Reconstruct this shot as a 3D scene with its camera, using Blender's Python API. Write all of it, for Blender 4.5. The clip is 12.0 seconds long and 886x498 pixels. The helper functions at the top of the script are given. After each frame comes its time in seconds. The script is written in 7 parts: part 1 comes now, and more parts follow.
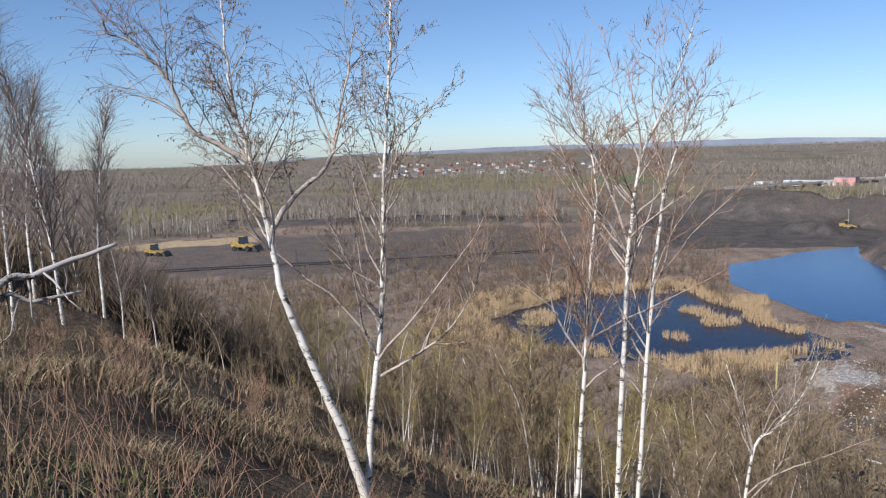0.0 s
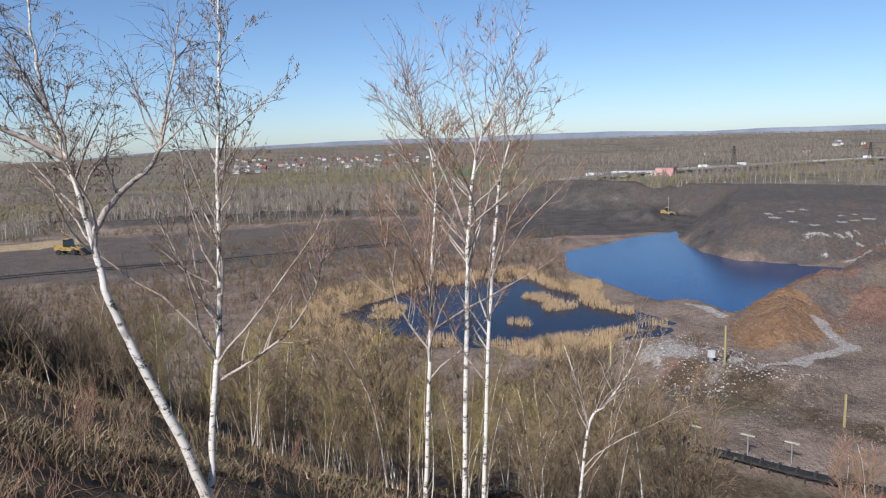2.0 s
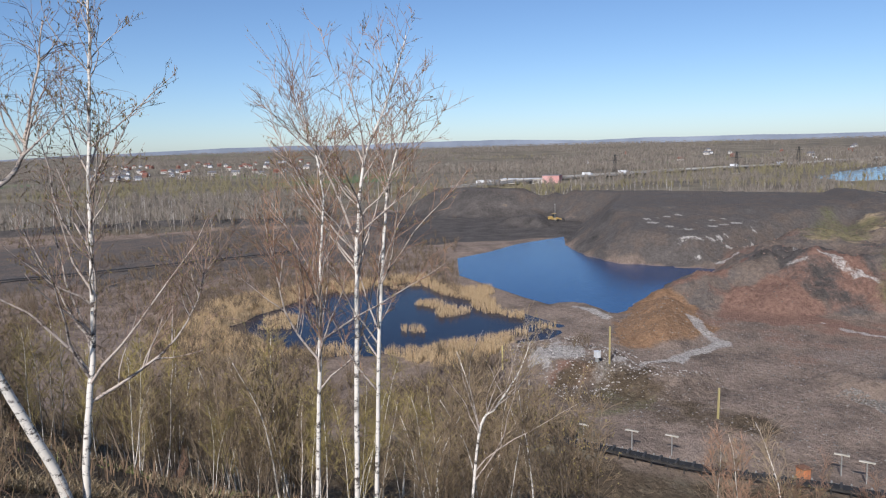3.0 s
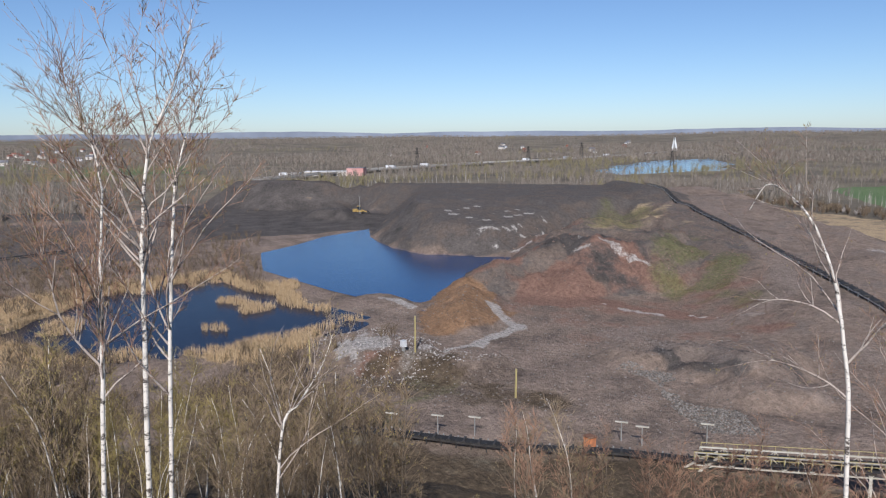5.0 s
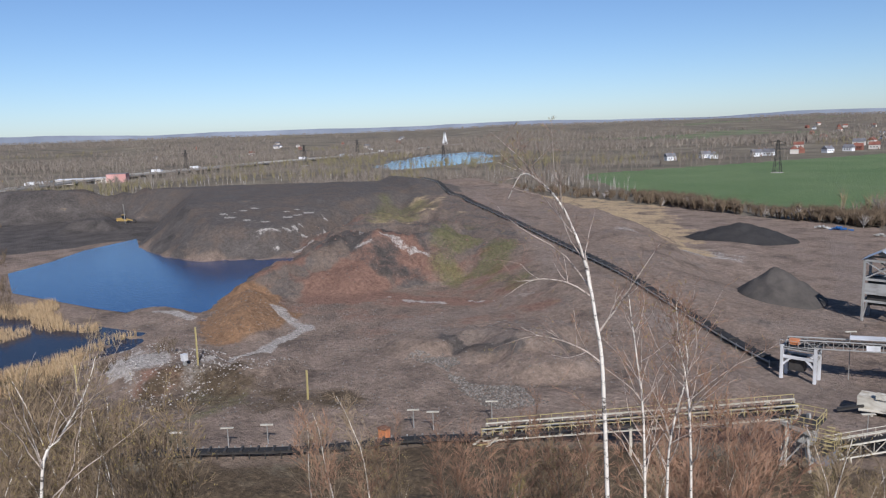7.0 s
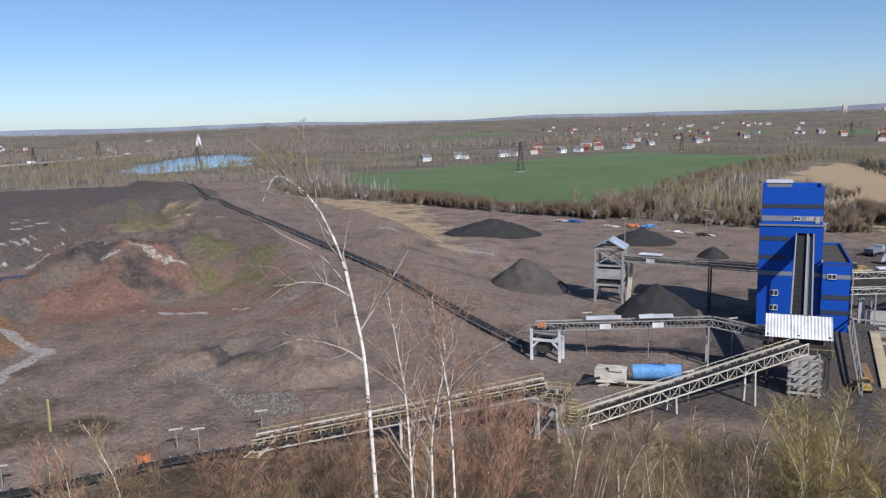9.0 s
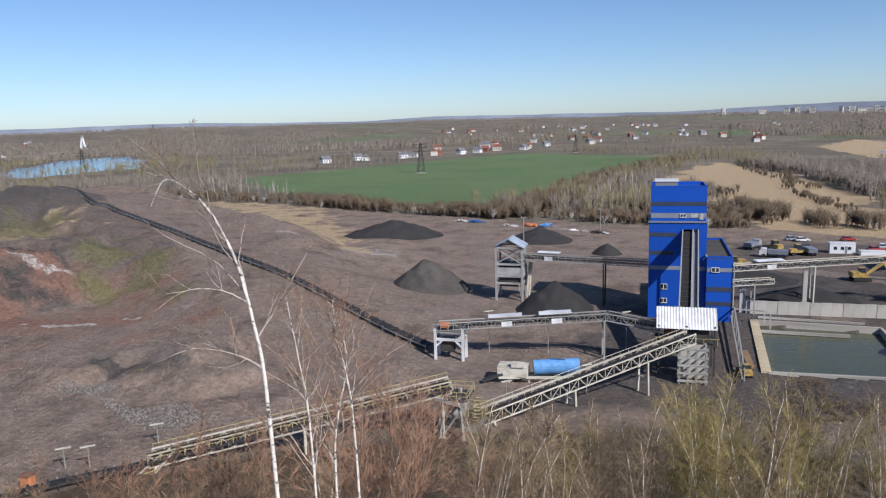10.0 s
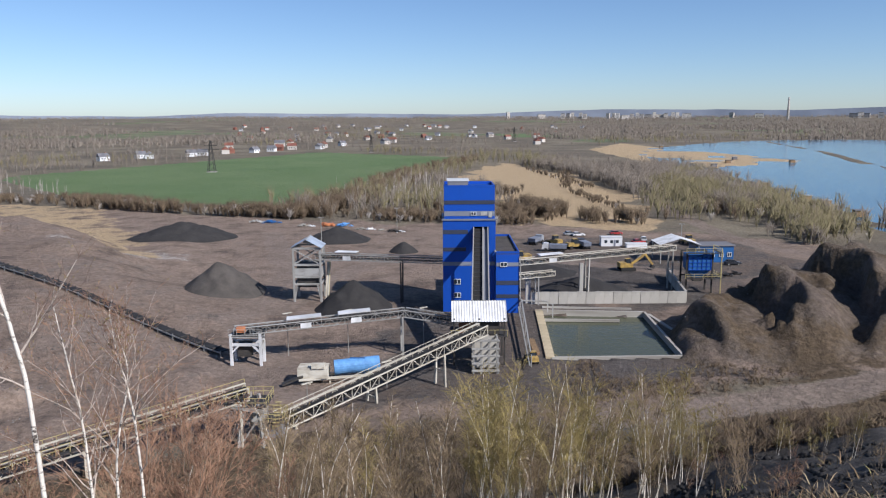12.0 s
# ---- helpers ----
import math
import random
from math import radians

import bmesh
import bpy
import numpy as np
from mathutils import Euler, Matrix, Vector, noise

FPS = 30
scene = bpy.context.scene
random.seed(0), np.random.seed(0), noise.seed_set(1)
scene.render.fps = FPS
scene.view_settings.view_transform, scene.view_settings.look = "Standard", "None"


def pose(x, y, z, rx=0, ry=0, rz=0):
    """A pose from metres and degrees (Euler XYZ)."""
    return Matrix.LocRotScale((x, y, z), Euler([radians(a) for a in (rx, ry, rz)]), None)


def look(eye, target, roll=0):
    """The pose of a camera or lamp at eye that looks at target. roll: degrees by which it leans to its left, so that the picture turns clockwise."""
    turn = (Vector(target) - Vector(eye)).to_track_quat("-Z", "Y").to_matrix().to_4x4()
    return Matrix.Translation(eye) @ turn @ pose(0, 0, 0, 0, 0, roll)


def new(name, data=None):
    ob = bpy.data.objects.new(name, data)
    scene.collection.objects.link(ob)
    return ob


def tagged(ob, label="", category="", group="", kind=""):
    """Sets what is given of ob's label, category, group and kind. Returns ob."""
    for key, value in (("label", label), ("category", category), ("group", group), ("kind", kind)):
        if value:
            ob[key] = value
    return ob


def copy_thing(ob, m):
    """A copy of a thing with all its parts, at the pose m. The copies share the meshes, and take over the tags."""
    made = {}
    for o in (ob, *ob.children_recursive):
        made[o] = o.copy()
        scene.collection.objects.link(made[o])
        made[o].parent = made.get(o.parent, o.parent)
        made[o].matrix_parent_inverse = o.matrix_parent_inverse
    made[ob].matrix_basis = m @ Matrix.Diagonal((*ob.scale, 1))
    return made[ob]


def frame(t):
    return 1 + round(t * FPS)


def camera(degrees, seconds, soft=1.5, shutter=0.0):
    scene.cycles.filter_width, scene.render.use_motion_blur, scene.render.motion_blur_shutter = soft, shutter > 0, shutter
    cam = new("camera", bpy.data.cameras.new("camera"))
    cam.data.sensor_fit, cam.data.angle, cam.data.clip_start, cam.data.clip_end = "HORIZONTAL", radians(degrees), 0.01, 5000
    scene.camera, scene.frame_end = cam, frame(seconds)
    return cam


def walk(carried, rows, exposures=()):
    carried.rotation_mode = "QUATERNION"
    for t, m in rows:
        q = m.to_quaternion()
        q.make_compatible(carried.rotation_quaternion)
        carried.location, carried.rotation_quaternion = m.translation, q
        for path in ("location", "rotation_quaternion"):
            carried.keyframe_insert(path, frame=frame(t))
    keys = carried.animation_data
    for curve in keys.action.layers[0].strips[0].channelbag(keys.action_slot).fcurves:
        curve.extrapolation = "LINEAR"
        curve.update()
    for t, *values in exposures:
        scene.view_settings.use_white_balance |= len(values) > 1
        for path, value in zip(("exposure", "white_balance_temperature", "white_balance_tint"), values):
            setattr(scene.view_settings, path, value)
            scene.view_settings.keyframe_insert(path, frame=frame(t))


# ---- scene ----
cam = camera(61.6, 12.0, soft=1.2)
PATH = [
    (0.0, -0.000, 0.000, 40.000, 82.69, 1.52, 93.20),
    (0.5, -0.000, 0.013, 40.000, 82.35, 1.52, 90.50),
    (1.0, -0.007, 0.043, 40.000, 82.05, 1.45, 87.61),
    (1.5, -0.007, 0.067, 40.000, 81.87, 1.64, 84.91),
    (2.0, -0.002, 0.097, 40.000, 81.90, 1.78, 81.39),
    (2.5, 0.007, 0.129, 40.000, 82.13, 1.90, 77.39),
    (3.0, 0.020, 0.161, 40.000, 82.24, 1.49, 73.11),
    (3.5, 0.032, 0.191, 40.000, 82.25, 1.07, 69.17),
    (3.7, 0.038, 0.202, 40.000, 82.20, 0.95, 67.43),
    (5.3, 0.084, 0.288, 40.000, 81.31, 0.93, 55.48),
    (5.5, 0.089, 0.299, 40.000, 81.29, 1.24, 53.41),
    (6.0, 0.112, 0.323, 40.000, 81.15, 1.50, 49.24),
    (6.5, 0.140, 0.352, 40.000, 81.00, 1.87, 45.48),
    (7.0, 0.172, 0.379, 40.000, 80.84, 2.01, 41.18),
    (7.2, 0.184, 0.386, 40.000, 80.78, 1.97, 39.27),
    (8.8, 0.278, 0.442, 40.000, 80.44, 1.55, 24.74),
    (9.0, 0.289, 0.449, 40.000, 80.39, 1.70, 23.00),
    (9.5, 0.312, 0.462, 40.000, 80.29, 2.05, 19.26),
    (10.0, 0.344, 0.470, 40.000, 80.28, 1.62, 15.39),
    (10.5, 0.371, 0.473, 40.000, 80.31, 0.97, 11.65),
    (11.0, 0.406, 0.479, 40.000, 80.29, 0.75, 7.42),
    (11.5, 0.436, 0.479, 40.000, 80.18, 0.45, 3.75),
    (12.0, 0.458, 0.475, 40.000, 79.98, 0.32, -0.06),
]
walk(cam, [(t, pose(x, y, z, rx, ry, rz)) for t, x, y, z, rx, ry, rz in PATH],
     [(0.0, 0.36, 5750, 11), (2.5, 0.24, 5750, 11), (6.0, 0.12, 5700, 12), (9.5, 0.2, 5700, 12), (12.0, 0.32, 5750, 12)])

# ---- sky and sun ----
SUN_FROM = Vector((1.01, -0.78, 1.0)).normalized()
world = bpy.data.worlds.new("sky")
scene.world = world
world.use_nodes = True
wn = world.node_tree
sky = wn.nodes.new("ShaderNodeTexSky")
sky.sky_type = "NISHITA"
sky.sun_disc = False
sky.sun_elevation = math.asin(SUN_FROM.z)
sky.sun_rotation = math.atan2(SUN_FROM.x, SUN_FROM.y)
sky.altitude = 500
sky.air_density = 0.85
sky.dust_density = 0.5
sky.ozone_density = 3.2
wn.links.new(sky.outputs[0], wn.nodes["Background"].inputs[0])
wn.nodes["Background"].inputs[1].default_value = 0.088
sun = new("sun", bpy.data.lights.new("sun", "SUN"))
sun.data.energy = 4.9
sun.data.angle = radians(0.55)
sun.data.color = (1.0, 0.90, 0.78)
sun.matrix_world = look((0, 0, 300), Vector((0, 0, 300)) - SUN_FROM)

# ---- materials ----
def mat(name, rough=0.8, metal=0.0, spec=0.3):
    m = bpy.data.materials.new(name)
    m.use_nodes = True
    b = m.node_tree.nodes["Principled BSDF"]
    b.inputs["Roughness"].default_value = rough
    b.inputs["Metallic"].default_value = metal
    b.inputs["Specular IOR Level"].default_value = spec
    return m, m.node_tree, b


def coords(nt, kind="Object"):
    if kind == "world":
        return nt.nodes.new("ShaderNodeNewGeometry").outputs["Position"]
    return nt.nodes.new("ShaderNodeTexCoord").outputs[kind]


def noise_node(nt, vec, scale, detail=6.0, rough=0.6, stretch=None):
    if stretch:
        mp = nt.nodes.new("ShaderNodeMapping")
        mp.inputs["Scale"].default_value = stretch
        nt.links.new(vec, mp.inputs[0])
        vec = mp.outputs[0]
    n = nt.nodes.new("ShaderNodeTexNoise")
    n.inputs["Scale"].default_value = scale
    n.inputs["Detail"].default_value = detail
    n.inputs["Roughness"].default_value = rough
    nt.links.new(vec, n.inputs["Vector"])
    return n.outputs["Fac"]


def ramp(nt, fac, stops):
    r = nt.nodes.new("ShaderNodeValToRGB")
    while len(r.color_ramp.elements) < len(stops):
        r.color_ramp.elements.new(0.5)
    for e, (p, c) in zip(r.color_ramp.elements, stops):
        e.position = p
        e.color = (*c, 1) if len(c) == 3 else c
    nt.links.new(fac, r.inputs[0])
    return r.outputs[0]


def mix(nt, fac, a, b, how="MIX"):
    m = nt.nodes.new("ShaderNodeMix")
    m.data_type = "RGBA"
    m.blend_type = how
    for sock, v in ((m.inputs[0], fac), (m.inputs[6], a), (m.inputs[7], b)):
        if hasattr(v, "is_linked"):
            nt.links.new(v, sock)
        elif isinstance(v, (int, float)):
            sock.default_value = v
        else:
            sock.default_value = (*v, 1)
    return m.outputs[2]


def maths(nt, op, a, b=0.0, c=0.0):
    m = nt.nodes.new("ShaderNodeMath")
    m.operation = op
    for sock, v in zip(m.inputs, (a, b, c)):
        if hasattr(v, "is_linked"):
            nt.links.new(v, sock)
        else:
            sock.default_value = v
    return m.outputs[0]


def bump(nt, b, height, strength=0.4, dist=0.05):
    n = nt.nodes.new("ShaderNodeBump")
    n.inputs["Strength"].default_value = strength
    n.inputs["Distance"].default_value = dist
    nt.links.new(height, n.inputs["Height"])
    nt.links.new(n.outputs[0], b.inputs["Normal"])


def worn(name, base, dark, scale=0.6, rough=0.7, metal=0.0, grain=18.0, spec=0.3, stretch=None, bumpy=0.15):
    """Paint, concrete or steel: base colour with dirt at a large scale and a fine grain."""
    m, nt, b = mat(name, rough, metal, spec)
    v = coords(nt)
    big = noise_node(nt, v, scale, 5, 0.65, stretch)
    fine = noise_node(nt, v, grain, 3, 0.6)
    col = ramp(nt, big, [(0.38, dark), (0.58, base)])
    col = mix(nt, maths(nt, "MULTIPLY", fine, 0.35), col, dark)
    info = nt.nodes.new("ShaderNodeObjectInfo")
    tone = maths(nt, "MULTIPLY_ADD", info.outputs["Random"], 0.2, 0.9)
    col = mix(nt, 1.0, col, tone, "MULTIPLY")
    nt.links.new(col, b.inputs["Base Color"])
    if bumpy:
        bump(nt, b, fine, bumpy, 0.02)
    return m


BLUE = worn("blue_cladding", (0.012, 0.075, 0.42), (0.010, 0.055, 0.30), 0.25, 0.42, spec=0.4, stretch=(1, 1, 0.25), bumpy=0.05)
BLUE_PAINT = worn("blue_paint", (0.03, 0.13, 0.36), (0.03, 0.09, 0.22), 0.8, 0.5)
LIGHT_BLUE = worn("light_blue_paint", (0.16, 0.36, 0.68), (0.10, 0.24, 0.48), 0.8, 0.5)
BAND = worn("dark_band", (0.05, 0.06, 0.09), (0.035, 0.04, 0.06), 0.8, 0.35)
GREYBAND = worn("grey_band", (0.22, 0.24, 0.29), (0.14, 0.15, 0.18), 0.8, 0.5)
STEEL = worn("galvanised_steel", (0.46, 0.46, 0.44), (0.20, 0.19, 0.17), 0.9, 0.55, 0.1)
DARKSTEEL = worn("dark_steel", (0.07, 0.065, 0.06), (0.03, 0.028, 0.026), 0.9, 0.6, 0.1)
CREAM = worn("cream_painted_steel", (0.64, 0.62, 0.54), (0.33, 0.29, 0.22), 1.1, 0.6)
YELLOW = worn("yellow_paint", (0.54, 0.46, 0.19), (0.32, 0.26, 0.13), 1.2, 0.55)
DIGGER = worn("digger_yellow", (0.50, 0.34, 0.09), (0.20, 0.14, 0.06), 1.0, 0.5)
ORANGE = worn("orange_paint", (0.60, 0.24, 0.10), (0.35, 0.14, 0.07), 1.0, 0.6)
WHITE = worn("white_sheet", (0.74, 0.75, 0.76), (0.50, 0.50, 0.49), 0.5, 0.45, stretch=(1, 1, 0.3))
RUBBER = worn("belt_rubber", (0.030, 0.029, 0.029), (0.018, 0.018, 0.018), 1.5, 0.75)
CONCRETE = worn("concrete", (0.46, 0.44, 0.39), (0.26, 0.24, 0.21), 0.35, 0.85, grain=7)
RUST = worn("rusty_steel", (0.24, 0.12, 0.07), (0.11, 0.06, 0.04), 0.9, 0.8)
ROOFBLUE = worn("blue_grey_roof", (0.36, 0.42, 0.50), (0.26, 0.30, 0.36), 0.3, 0.5)
TANKRIM = worn("yellowed_concrete", (0.56, 0.47, 0.30), (0.36, 0.30, 0.20), 0.5, 0.85)
TIMBER = worn("weathered_timber", (0.33, 0.22, 0.12), (0.18, 0.12, 0.07), 1.0, 0.85)
PINK = worn("pink_render", (0.58, 0.36, 0.32), (0.42, 0.2, 0.18), 0.1, 0.8)
PALE = worn("pale_render", (0.52, 0.48, 0.43), (0.48, 0.45, 0.40), 0.1, 0.8)
REDROOF = worn("red_roof", (0.25, 0.125, 0.09), (0.18, 0.07, 0.05), 0.2, 0.8)
GREYROOF = worn("grey_roof", (0.20, 0.20, 0.21), (0.12, 0.12, 0.13), 0.2, 0.7)
TARMAC = worn("pale_asphalt", (0.30, 0.29, 0.28), (0.20, 0.19, 0.18), 0.05, 0.85)
DARKGLASS = worn("window_glass", (0.035, 0.045, 0.06), (0.02, 0.025, 0.03), 0.4, 0.12, spec=0.6, bumpy=0)
CARWHITE = worn("white_car_paint", (0.72, 0.72, 0.72), (0.5, 0.5, 0.5), 0.3, 0.3, bumpy=0)
CARGREY = worn("silver_car_paint", (0.34, 0.36, 0.38), (0.22, 0.23, 0.25), 0.3, 0.3, bumpy=0)
CARRED = worn("red_car_paint", (0.42, 0.05, 0.05), (0.25, 0.04, 0.04), 0.3, 0.3, bumpy=0)
CARDARK = worn("dark_car_paint", (0.04, 0.045, 0.055), (0.02, 0.02, 0.025), 0.3, 0.3, bumpy=0)


def heap_material(name, base, dark, scale=0.25):
    m, nt, b = mat(name, 0.9, 0, 0.15)
    v = coords(nt, "world")
    big = noise_node(nt, v, scale, 8, 0.7)
    fine = noise_node(nt, v, 3.5, 5, 0.75)
    col = ramp(nt, big, [(0.35, dark), (0.65, base)])
    col = mix(nt, maths(nt, "MULTIPLY", fine, 0.6), col, dark)
    nt.links.new(col, b.inputs["Base Color"])
    bump(nt, b, fine, 0.6, 0.25)
    return m


COAL = heap_material("coal", (0.055, 0.052, 0.050), (0.030, 0.029, 0.029))
GREYHEAP = heap_material("grey_gravel", (0.115, 0.102, 0.090), (0.060, 0.055, 0.050))
ROCK = heap_material("slag_rock", (0.20, 0.19, 0.18), (0.07, 0.068, 0.066), 1.4)


def bark_material(name, white, mark, twig=False):
    m, nt, b = mat(name, 0.75, 0, 0.2)
    v = coords(nt)
    if twig:
        f = noise_node(nt, v, 2.0, 3, 0.6)
        col = ramp(nt, f, [(0.35, mark), (0.65, white)])
    else:
        f = noise_node(nt, v, 4.5, 7, 0.8, (1.0, 1.0, 1.9))
        big = noise_node(nt, v, 1.1, 3, 0.6)
        col = ramp(nt, f, [(0.41, mark), (0.47, white)])
        col = mix(nt, ramp(nt, big, [(0.58, (0, 0, 0)), (0.70, (0.75, 0.75, 0.75))]), col, mark)
        bump(nt, b, f, 0.4, 0.01)
    nt.links.new(col, b.inputs["Base Color"])
    return m


BARK = bark_material("birch_bark", (0.72, 0.67, 0.59), (0.09, 0.075, 0.065))
LIMB = bark_material("birch_limb", (0.46, 0.39, 0.33), (0.12, 0.09, 0.075))
TWIG = bark_material("birch_twig", (0.27, 0.185, 0.14), (0.14, 0.095, 0.075), True)
PALETWIG = bark_material("pale_twig", (0.34, 0.26, 0.17), (0.19, 0.14, 0.09), True)
GREYTWIG = bark_material("grey_twig", (0.26, 0.21, 0.18), (0.16, 0.125, 0.11), True)
DARKTWIG = bark_material("dark_twig", (0.235, 0.175, 0.11), (0.13, 0.095, 0.062), True)
BROWNSTEM = bark_material("brown_stem", (0.24, 0.19, 0.14), (0.09, 0.07, 0.055))
REDTWIG = bark_material("red_twig", (0.34, 0.205, 0.13), (0.19, 0.11, 0.075), True)
CATKIN = bark_material("catkin", (0.33, 0.27, 0.10), (0.22, 0.17, 0.08), True)
DEADWOOD = bark_material("dead_birch", (0.38, 0.35, 0.32), (0.04, 0.035, 0.03))


def straw_material(name, a, b_, c):
    m, nt, b = mat(name, 0.85, 0, 0.15)
    geo = nt.nodes.new("ShaderNodeNewGeometry")
    col = ramp(nt, geo.outputs["Random Per Island"], [(0.1, a), (0.5, b_), (0.9, c)])
    nt.links.new(col, b.inputs["Base Color"])
    return m


STRAW = straw_material("dry_grass", (0.20, 0.15, 0.085), (0.11, 0.08, 0.048), (0.38, 0.30, 0.19))
GREENGRASS = straw_material("green_grass", (0.10, 0.14, 0.03), (0.16, 0.18, 0.06), (0.24, 0.22, 0.10))
REED = straw_material("dry_reeds", (0.40, 0.29, 0.16), (0.30, 0.21, 0.12), (0.50, 0.38, 0.23))
BRUSH = straw_material("bare_brush", (0.13, 0.09, 0.06), (0.19, 0.13, 0.085), (0.26, 0.18, 0.11))
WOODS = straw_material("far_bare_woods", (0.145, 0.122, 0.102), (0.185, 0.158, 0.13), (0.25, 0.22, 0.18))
WOODS_GREEN = straw_material("budding_woods", (0.165, 0.145, 0.08), (0.205, 0.185, 0.095), (0.20, 0.165, 0.115))
THICKET = straw_material("dark_thicket", (0.095, 0.07, 0.05), (0.135, 0.10, 0.068), (0.18, 0.14, 0.09))
OLIVE = bark_material("olive_twig", (0.34, 0.275, 0.10), (0.20, 0.155, 0.07), True)
PALETRUNK = straw_material("pale_trunks", (0.34, 0.31, 0.27), (0.24, 0.21, 0.18), (0.44, 0.41, 0.37))
BLOSSOM = straw_material("blossom_brush", (0.34, 0.31, 0.28), (0.22, 0.19, 0.16), (0.48, 0.45, 0.42))

STONE = straw_material("grey_stone", (0.10, 0.09, 0.08), (0.155, 0.14, 0.125), (0.25, 0.23, 0.205))
REDSTONE = straw_material("red_shale", (0.20, 0.12, 0.09), (0.12, 0.105, 0.095), (0.26, 0.18, 0.14))
WHITESTONE = straw_material("ash_stone", (0.34, 0.31, 0.28), (0.20, 0.175, 0.155), (0.50, 0.47, 0.43))


def water_material(name, deep, rough=0.04, spec=0.5):
    m, nt, b = mat(name, rough, 0, spec)
    b.inputs["IOR"].default_value = 1.33
    v = coords(nt, "world")
    n = noise_node(nt, v, 0.9, 4, 0.6)
    big = noise_node(nt, v, 0.03, 3, 0.5)
    nt.links.new(mix(nt, big, deep, tuple(c * 1.5 for c in deep)), b.inputs["Base Color"])
    bump(nt, b, n, 0.6, 0.10)
    return m


WATER = water_material("pond_water", (0.006, 0.030, 0.095))
MARSHWATER = water_material("marsh_water", (0.010, 0.014, 0.028), 0.15, 0.1)
TANKWATER = water_material("tank_water", (0.055, 0.060, 0.036), 0.12, 0.35)
LAKEWATER = water_material("lake_water", (0.05, 0.11, 0.17), 0.12)

# ---- the lie of the land ----
def grown(poly, d):
    cx = sum(p[0] for p in poly) / len(poly)
    cy = sum(p[1] for p in poly) / len(poly)
    return [(x + (x - cx) / math.hypot(x - cx, y - cy) * d, y + (y - cy) / math.hypot(x - cx, y - cy) * d) for x, y in poly]


def hash2(ix, iy, seed):
    h = (ix.astype(np.int64) * 374761393 + iy.astype(np.int64) * 668265263 + seed * 974711) & 0xFFFFFFFF
    h = ((h ^ (h >> 13)) * 1274126177) & 0xFFFFFFFF
    return ((h ^ (h >> 16)) & 0xFFFF) / 65535.0


def vnoise(x, y, seed=0):
    ix, iy = np.floor(x), np.floor(y)
    fx, fy = x - ix, y - iy
    fx, fy = fx * fx * (3 - 2 * fx), fy * fy * (3 - 2 * fy)
    a, b = hash2(ix, iy, seed), hash2(ix + 1, iy, seed)
    c, d = hash2(ix, iy + 1, seed), hash2(ix + 1, iy + 1, seed)
    return (a + (b - a) * fx) * (1 - fy) + (c + (d - c) * fx) * fy - 0.5


def fbm(x, y, size, octaves=4, seed=0, gain=0.5):
    out, amp, f = np.zeros_like(x), 1.0, 1.0 / size
    for o in range(octaves):
        out += amp * vnoise(x * f + 31.7 * o, y * f - 17.3 * o, seed + o)
        amp *= gain
        f *= 2.07
    return out


def inside(x, y, poly):
    """Signed distance to a polygon's edge in metres, positive inside."""
    best = np.full_like(x, 1e9)
    odd = np.zeros(x.shape, bool)
    for (ax, ay), (bx, by) in zip(poly, poly[1:] + poly[:1]):
        ex, ey = bx - ax, by - ay
        s = np.clip(((x - ax) * ex + (y - ay) * ey) / (ex * ex + ey * ey), 0, 1)
        best = np.minimum(best, np.hypot(x - ax - s * ex, y - ay - s * ey))
        odd ^= ((ay > y) != (by > y)) & (x < ex * (y - ay) / (ey if ey else 1e-9) + ax)
    return np.where(odd, best, -best)


def smooth(lo, hi, v):
    s = np.clip((v - lo) / (hi - lo), 0, 1)
    return s * s * (3 - 2 * s)


def along(x, y, ax, ay, bx, by):
    """Fraction along a line and signed distance from it (positive on its right)."""
    ex, ey = bx - ax, by - ay
    n = math.hypot(ex, ey)
    s = ((x - ax) * ex + (y - ay) * ey) / n / n
    return s, ((x - ax) * ey - (y - ay) * ex) / n


POND = [(-219, 80), (-247, 87), (-257, 101), (-273, 116), (-286, 140), (-262, 129), (-243, 125), (-217, 128), (-194, 148), (-172, 118), (-158, 94), (-153, 88), (-170, 84), (-186, 82)]
MARSH = [(-176, 1), (-191, 14), (-205, 31), (-209, 54), (-171, 58), (-149, 66), (-144, 59), (-144, 45), (-138, 27), (-148, 15)]
REEDS = [(-160, -15), (-199, -5), (-220, 16), (-228, 64), (-214, 66), (-170, 68), (-158, 66), (-143, 62), (-128, 42), (-134, 36), (-145, 10), (-144, -6)]
PLATEAU = [(-470, 108), (-401, 137), (-392, 177), (-343, 179), (-268, 131), (-230, 123.5), (-217, 128), (-199, 147), (-205, 200), (-205, 258), (-280, 298), (-390, 218), (-480, 160)]
REDHILL = [(-158, 94), (-149, 109), (-135, 127), (-122, 145), (-111, 164), (-141, 199), (-203, 242), (-210, 160), (-176, 120)]
ORANGEHILL = [(-140, 80), (-157, 95), (-160, 105), (-146, 108), (-130, 97), (-122, 84), (-125, 76)]
FIELD = [(-310, 535), (-297, 501), (-173, 366), (-69, 344), (-34, 443), (33, 751), (-150, 897), (-204, 768)]
REEDFIELD = [(34, 268), (29, 400), (6, 440), (22, 570), (58, 655), (72, 580), (88, 520), (94, 434), (93, 372), (84, 306), (80, 262)]
LAKE = [(163, 271), (172, 400), (192, 542), (230, 800), (276, 972), (500, 1214), (700, 1250), (900, 900), (420, 380)]
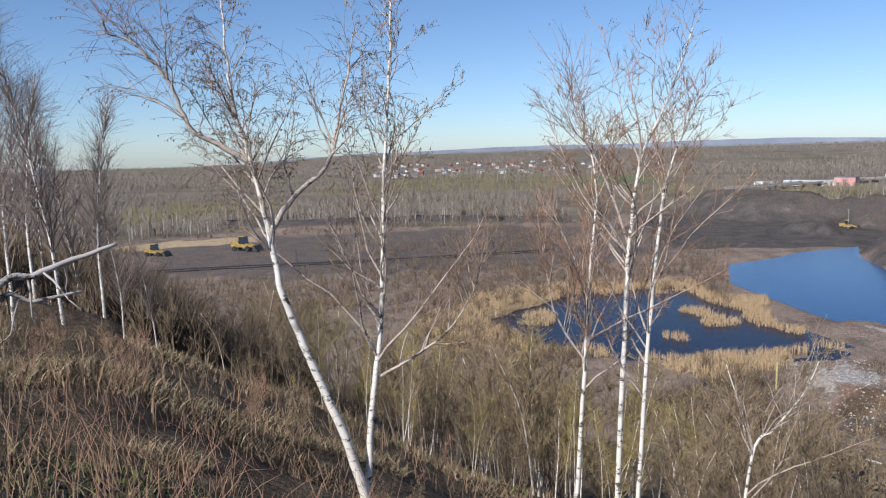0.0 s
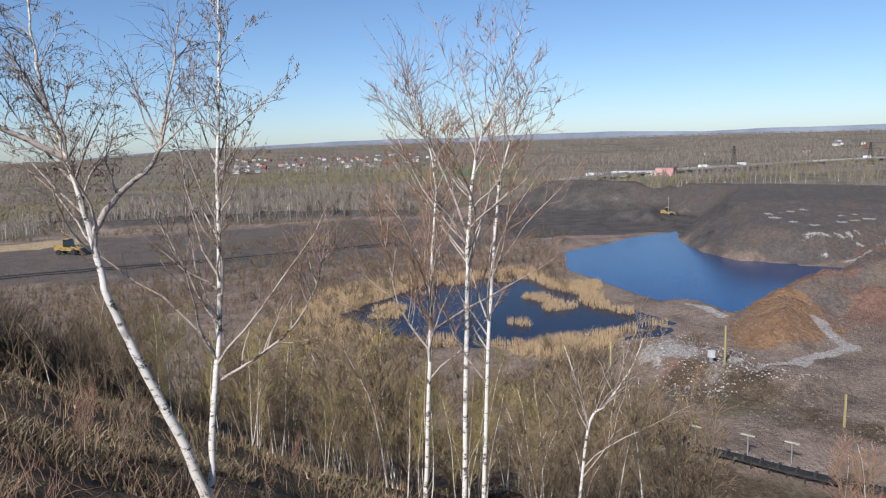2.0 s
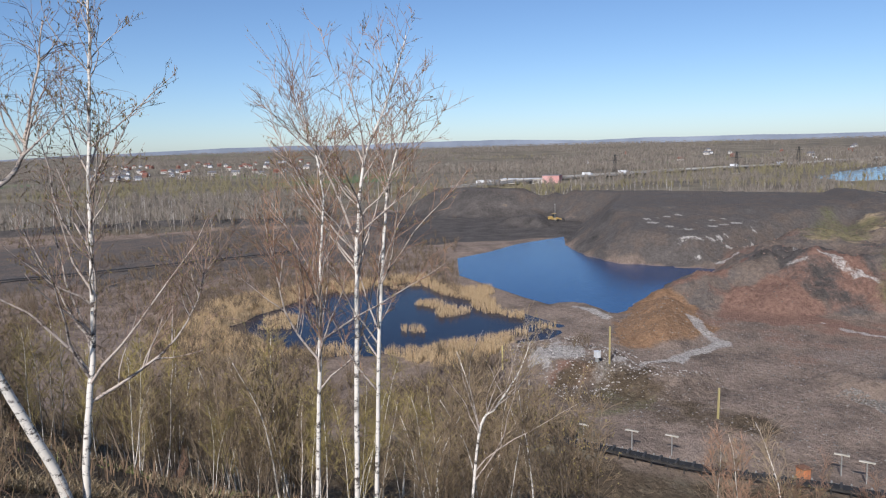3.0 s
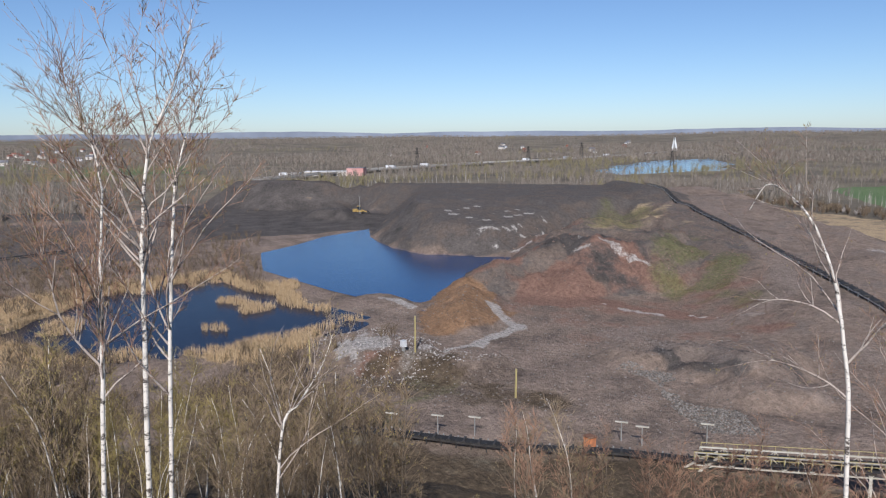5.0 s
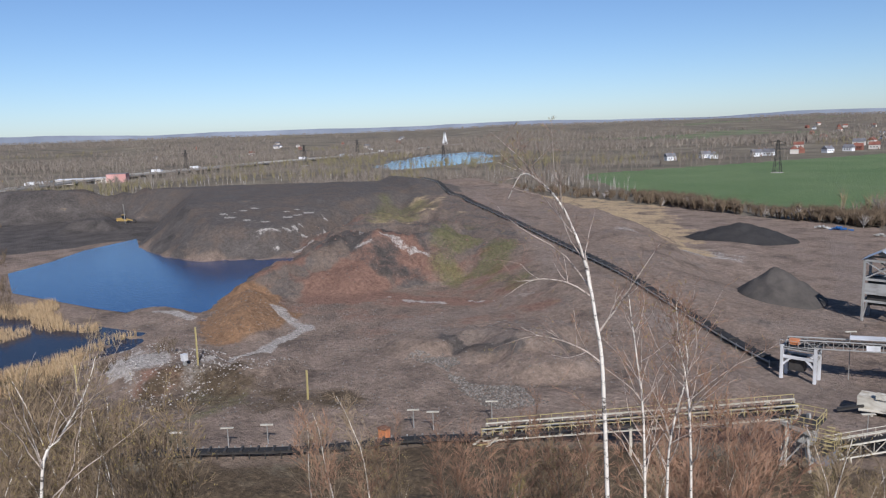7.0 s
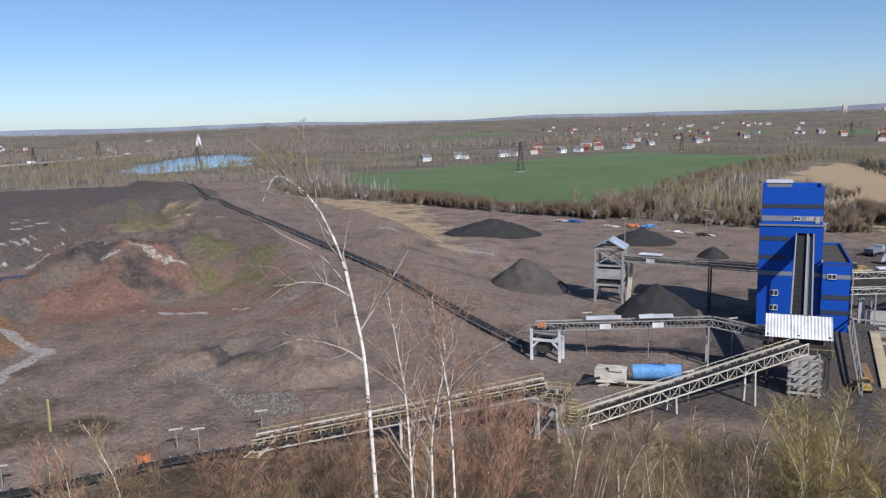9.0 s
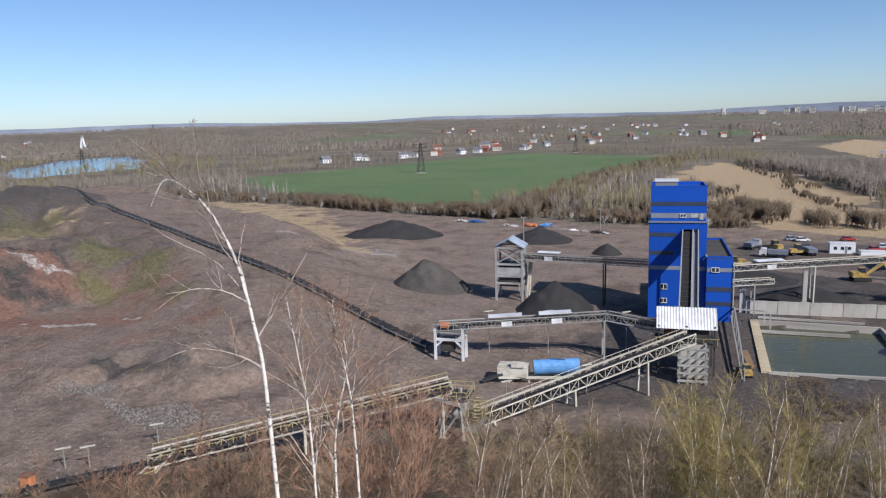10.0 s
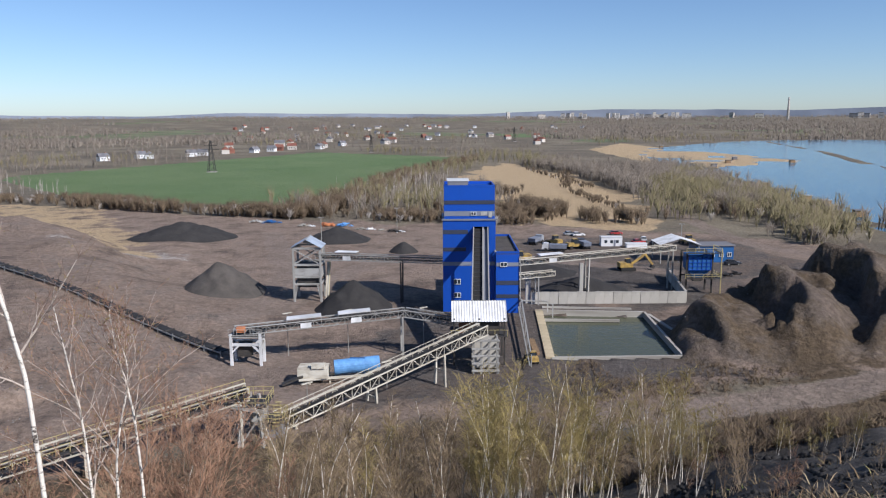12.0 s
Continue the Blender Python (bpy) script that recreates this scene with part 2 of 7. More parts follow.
LAKE2 = [(-556, 566), (-612, 578), (-690, 692), (-800, 880), (-800, 1000), (-662, 869), (-544, 697)]
YARD = [(-62, 135), (-30, 104), (10, 98), (60, 110), (120, 190), (110, 240), (60, 262), (-50, 290), (-150, 330), (-70, 215)]
TANK = [(18.7, 120.3), (41, 120.8), (42, 149.5), (20.7, 151.5)]
QUARRY = [(-60, 20), (-130, -60), (-200, -140), (-330, -200), (-420, -120), (-400, 40), (-480, 100), (-480, 170), (-280, 300), (-150, 340), (-50, 295), (60, 268), (110, 240), (125, 200), (90, 120), (30, 60)]
RIGHTHILLS = [(41, 120), (60, 113), (90, 117), (150, 136), (160, 200), (112, 190), (88, 168), (66, 155), (46, 147)]


SPIT = [(170, 600), (181, 690), (181, 931), (273, 1143), (283, 970), (311, 812), (322, 672), (284, 618), (181, 565)]
TRACKS = ([(-60, 104), (-85, 104), (-107, 108), (-101, 124), (-95, 140), (-98, 154), (-112, 168), (-150, 204), (-210, 256)], [(-30, 112), (-60, 130), (-80, 112), (-107, 106)],
          [(104, 380), (100, 342), (96, 280), (96, 240), (102, 222), (118, 204)], [(20, 92), (42, 98), (58, 103), (72, 110), (110, 120)], [(-20, 105), (-40, 140), (-40, 190), (-60, 260)], [(60, 190), (20, 215), (-20, 205), (-36, 150)])


def near_line(x, y, pts):
    best = np.full_like(x, 1e9)
    for (ax, ay), (bx, by) in zip(pts, pts[1:]):
        s = np.clip(((x - ax) * (bx - ax) + (y - ay) * (by - ay)) / ((bx - ax) ** 2 + (by - ay) ** 2), 0, 1)
        best = np.minimum(best, np.hypot(x - ax - s * (bx - ax), y - ay - s * (by - ay)))
    return best


def hill(x, y):
    """The spoil heap that the camera stands on: a top at the origin with flanks of uneven steepness."""
    r = np.hypot(x, y) + 1e-6
    a = np.degrees(np.arctan2(x, y))
    s = np.interp(a, [-180, -140, -126, -118, -110, -102, -92, -80, -60, -30, 0, 14, 24, 32, 50, 90, 150, 180],
                  [0.04, 0.12, 0.15, 0.20, 0.28, 0.35, 0.43, 0.50, 0.53, 0.545, 0.545, 0.51, 0.42, 0.365, 0.32, 0.2, 0.05, 0.04])
    lump = fbm(x, y, 7.0, 4, 5) * 0.10 * np.minimum(r, 12) + fbm(x, y, 26, 3, 9) * 0.10 * np.minimum(r, 50) * smooth(8, 40, r)
    return 38.35 - s * np.maximum(r - 0.8, 0) + lump


def land(x, y):
    x, y = np.asarray(x, float), np.asarray(y, float)
    r = np.hypot(x, y)
    a = np.degrees(np.arctan2(x, y))
    z = fbm(x, y, 40, 4, 1) * 0.8 + fbm(x, y, 9, 4, 2) * 0.35 * smooth(900, 300, r)
    quiet = smooth(-4, 10, inside(x, y, YARD))
    z = z * (1 - 0.8 * quiet)
    # far rise to the horizon
    ridge = 37 + 16 * fbm(a * 22, r * 0.05, 260, 3, 21) + np.interp(a, [-125, -112, -105, -99, -80, -60, -40, 0, 25, 40], [-62, -58, -22, 4, 7, 8, 3, -2, 2, 2])
    z += ridge * smooth(1300, 4300, r) * 1.0
    # quarry humps
    z += np.maximum(fbm(x, y, 55, 4, 31), 0) * 9 * smooth(-10, 30, inside(x, y, QUARRY)) * (1 - quiet) * smooth(-240, -130, x - 0.4 * y + 20) * 0.35
    wob = fbm(x, y, 14, 4, 41) * 6
    d = inside(x, y, PLATEAU) + wob * 0.25
    z += np.minimum(np.clip(d * 0.78, 0, 14.5), 3.5 + 0.135 * np.hypot(x + 178, y - 137)) + np.clip(d - 18, 0, 200) * 0.006
    d = inside(x, y, REDHILL) + wob
    z = np.maximum(z, np.clip(d * 0.52, 0, 11.8) + (fbm(x, y, 10, 5, 51, 0.6) * 2.8 - np.abs(fbm(x, y, 13, 4, 52, 0.55)) * 4.0) * smooth(0, 6, d) + z * 0.2)
    d = inside(x, y, ORANGEHILL) + wob * 0.4
    z += np.clip(d * 0.5, 0, 5.5) - np.abs(fbm(x, y, 7, 4, 53)) * 1.6 * smooth(0, 4, d)
    # bank under the long conveyor, from the yard up to the plateau
    s, q = along(x, y, -36, 121, -247, 267)
    top = np.interp(s, [-0.02, 0.05, 0.2, 0.48, 0.75, 1.0, 1.3], [0, 1.2, 6.0, 9.4, 12, 13.4, 12])
    fall = np.where(q > 0, np.clip(1 - (q - 7 - 24 * smooth(0.15, 0.5, s)) / 30, 0, 1), np.clip(1 - (-q - 9) / 24, 0, 1))
    bank = top * fall * fall * (3 - 2 * fall) * smooth(-0.03, 0.0, s) * smooth(1.5, 1.1, s) + fbm(x, y, 16, 4, 43) * 2.6 * smooth(0.05, 0.5, fall) * smooth(12, 20, q) * smooth(0.1, 0.3, s)
    z = np.maximum(z, bank + z * 0.3)
    # black bank across the far quarry
    q = near_line(x, y, [(-430, -150), (-417, -110), (-440, -40), (-405, 36)])
    z += np.clip(5.5 - q * 0.4, 0, 4.5)
    # dug heaps beside the track
    d = inside(x, y, RIGHTHILLS) + fbm(x, y, 22, 4, 61) * 7
    back = y - 113 - 0.05 * (x - 60)
    dug = 0.13 * np.clip(back, 0, 50)
    for edge, lean, tall in ((45, 0.10, 4.6), (56, 0.28, 6.6), (71, 0.28, 7.2), (97, 0.35, 6.5), (124, 0.35, 6.0)):
        u = x - edge - lean * (y - 118) + fbm(x, y, 13, 4, 66) * 9
        dug += tall * smooth(0, 2.6, u) * (1 - 0.9 * smooth(3, 15, u)) * smooth(2, 16, back)
    z += np.minimum(np.clip(d * 1.1, 0, 20), dug) * smooth(0, 5, d) + (fbm(x, y, 5, 3, 64) * 0.7 + np.abs(fbm(x, y, 11, 4, 67)) * 2.4) * smooth(0, 5, d)
    for hx, hy, hr, hh, seed in ((-78, 108, 13, 3.2, 1), (-92, 100, 9, 2.2, 2), (-66, 100, 8, 2.0, 3), (-118, 60, 12, 2.6, 4), (-104, 70, 9, 2.4, 5), (-350, 150, 16, 4.5, 6), (-330, 60, 25, 5, 7)):
        d = hr - np.hypot(x - hx, y - hy) + fbm(x, y, 8, 3, 70 + seed) * 5
        z += np.clip(d * 0.5, 0, hh)
    # water beds
    for poly, depth in ((POND, 1.6), (MARSH, 0.9), (LAKE, 2.0), (LAKE2, 2.0)):
        d = inside(x, y, poly) + fbm(x, y, 12, 3, 81) * 5
        if poly is MARSH:
            d = d + 4
        if poly is LAKE:
            d = np.minimum(d, np.minimum(-inside(x, y, SPIT), near_line(x, y, [(505, 1165), (422, 826), (333, 560), (300, 430)]) - 5))
        z = np.where(d > 0, np.minimum(z, 0.4 - np.clip(d * 0.35, 0, depth)), z)
    z = np.where(inside(x, y, TANK) > 0, -2.0, z)
    h = hill(x, y)
    k = np.clip((h - z + 3) / 6, 0, 1)
    return z + (h - z) * k + 1.5 * k * (1 - k)


def mask(x, y, poly, soft=3.0, wob=6.0, seed=0):
    return smooth(-soft, soft, inside(x, y, poly) + fbm(x, y, 12, 4, 200 + seed) * wob)


def ground_sheet():
    fine = np.radians(np.arange(-128, 36, 0.24))
    coarse = np.radians(np.arange(36, 232, 4.0))
    ang = np.concatenate([fine, coarse])
    rad = np.concatenate([[0.0], np.geomspace(0.5, 60, 110), np.geomspace(61, 420, 200), np.geomspace(425, 4900, 110)])
    na, nr = len(ang), len(rad)
    x = np.sin(ang)[None] * rad[:, None]
    y = np.cos(ang)[None] * rad[:, None]
    x, y = x.ravel(), y.ravel()
    z = land(x, y)
    i, j = np.meshgrid(np.arange(nr - 1), np.arange(na), indexing="ij")
    j2 = (j + 1) % na
    quads = np.stack([i * na + j, i * na + j2, (i + 1) * na + j2, (i + 1) * na + j], -1).reshape(-1, 4)
    quads = quads[:, ::-1]
    me = bpy.data.meshes.new("ground")
    me.vertices.add(len(x))
    me.vertices.foreach_set("co", np.stack([x, y, z], 1).ravel())
    me.loops.add(quads.size)
    me.loops.foreach_set("vertex_index", quads.ravel())
    me.polygons.add(len(quads))
    me.polygons.foreach_set("loop_start", np.arange(len(quads)) * 4)
    me.polygons.foreach_set("use_smooth", np.ones(len(quads), bool))
    me.update(calc_edges=True)
    me.validate()
    r = np.hypot(x, y)
    a = np.degrees(np.arctan2(x, y))
    one = np.ones_like(x)
    slope = smooth(-15, -3, hill(x, y)) * (r < 130)
    quarry = mask(x, y, QUARRY, 6, 16, 1) * (1 - slope)
    n_a, n_b, n_c = fbm(x, y, 9, 4, 12), fbm(x, y, 24, 4, 6), fbm(x, y, 5, 3, 14)
    coal = np.maximum.reduce([mask(x, y, PLATEAU, 3, 5, 2) * 0.66,
                              mask(x, y, [(-300, 75), (-480, 95), (-440, 140), (-392, 180), (-343, 182), (-262, 132), (-290, 140)], 4, 8, 3),
                              smooth(14, 6, near_line(x, y, [(-430, -150), (-417, -110), (-440, -40), (-405, 36)])),
                              smooth(16, 4, near_line(x, y, [(-262, -150), (-268, -95), (-284, -35), (-310, 27)])) * 0.5,
                              mask(x, y, YARD, 8, 20, 4) * 0.2, smooth(55, 25, near_line(x, y, [(-60, 140), (-247, 267)])) * 0.3, mask(x, y, [(-90, 96), (-92, 106), (-80, 113), (-66, 108), (-70, 97), (-83, 95)], 3, 8, 26) * 0.8,
                              smooth(5.0, 2.6, near_line(x, y, [(-264, 152), (-254, 138), (-247, 126)]) + 2 * n_c) * 1.25, mask(x, y, [(-160, 130), (-166, 150), (-148, 158), (-131, 148), (-128, 138), (-140, 133)], 3, 8, 41) * 0.95,
                              mask(x, y, REDHILL, 4, 8, 27) * 0.52, mask(x, y, RIGHTHILLS, 4, 8, 34) * 0.62, mask(x, y, [(-238, -116), (-249, -24), (-275, 68), (-369, 116), (-406, 24), (-365, -168)], 8, 18, 47) * 0.58,
                              mask(x, y, [(-10, 100), (20, 98), (45, 112), (46, 160), (-12, 160)], 4, 10, 48) * 0.66, mask(x, y, [(10, 165), (60, 160), (100, 200), (95, 245), (20, 250)], 4, 10, 49) * 0.58,
                              # coal-covered bay floor; cover raised so its colour also carries deeper shade
                              mask(x, y, [(18, 152), (60, 158), (66, 200), (20, 206)], 4, 8, 28) * 1.05])
    red = np.maximum.reduce([mask(x, y, REDHILL, 4, 12, 5) * smooth(0.0, -0.2, n_b) * 0.5, mask(x, y, [(-142, 109), (-155, 122), (-151, 131), (-139, 130), (-131, 124), (-131, 112)], 3, 9, 35) * 0.95, mask(x, y, [(-149, 145), (-144, 149), (-135, 147), (-140, 143)], 2, 5, 36) * 0.85, mask(x, y, [(-134, 126), (-112, 134), (-99, 134), (-99, 129), (-118, 122)], 3, 6, 42) * 0.7, mask(x, y, [(-118, 54), (-110, 52), (-106, 60), (-112, 62)], 2, 5, 43) * 0.8,
                            mask(x, y, [(-150, 95), (-100, 95), (-85, 130), (-110, 165), (-135, 130)], 8, 16, 7) * 0.46, smooth(4, 1, near_line(x, y, [(-160, 104), (-160, 118), (-162, 130)])) * 0.7, mask(x, y, RIGHTHILLS, 4, 8, 37) * 0.3])
    orange = mask(x, y, ORANGEHILL, 2, 6, 8) * 0.85
    white_zone = mask(x, y, [(-126, 50), (-138, 66), (-116, 68), (-114, 78), (-126, 98), (-112, 92), (-102, 72), (-110, 50)], 4, 8, 9)
    pale_bank = mask(x, y, [(-185, 292), (-149, 287), (-82, 214), (-63, 192), (-84, 189), (-142, 232)], 8, 12, 10)
    def streak(pts, wide, ragged=2.0):
        return smooth(wide, 0.2 * wide, near_line(x, y, pts) + ragged * np.maximum(n_c + 0.12, -0.1))

    white = np.maximum.reduce([
        white_zone * smooth(0.0, 0.36, n_a) * 0.58, pale_bank * 0.66 * smooth(-0.4, 0.0, n_b),
        *[streak(li, 1.8, 2.6) * 0.7 for li in (
            [(-239, 150), (-240, 165), (-238, 180)], [(-233, 148), (-234, 160)], [(-225, 144), (-227, 162), (-226, 174)], [(-220, 152), (-219, 176)],
            [(-212, 146), (-209, 156), (-214, 180)], [(-204, 147), (-194, 154), (-208, 172)], [(-206, 160), (-203, 178)])],
        mask(x, y, [(-112, 48), (-130, 55), (-135, 62), (-123, 62), (-111, 54)], 2, 9, 40) * 0.85,
        streak([(-138, 99), (-128, 95), (-122, 94), (-117, 83), (-115, 79)], 3.2, 2.4) * 0.95, streak([(-115, 79), (-115, 72), (-110, 61)], 2.4, 1.6) * 0.95,
        streak([(-127, 124), (-120, 124), (-112, 127)], 1.6) * 0.7, streak([(-108, 132), (-98, 133)], 1.5) * 0.75, streak([(-97, 134.6), (-91, 135)], 1.2) * 0.7,
        streak([(-148, 143), (-143, 145), (-135, 147)], 2.0, 3.0) * 0.62, streak([(-152, 136), (-146, 139)], 1.8, 3.0) * 0.6, streak([(-166, 150), (-158, 146), (-150, 150)], 1.6, 3.0) * 0.55,
        streak([(-150, 84), (-156, 84.5), (-163, 83)], 2.4) * 0.75, streak([(-151, 57), (-143, 61), (-138, 66)], 3.0, 4.0) * 0.5])
    reeds = np.maximum.reduce([mask(x, y, REEDS, 3, 12, 17) * 0.8, mask(x, y, REEDFIELD, 5, 14, 18), mask(x, y, SPIT, 4, 6, 29), mask(x, y, [(-150, 330), (-210, 352), (-300, 380), (-220, 330), (-100, 235), (-92, 232)], 4, 10, 19) * 0.55, mask(x, y, [(-245, 362), (-186, 353), (-114, 262), (-82, 207), (-92, 205), (-130, 262), (-189, 308)], 2, 8, 50) * 0.62,
                               mask(x, y, [(-340, -180), (-380, -120), (-350, -110), (-320, -160)], 4, 8, 20) * 0.8, mask(x, y, [(-180, 161), (-222, 221), (-209, 235), (-164, 196), (-161, 165)], 6, 14, 30) * 0.42])
    green = np.maximum.reduce([mask(x, y, FIELD, 2, 3, 21), mask(x, y, [(-1150, 120), (-900, 60), (-900, 220), (-1150, 260)], 20, 40, 24) * 0.6,
                               smooth(0.30, 0.40, fbm(x, y, 420, 3, 31)) * (r > 1100) * 0.5, mask(x, y, [(130, 1500), (260, 1500), (280, 1750), (120, 1750)], 10, 30, 32) * 0.8])
    moss = np.maximum.reduce([
        mask(x, y, [(-148, 158), (-150, 180), (-134, 172), (-98, 144), (-101, 139), (-133, 148)], 4, 10, 22) * 0.72 * smooth(-0.35, 0.1, n_a),
        mask(x, y, [(-178, 163), (-222, 215), (-206, 225), (-178, 196), (-168, 173)], 4, 12, 44) * 0.6, mask(x, y, [(-105, 58), (-98, 66), (-88, 62), (-94, 52)], 2, 6, 45) * 0.66,
        mask(x, y, [(-110, 32), (-92, 50), (-84, 46), (-100, 26)], 2, 5, 46) * 0.6])
    dry = np.maximum(slope, mask(x, y, [(-105, 40), (-95, 52), (-80, 70), (-95, 72), (-112, 62)], 4, 8, 25) * 0.6)
    slag = np.maximum(smooth(9, 14, a) * (0.55 * smooth(120, 95, r) + 0.65 * smooth(70, 46, r)) * smooth(-0.6, -0.25, n_b), smooth(-104, -112, a) * smooth(5.5, 3.5, r) * 0.8)
    coal = np.maximum(coal, slag)
    dry = np.maximum(dry * (1 - slag), mask(x, y, grown(RIGHTHILLS, 8), 5, 10, 33) * 0.5)
    tracks = np.zeros_like(x)
    for line in TRACKS:
        q = near_line(x, y, line)
        tracks = np.maximum(tracks, smooth(4.5, 2.5, q + n_c * 1.5))
    dry = dry * (1 - tracks)
    for name, chans in (("zone_a", (quarry, coal, red, one)), ("zone_b", (white, reeds, green, one)), ("zone_c", (dry, orange, tracks, moss))):
        col = me.color_attributes.new(name, "FLOAT_COLOR", "POINT")
        col.data.foreach_set("color", np.stack(chans, 1).ravel().astype(np.float32))
    ob = new("ground", me)
    me.materials.append(ground_material())
    return tagged(ob, "quarry floor, grassy spoil heap and wooded plain to the horizon", "ground", kind="structure")


def ground_material():
    m, nt, b = mat("ground", 0.92, 0, 0.12)
    v = coords(nt, "world")
    n1 = noise_node(nt, v, 0.012, 8, 0.62)
    n2 = noise_node(nt, v, 0.11, 8, 0.68)
    n3 = noise_node(nt, v, 1.3, 6, 0.7)
    n4 = noise_node(nt, v, 14.0, 4, 0.7)

    def zones(name):
        at = nt.nodes.new("ShaderNodeAttribute")
        at.attribute_name = name
        sep = nt.nodes.new("ShaderNodeSeparateColor")
        nt.links.new(at.outputs["Color"], sep.inputs[0])
        return [*sep.outputs, at.outputs["Alpha"]]

    def ragged(z, n, width=0.22):
        s = maths(nt, "ADD", z, maths(nt, "MULTIPLY_ADD", n, 1.8, -0.9))
        mr = nt.nodes.new("ShaderNodeMapRange")
        mr.interpolation_type = "SMOOTHSTEP"
        mr.inputs["From Min"].default_value = 0.5 - width
        mr.inputs["From Max"].default_value = 0.5 + width
        nt.links.new(s, mr.inputs[0])
        return mr.outputs[0]

    za, zb, zc = zones("zone_a"), zones("zone_b"), zones("zone_c")
    plain = ramp(nt, n1, [(0.36, (0.135, 0.115, 0.095)), (0.5, (0.19, 0.165, 0.125)), (0.62, (0.27, 0.235, 0.17))])
    plain = mix(nt, maths(nt, "MULTIPLY", n2, 0.6), plain, (0.085, 0.07, 0.05))
    dirt = ramp(nt, n2, [(0.32, (0.13, 0.10, 0.08)), (0.5, (0.28, 0.212, 0.165)), (0.68, (0.39, 0.30, 0.235))])
    dirt = mix(nt, maths(nt, "MULTIPLY", n3, 0.5), dirt, (0.075, 0.066, 0.058))
    col = mix(nt, ragged(za[0], n2), plain, dirt)
    coal = ramp(nt, n2, [(0.3, (0.046, 0.043, 0.041)), (0.7, (0.115, 0.104, 0.096))])
    col = mix(nt, maths(nt, "MULTIPLY", ragged(za[1], n2, 0.26), 0.92), col, coal)
    red = ramp(nt, n3, [(0.3, (0.16, 0.09, 0.065)), (0.7, (0.26, 0.155, 0.115))])
    col = mix(nt, maths(nt, "MULTIPLY", ragged(za[2], n2, 0.2), 0.85), col, red)
    orange = ramp(nt, n3, [(0.3, (0.20, 0.115, 0.065)), (0.7, (0.30, 0.19, 0.11))])
    col = mix(nt, ragged(zc[1], n2), col, orange)
    col = mix(nt, maths(nt, "MULTIPLY", ragged(zb[0], maths(nt, "MULTIPLY_ADD", n2, 0.5, maths(nt, "MULTIPLY", n3, 0.5)), 0.15), 0.8), col, ramp(nt, n3, [(0.35, (0.28, 0.255, 0.23)), (0.6, (0.50, 0.47, 0.43))]))
    reed = ramp(nt, n3, [(0.3, (0.30, 0.22, 0.125)), (0.7, (0.52, 0.40, 0.25))])
    col = mix(nt, ragged(zb[1], n2), col, reed)
    crop = ramp(nt, n1, [(0.35, (0.105, 0.162, 0.072)), (0.65, (0.15, 0.20, 0.098))])
    rows = noise_node(nt, v, 0.10, 3, 0.6, (1.0, 0.18, 1.0))
    crop = mix(nt, maths(nt, "MULTIPLY", rows, 0.5), crop, (0.125, 0.17, 0.07))
    col = mix(nt, ragged(zb[2], n2, 0.12), col, crop)
    moss = ramp(nt, n3, [(0.3, (0.13, 0.105, 0.055)), (0.55, (0.125, 0.13, 0.05)), (0.75, (0.20, 0.18, 0.085))])
    col = mix(nt, maths(nt, "MULTIPLY", ragged(zc[3], maths(nt, "MULTIPLY_ADD", n3, 0.5, maths(nt, "MULTIPLY", n2, 0.5)), 0.3), 0.7), col, moss)
    dry = ramp(nt, n3, [(0.28, (0.05, 0.038, 0.026)), (0.5, (0.12, 0.088, 0.055)), (0.7, (0.22, 0.17, 0.105))])
    dry = mix(nt, ramp(nt, n2, [(0.50, (0, 0, 0)), (0.62, (0.7, 0.7, 0.7))]), dry, (0.095, 0.07, 0.045))
    dry = mix(nt, maths(nt, "MULTIPLY", n4, 0.6), dry, (0.07, 0.055, 0.04))
    col = mix(nt, ragged(zc[0], n2), col, dry)
    trod = ramp(nt, n2, [(0.3, (0.20, 0.155, 0.125)), (0.7, (0.31, 0.25, 0.205))])
    trod = mix(nt, maths(nt, "MULTIPLY", noise_node(nt, v, 0.5, 5, 0.7), 0.5), trod, (0.13, 0.105, 0.09))
    col = mix(nt, maths(nt, "MULTIPLY", ragged(zc[2], n3, 0.3), 0.8), col, trod)
    speck = ramp(nt, noise_node(nt, v, 0.9, 9, 0.85), [(0.33, (0.42, 0.42, 0.42)), (0.51, (1, 1, 1)), (0.67, (1.6, 1.58, 1.55))])
    col = mix(nt, 0.8, col, speck, "MULTIPLY")
    nt.links.new(col, b.inputs["Base Color"])
    h = maths(nt, "ADD", maths(nt, "MULTIPLY", n2, 1.6), maths(nt, "ADD", maths(nt, "MULTIPLY", n3, 0.8), maths(nt, "MULTIPLY", n4, 0.06)))
    bump(nt, b, h, 0.8, 1.0)
    return m


def ground_z(x, y):
    return float(land(np.array([x]), np.array([y]))[0])


ground_sheet()


def sheet(name, poly, z, material, label, category="water"):
    bm = bmesh.new()
    bm.faces.new([bm.verts.new((x, y, z)) for x, y in poly])
    if bm.faces[:][0].normal.z < 0:
        bmesh.ops.reverse_faces(bm, faces=bm.faces[:])
    bmesh.ops.triangulate(bm, faces=bm.faces[:])
    me = bpy.data.meshes.new(name)
    bm.to_mesh(me)
    bm.free()
    me.materials.append(material)
    return tagged(new(name, me), label, category, kind="structure")


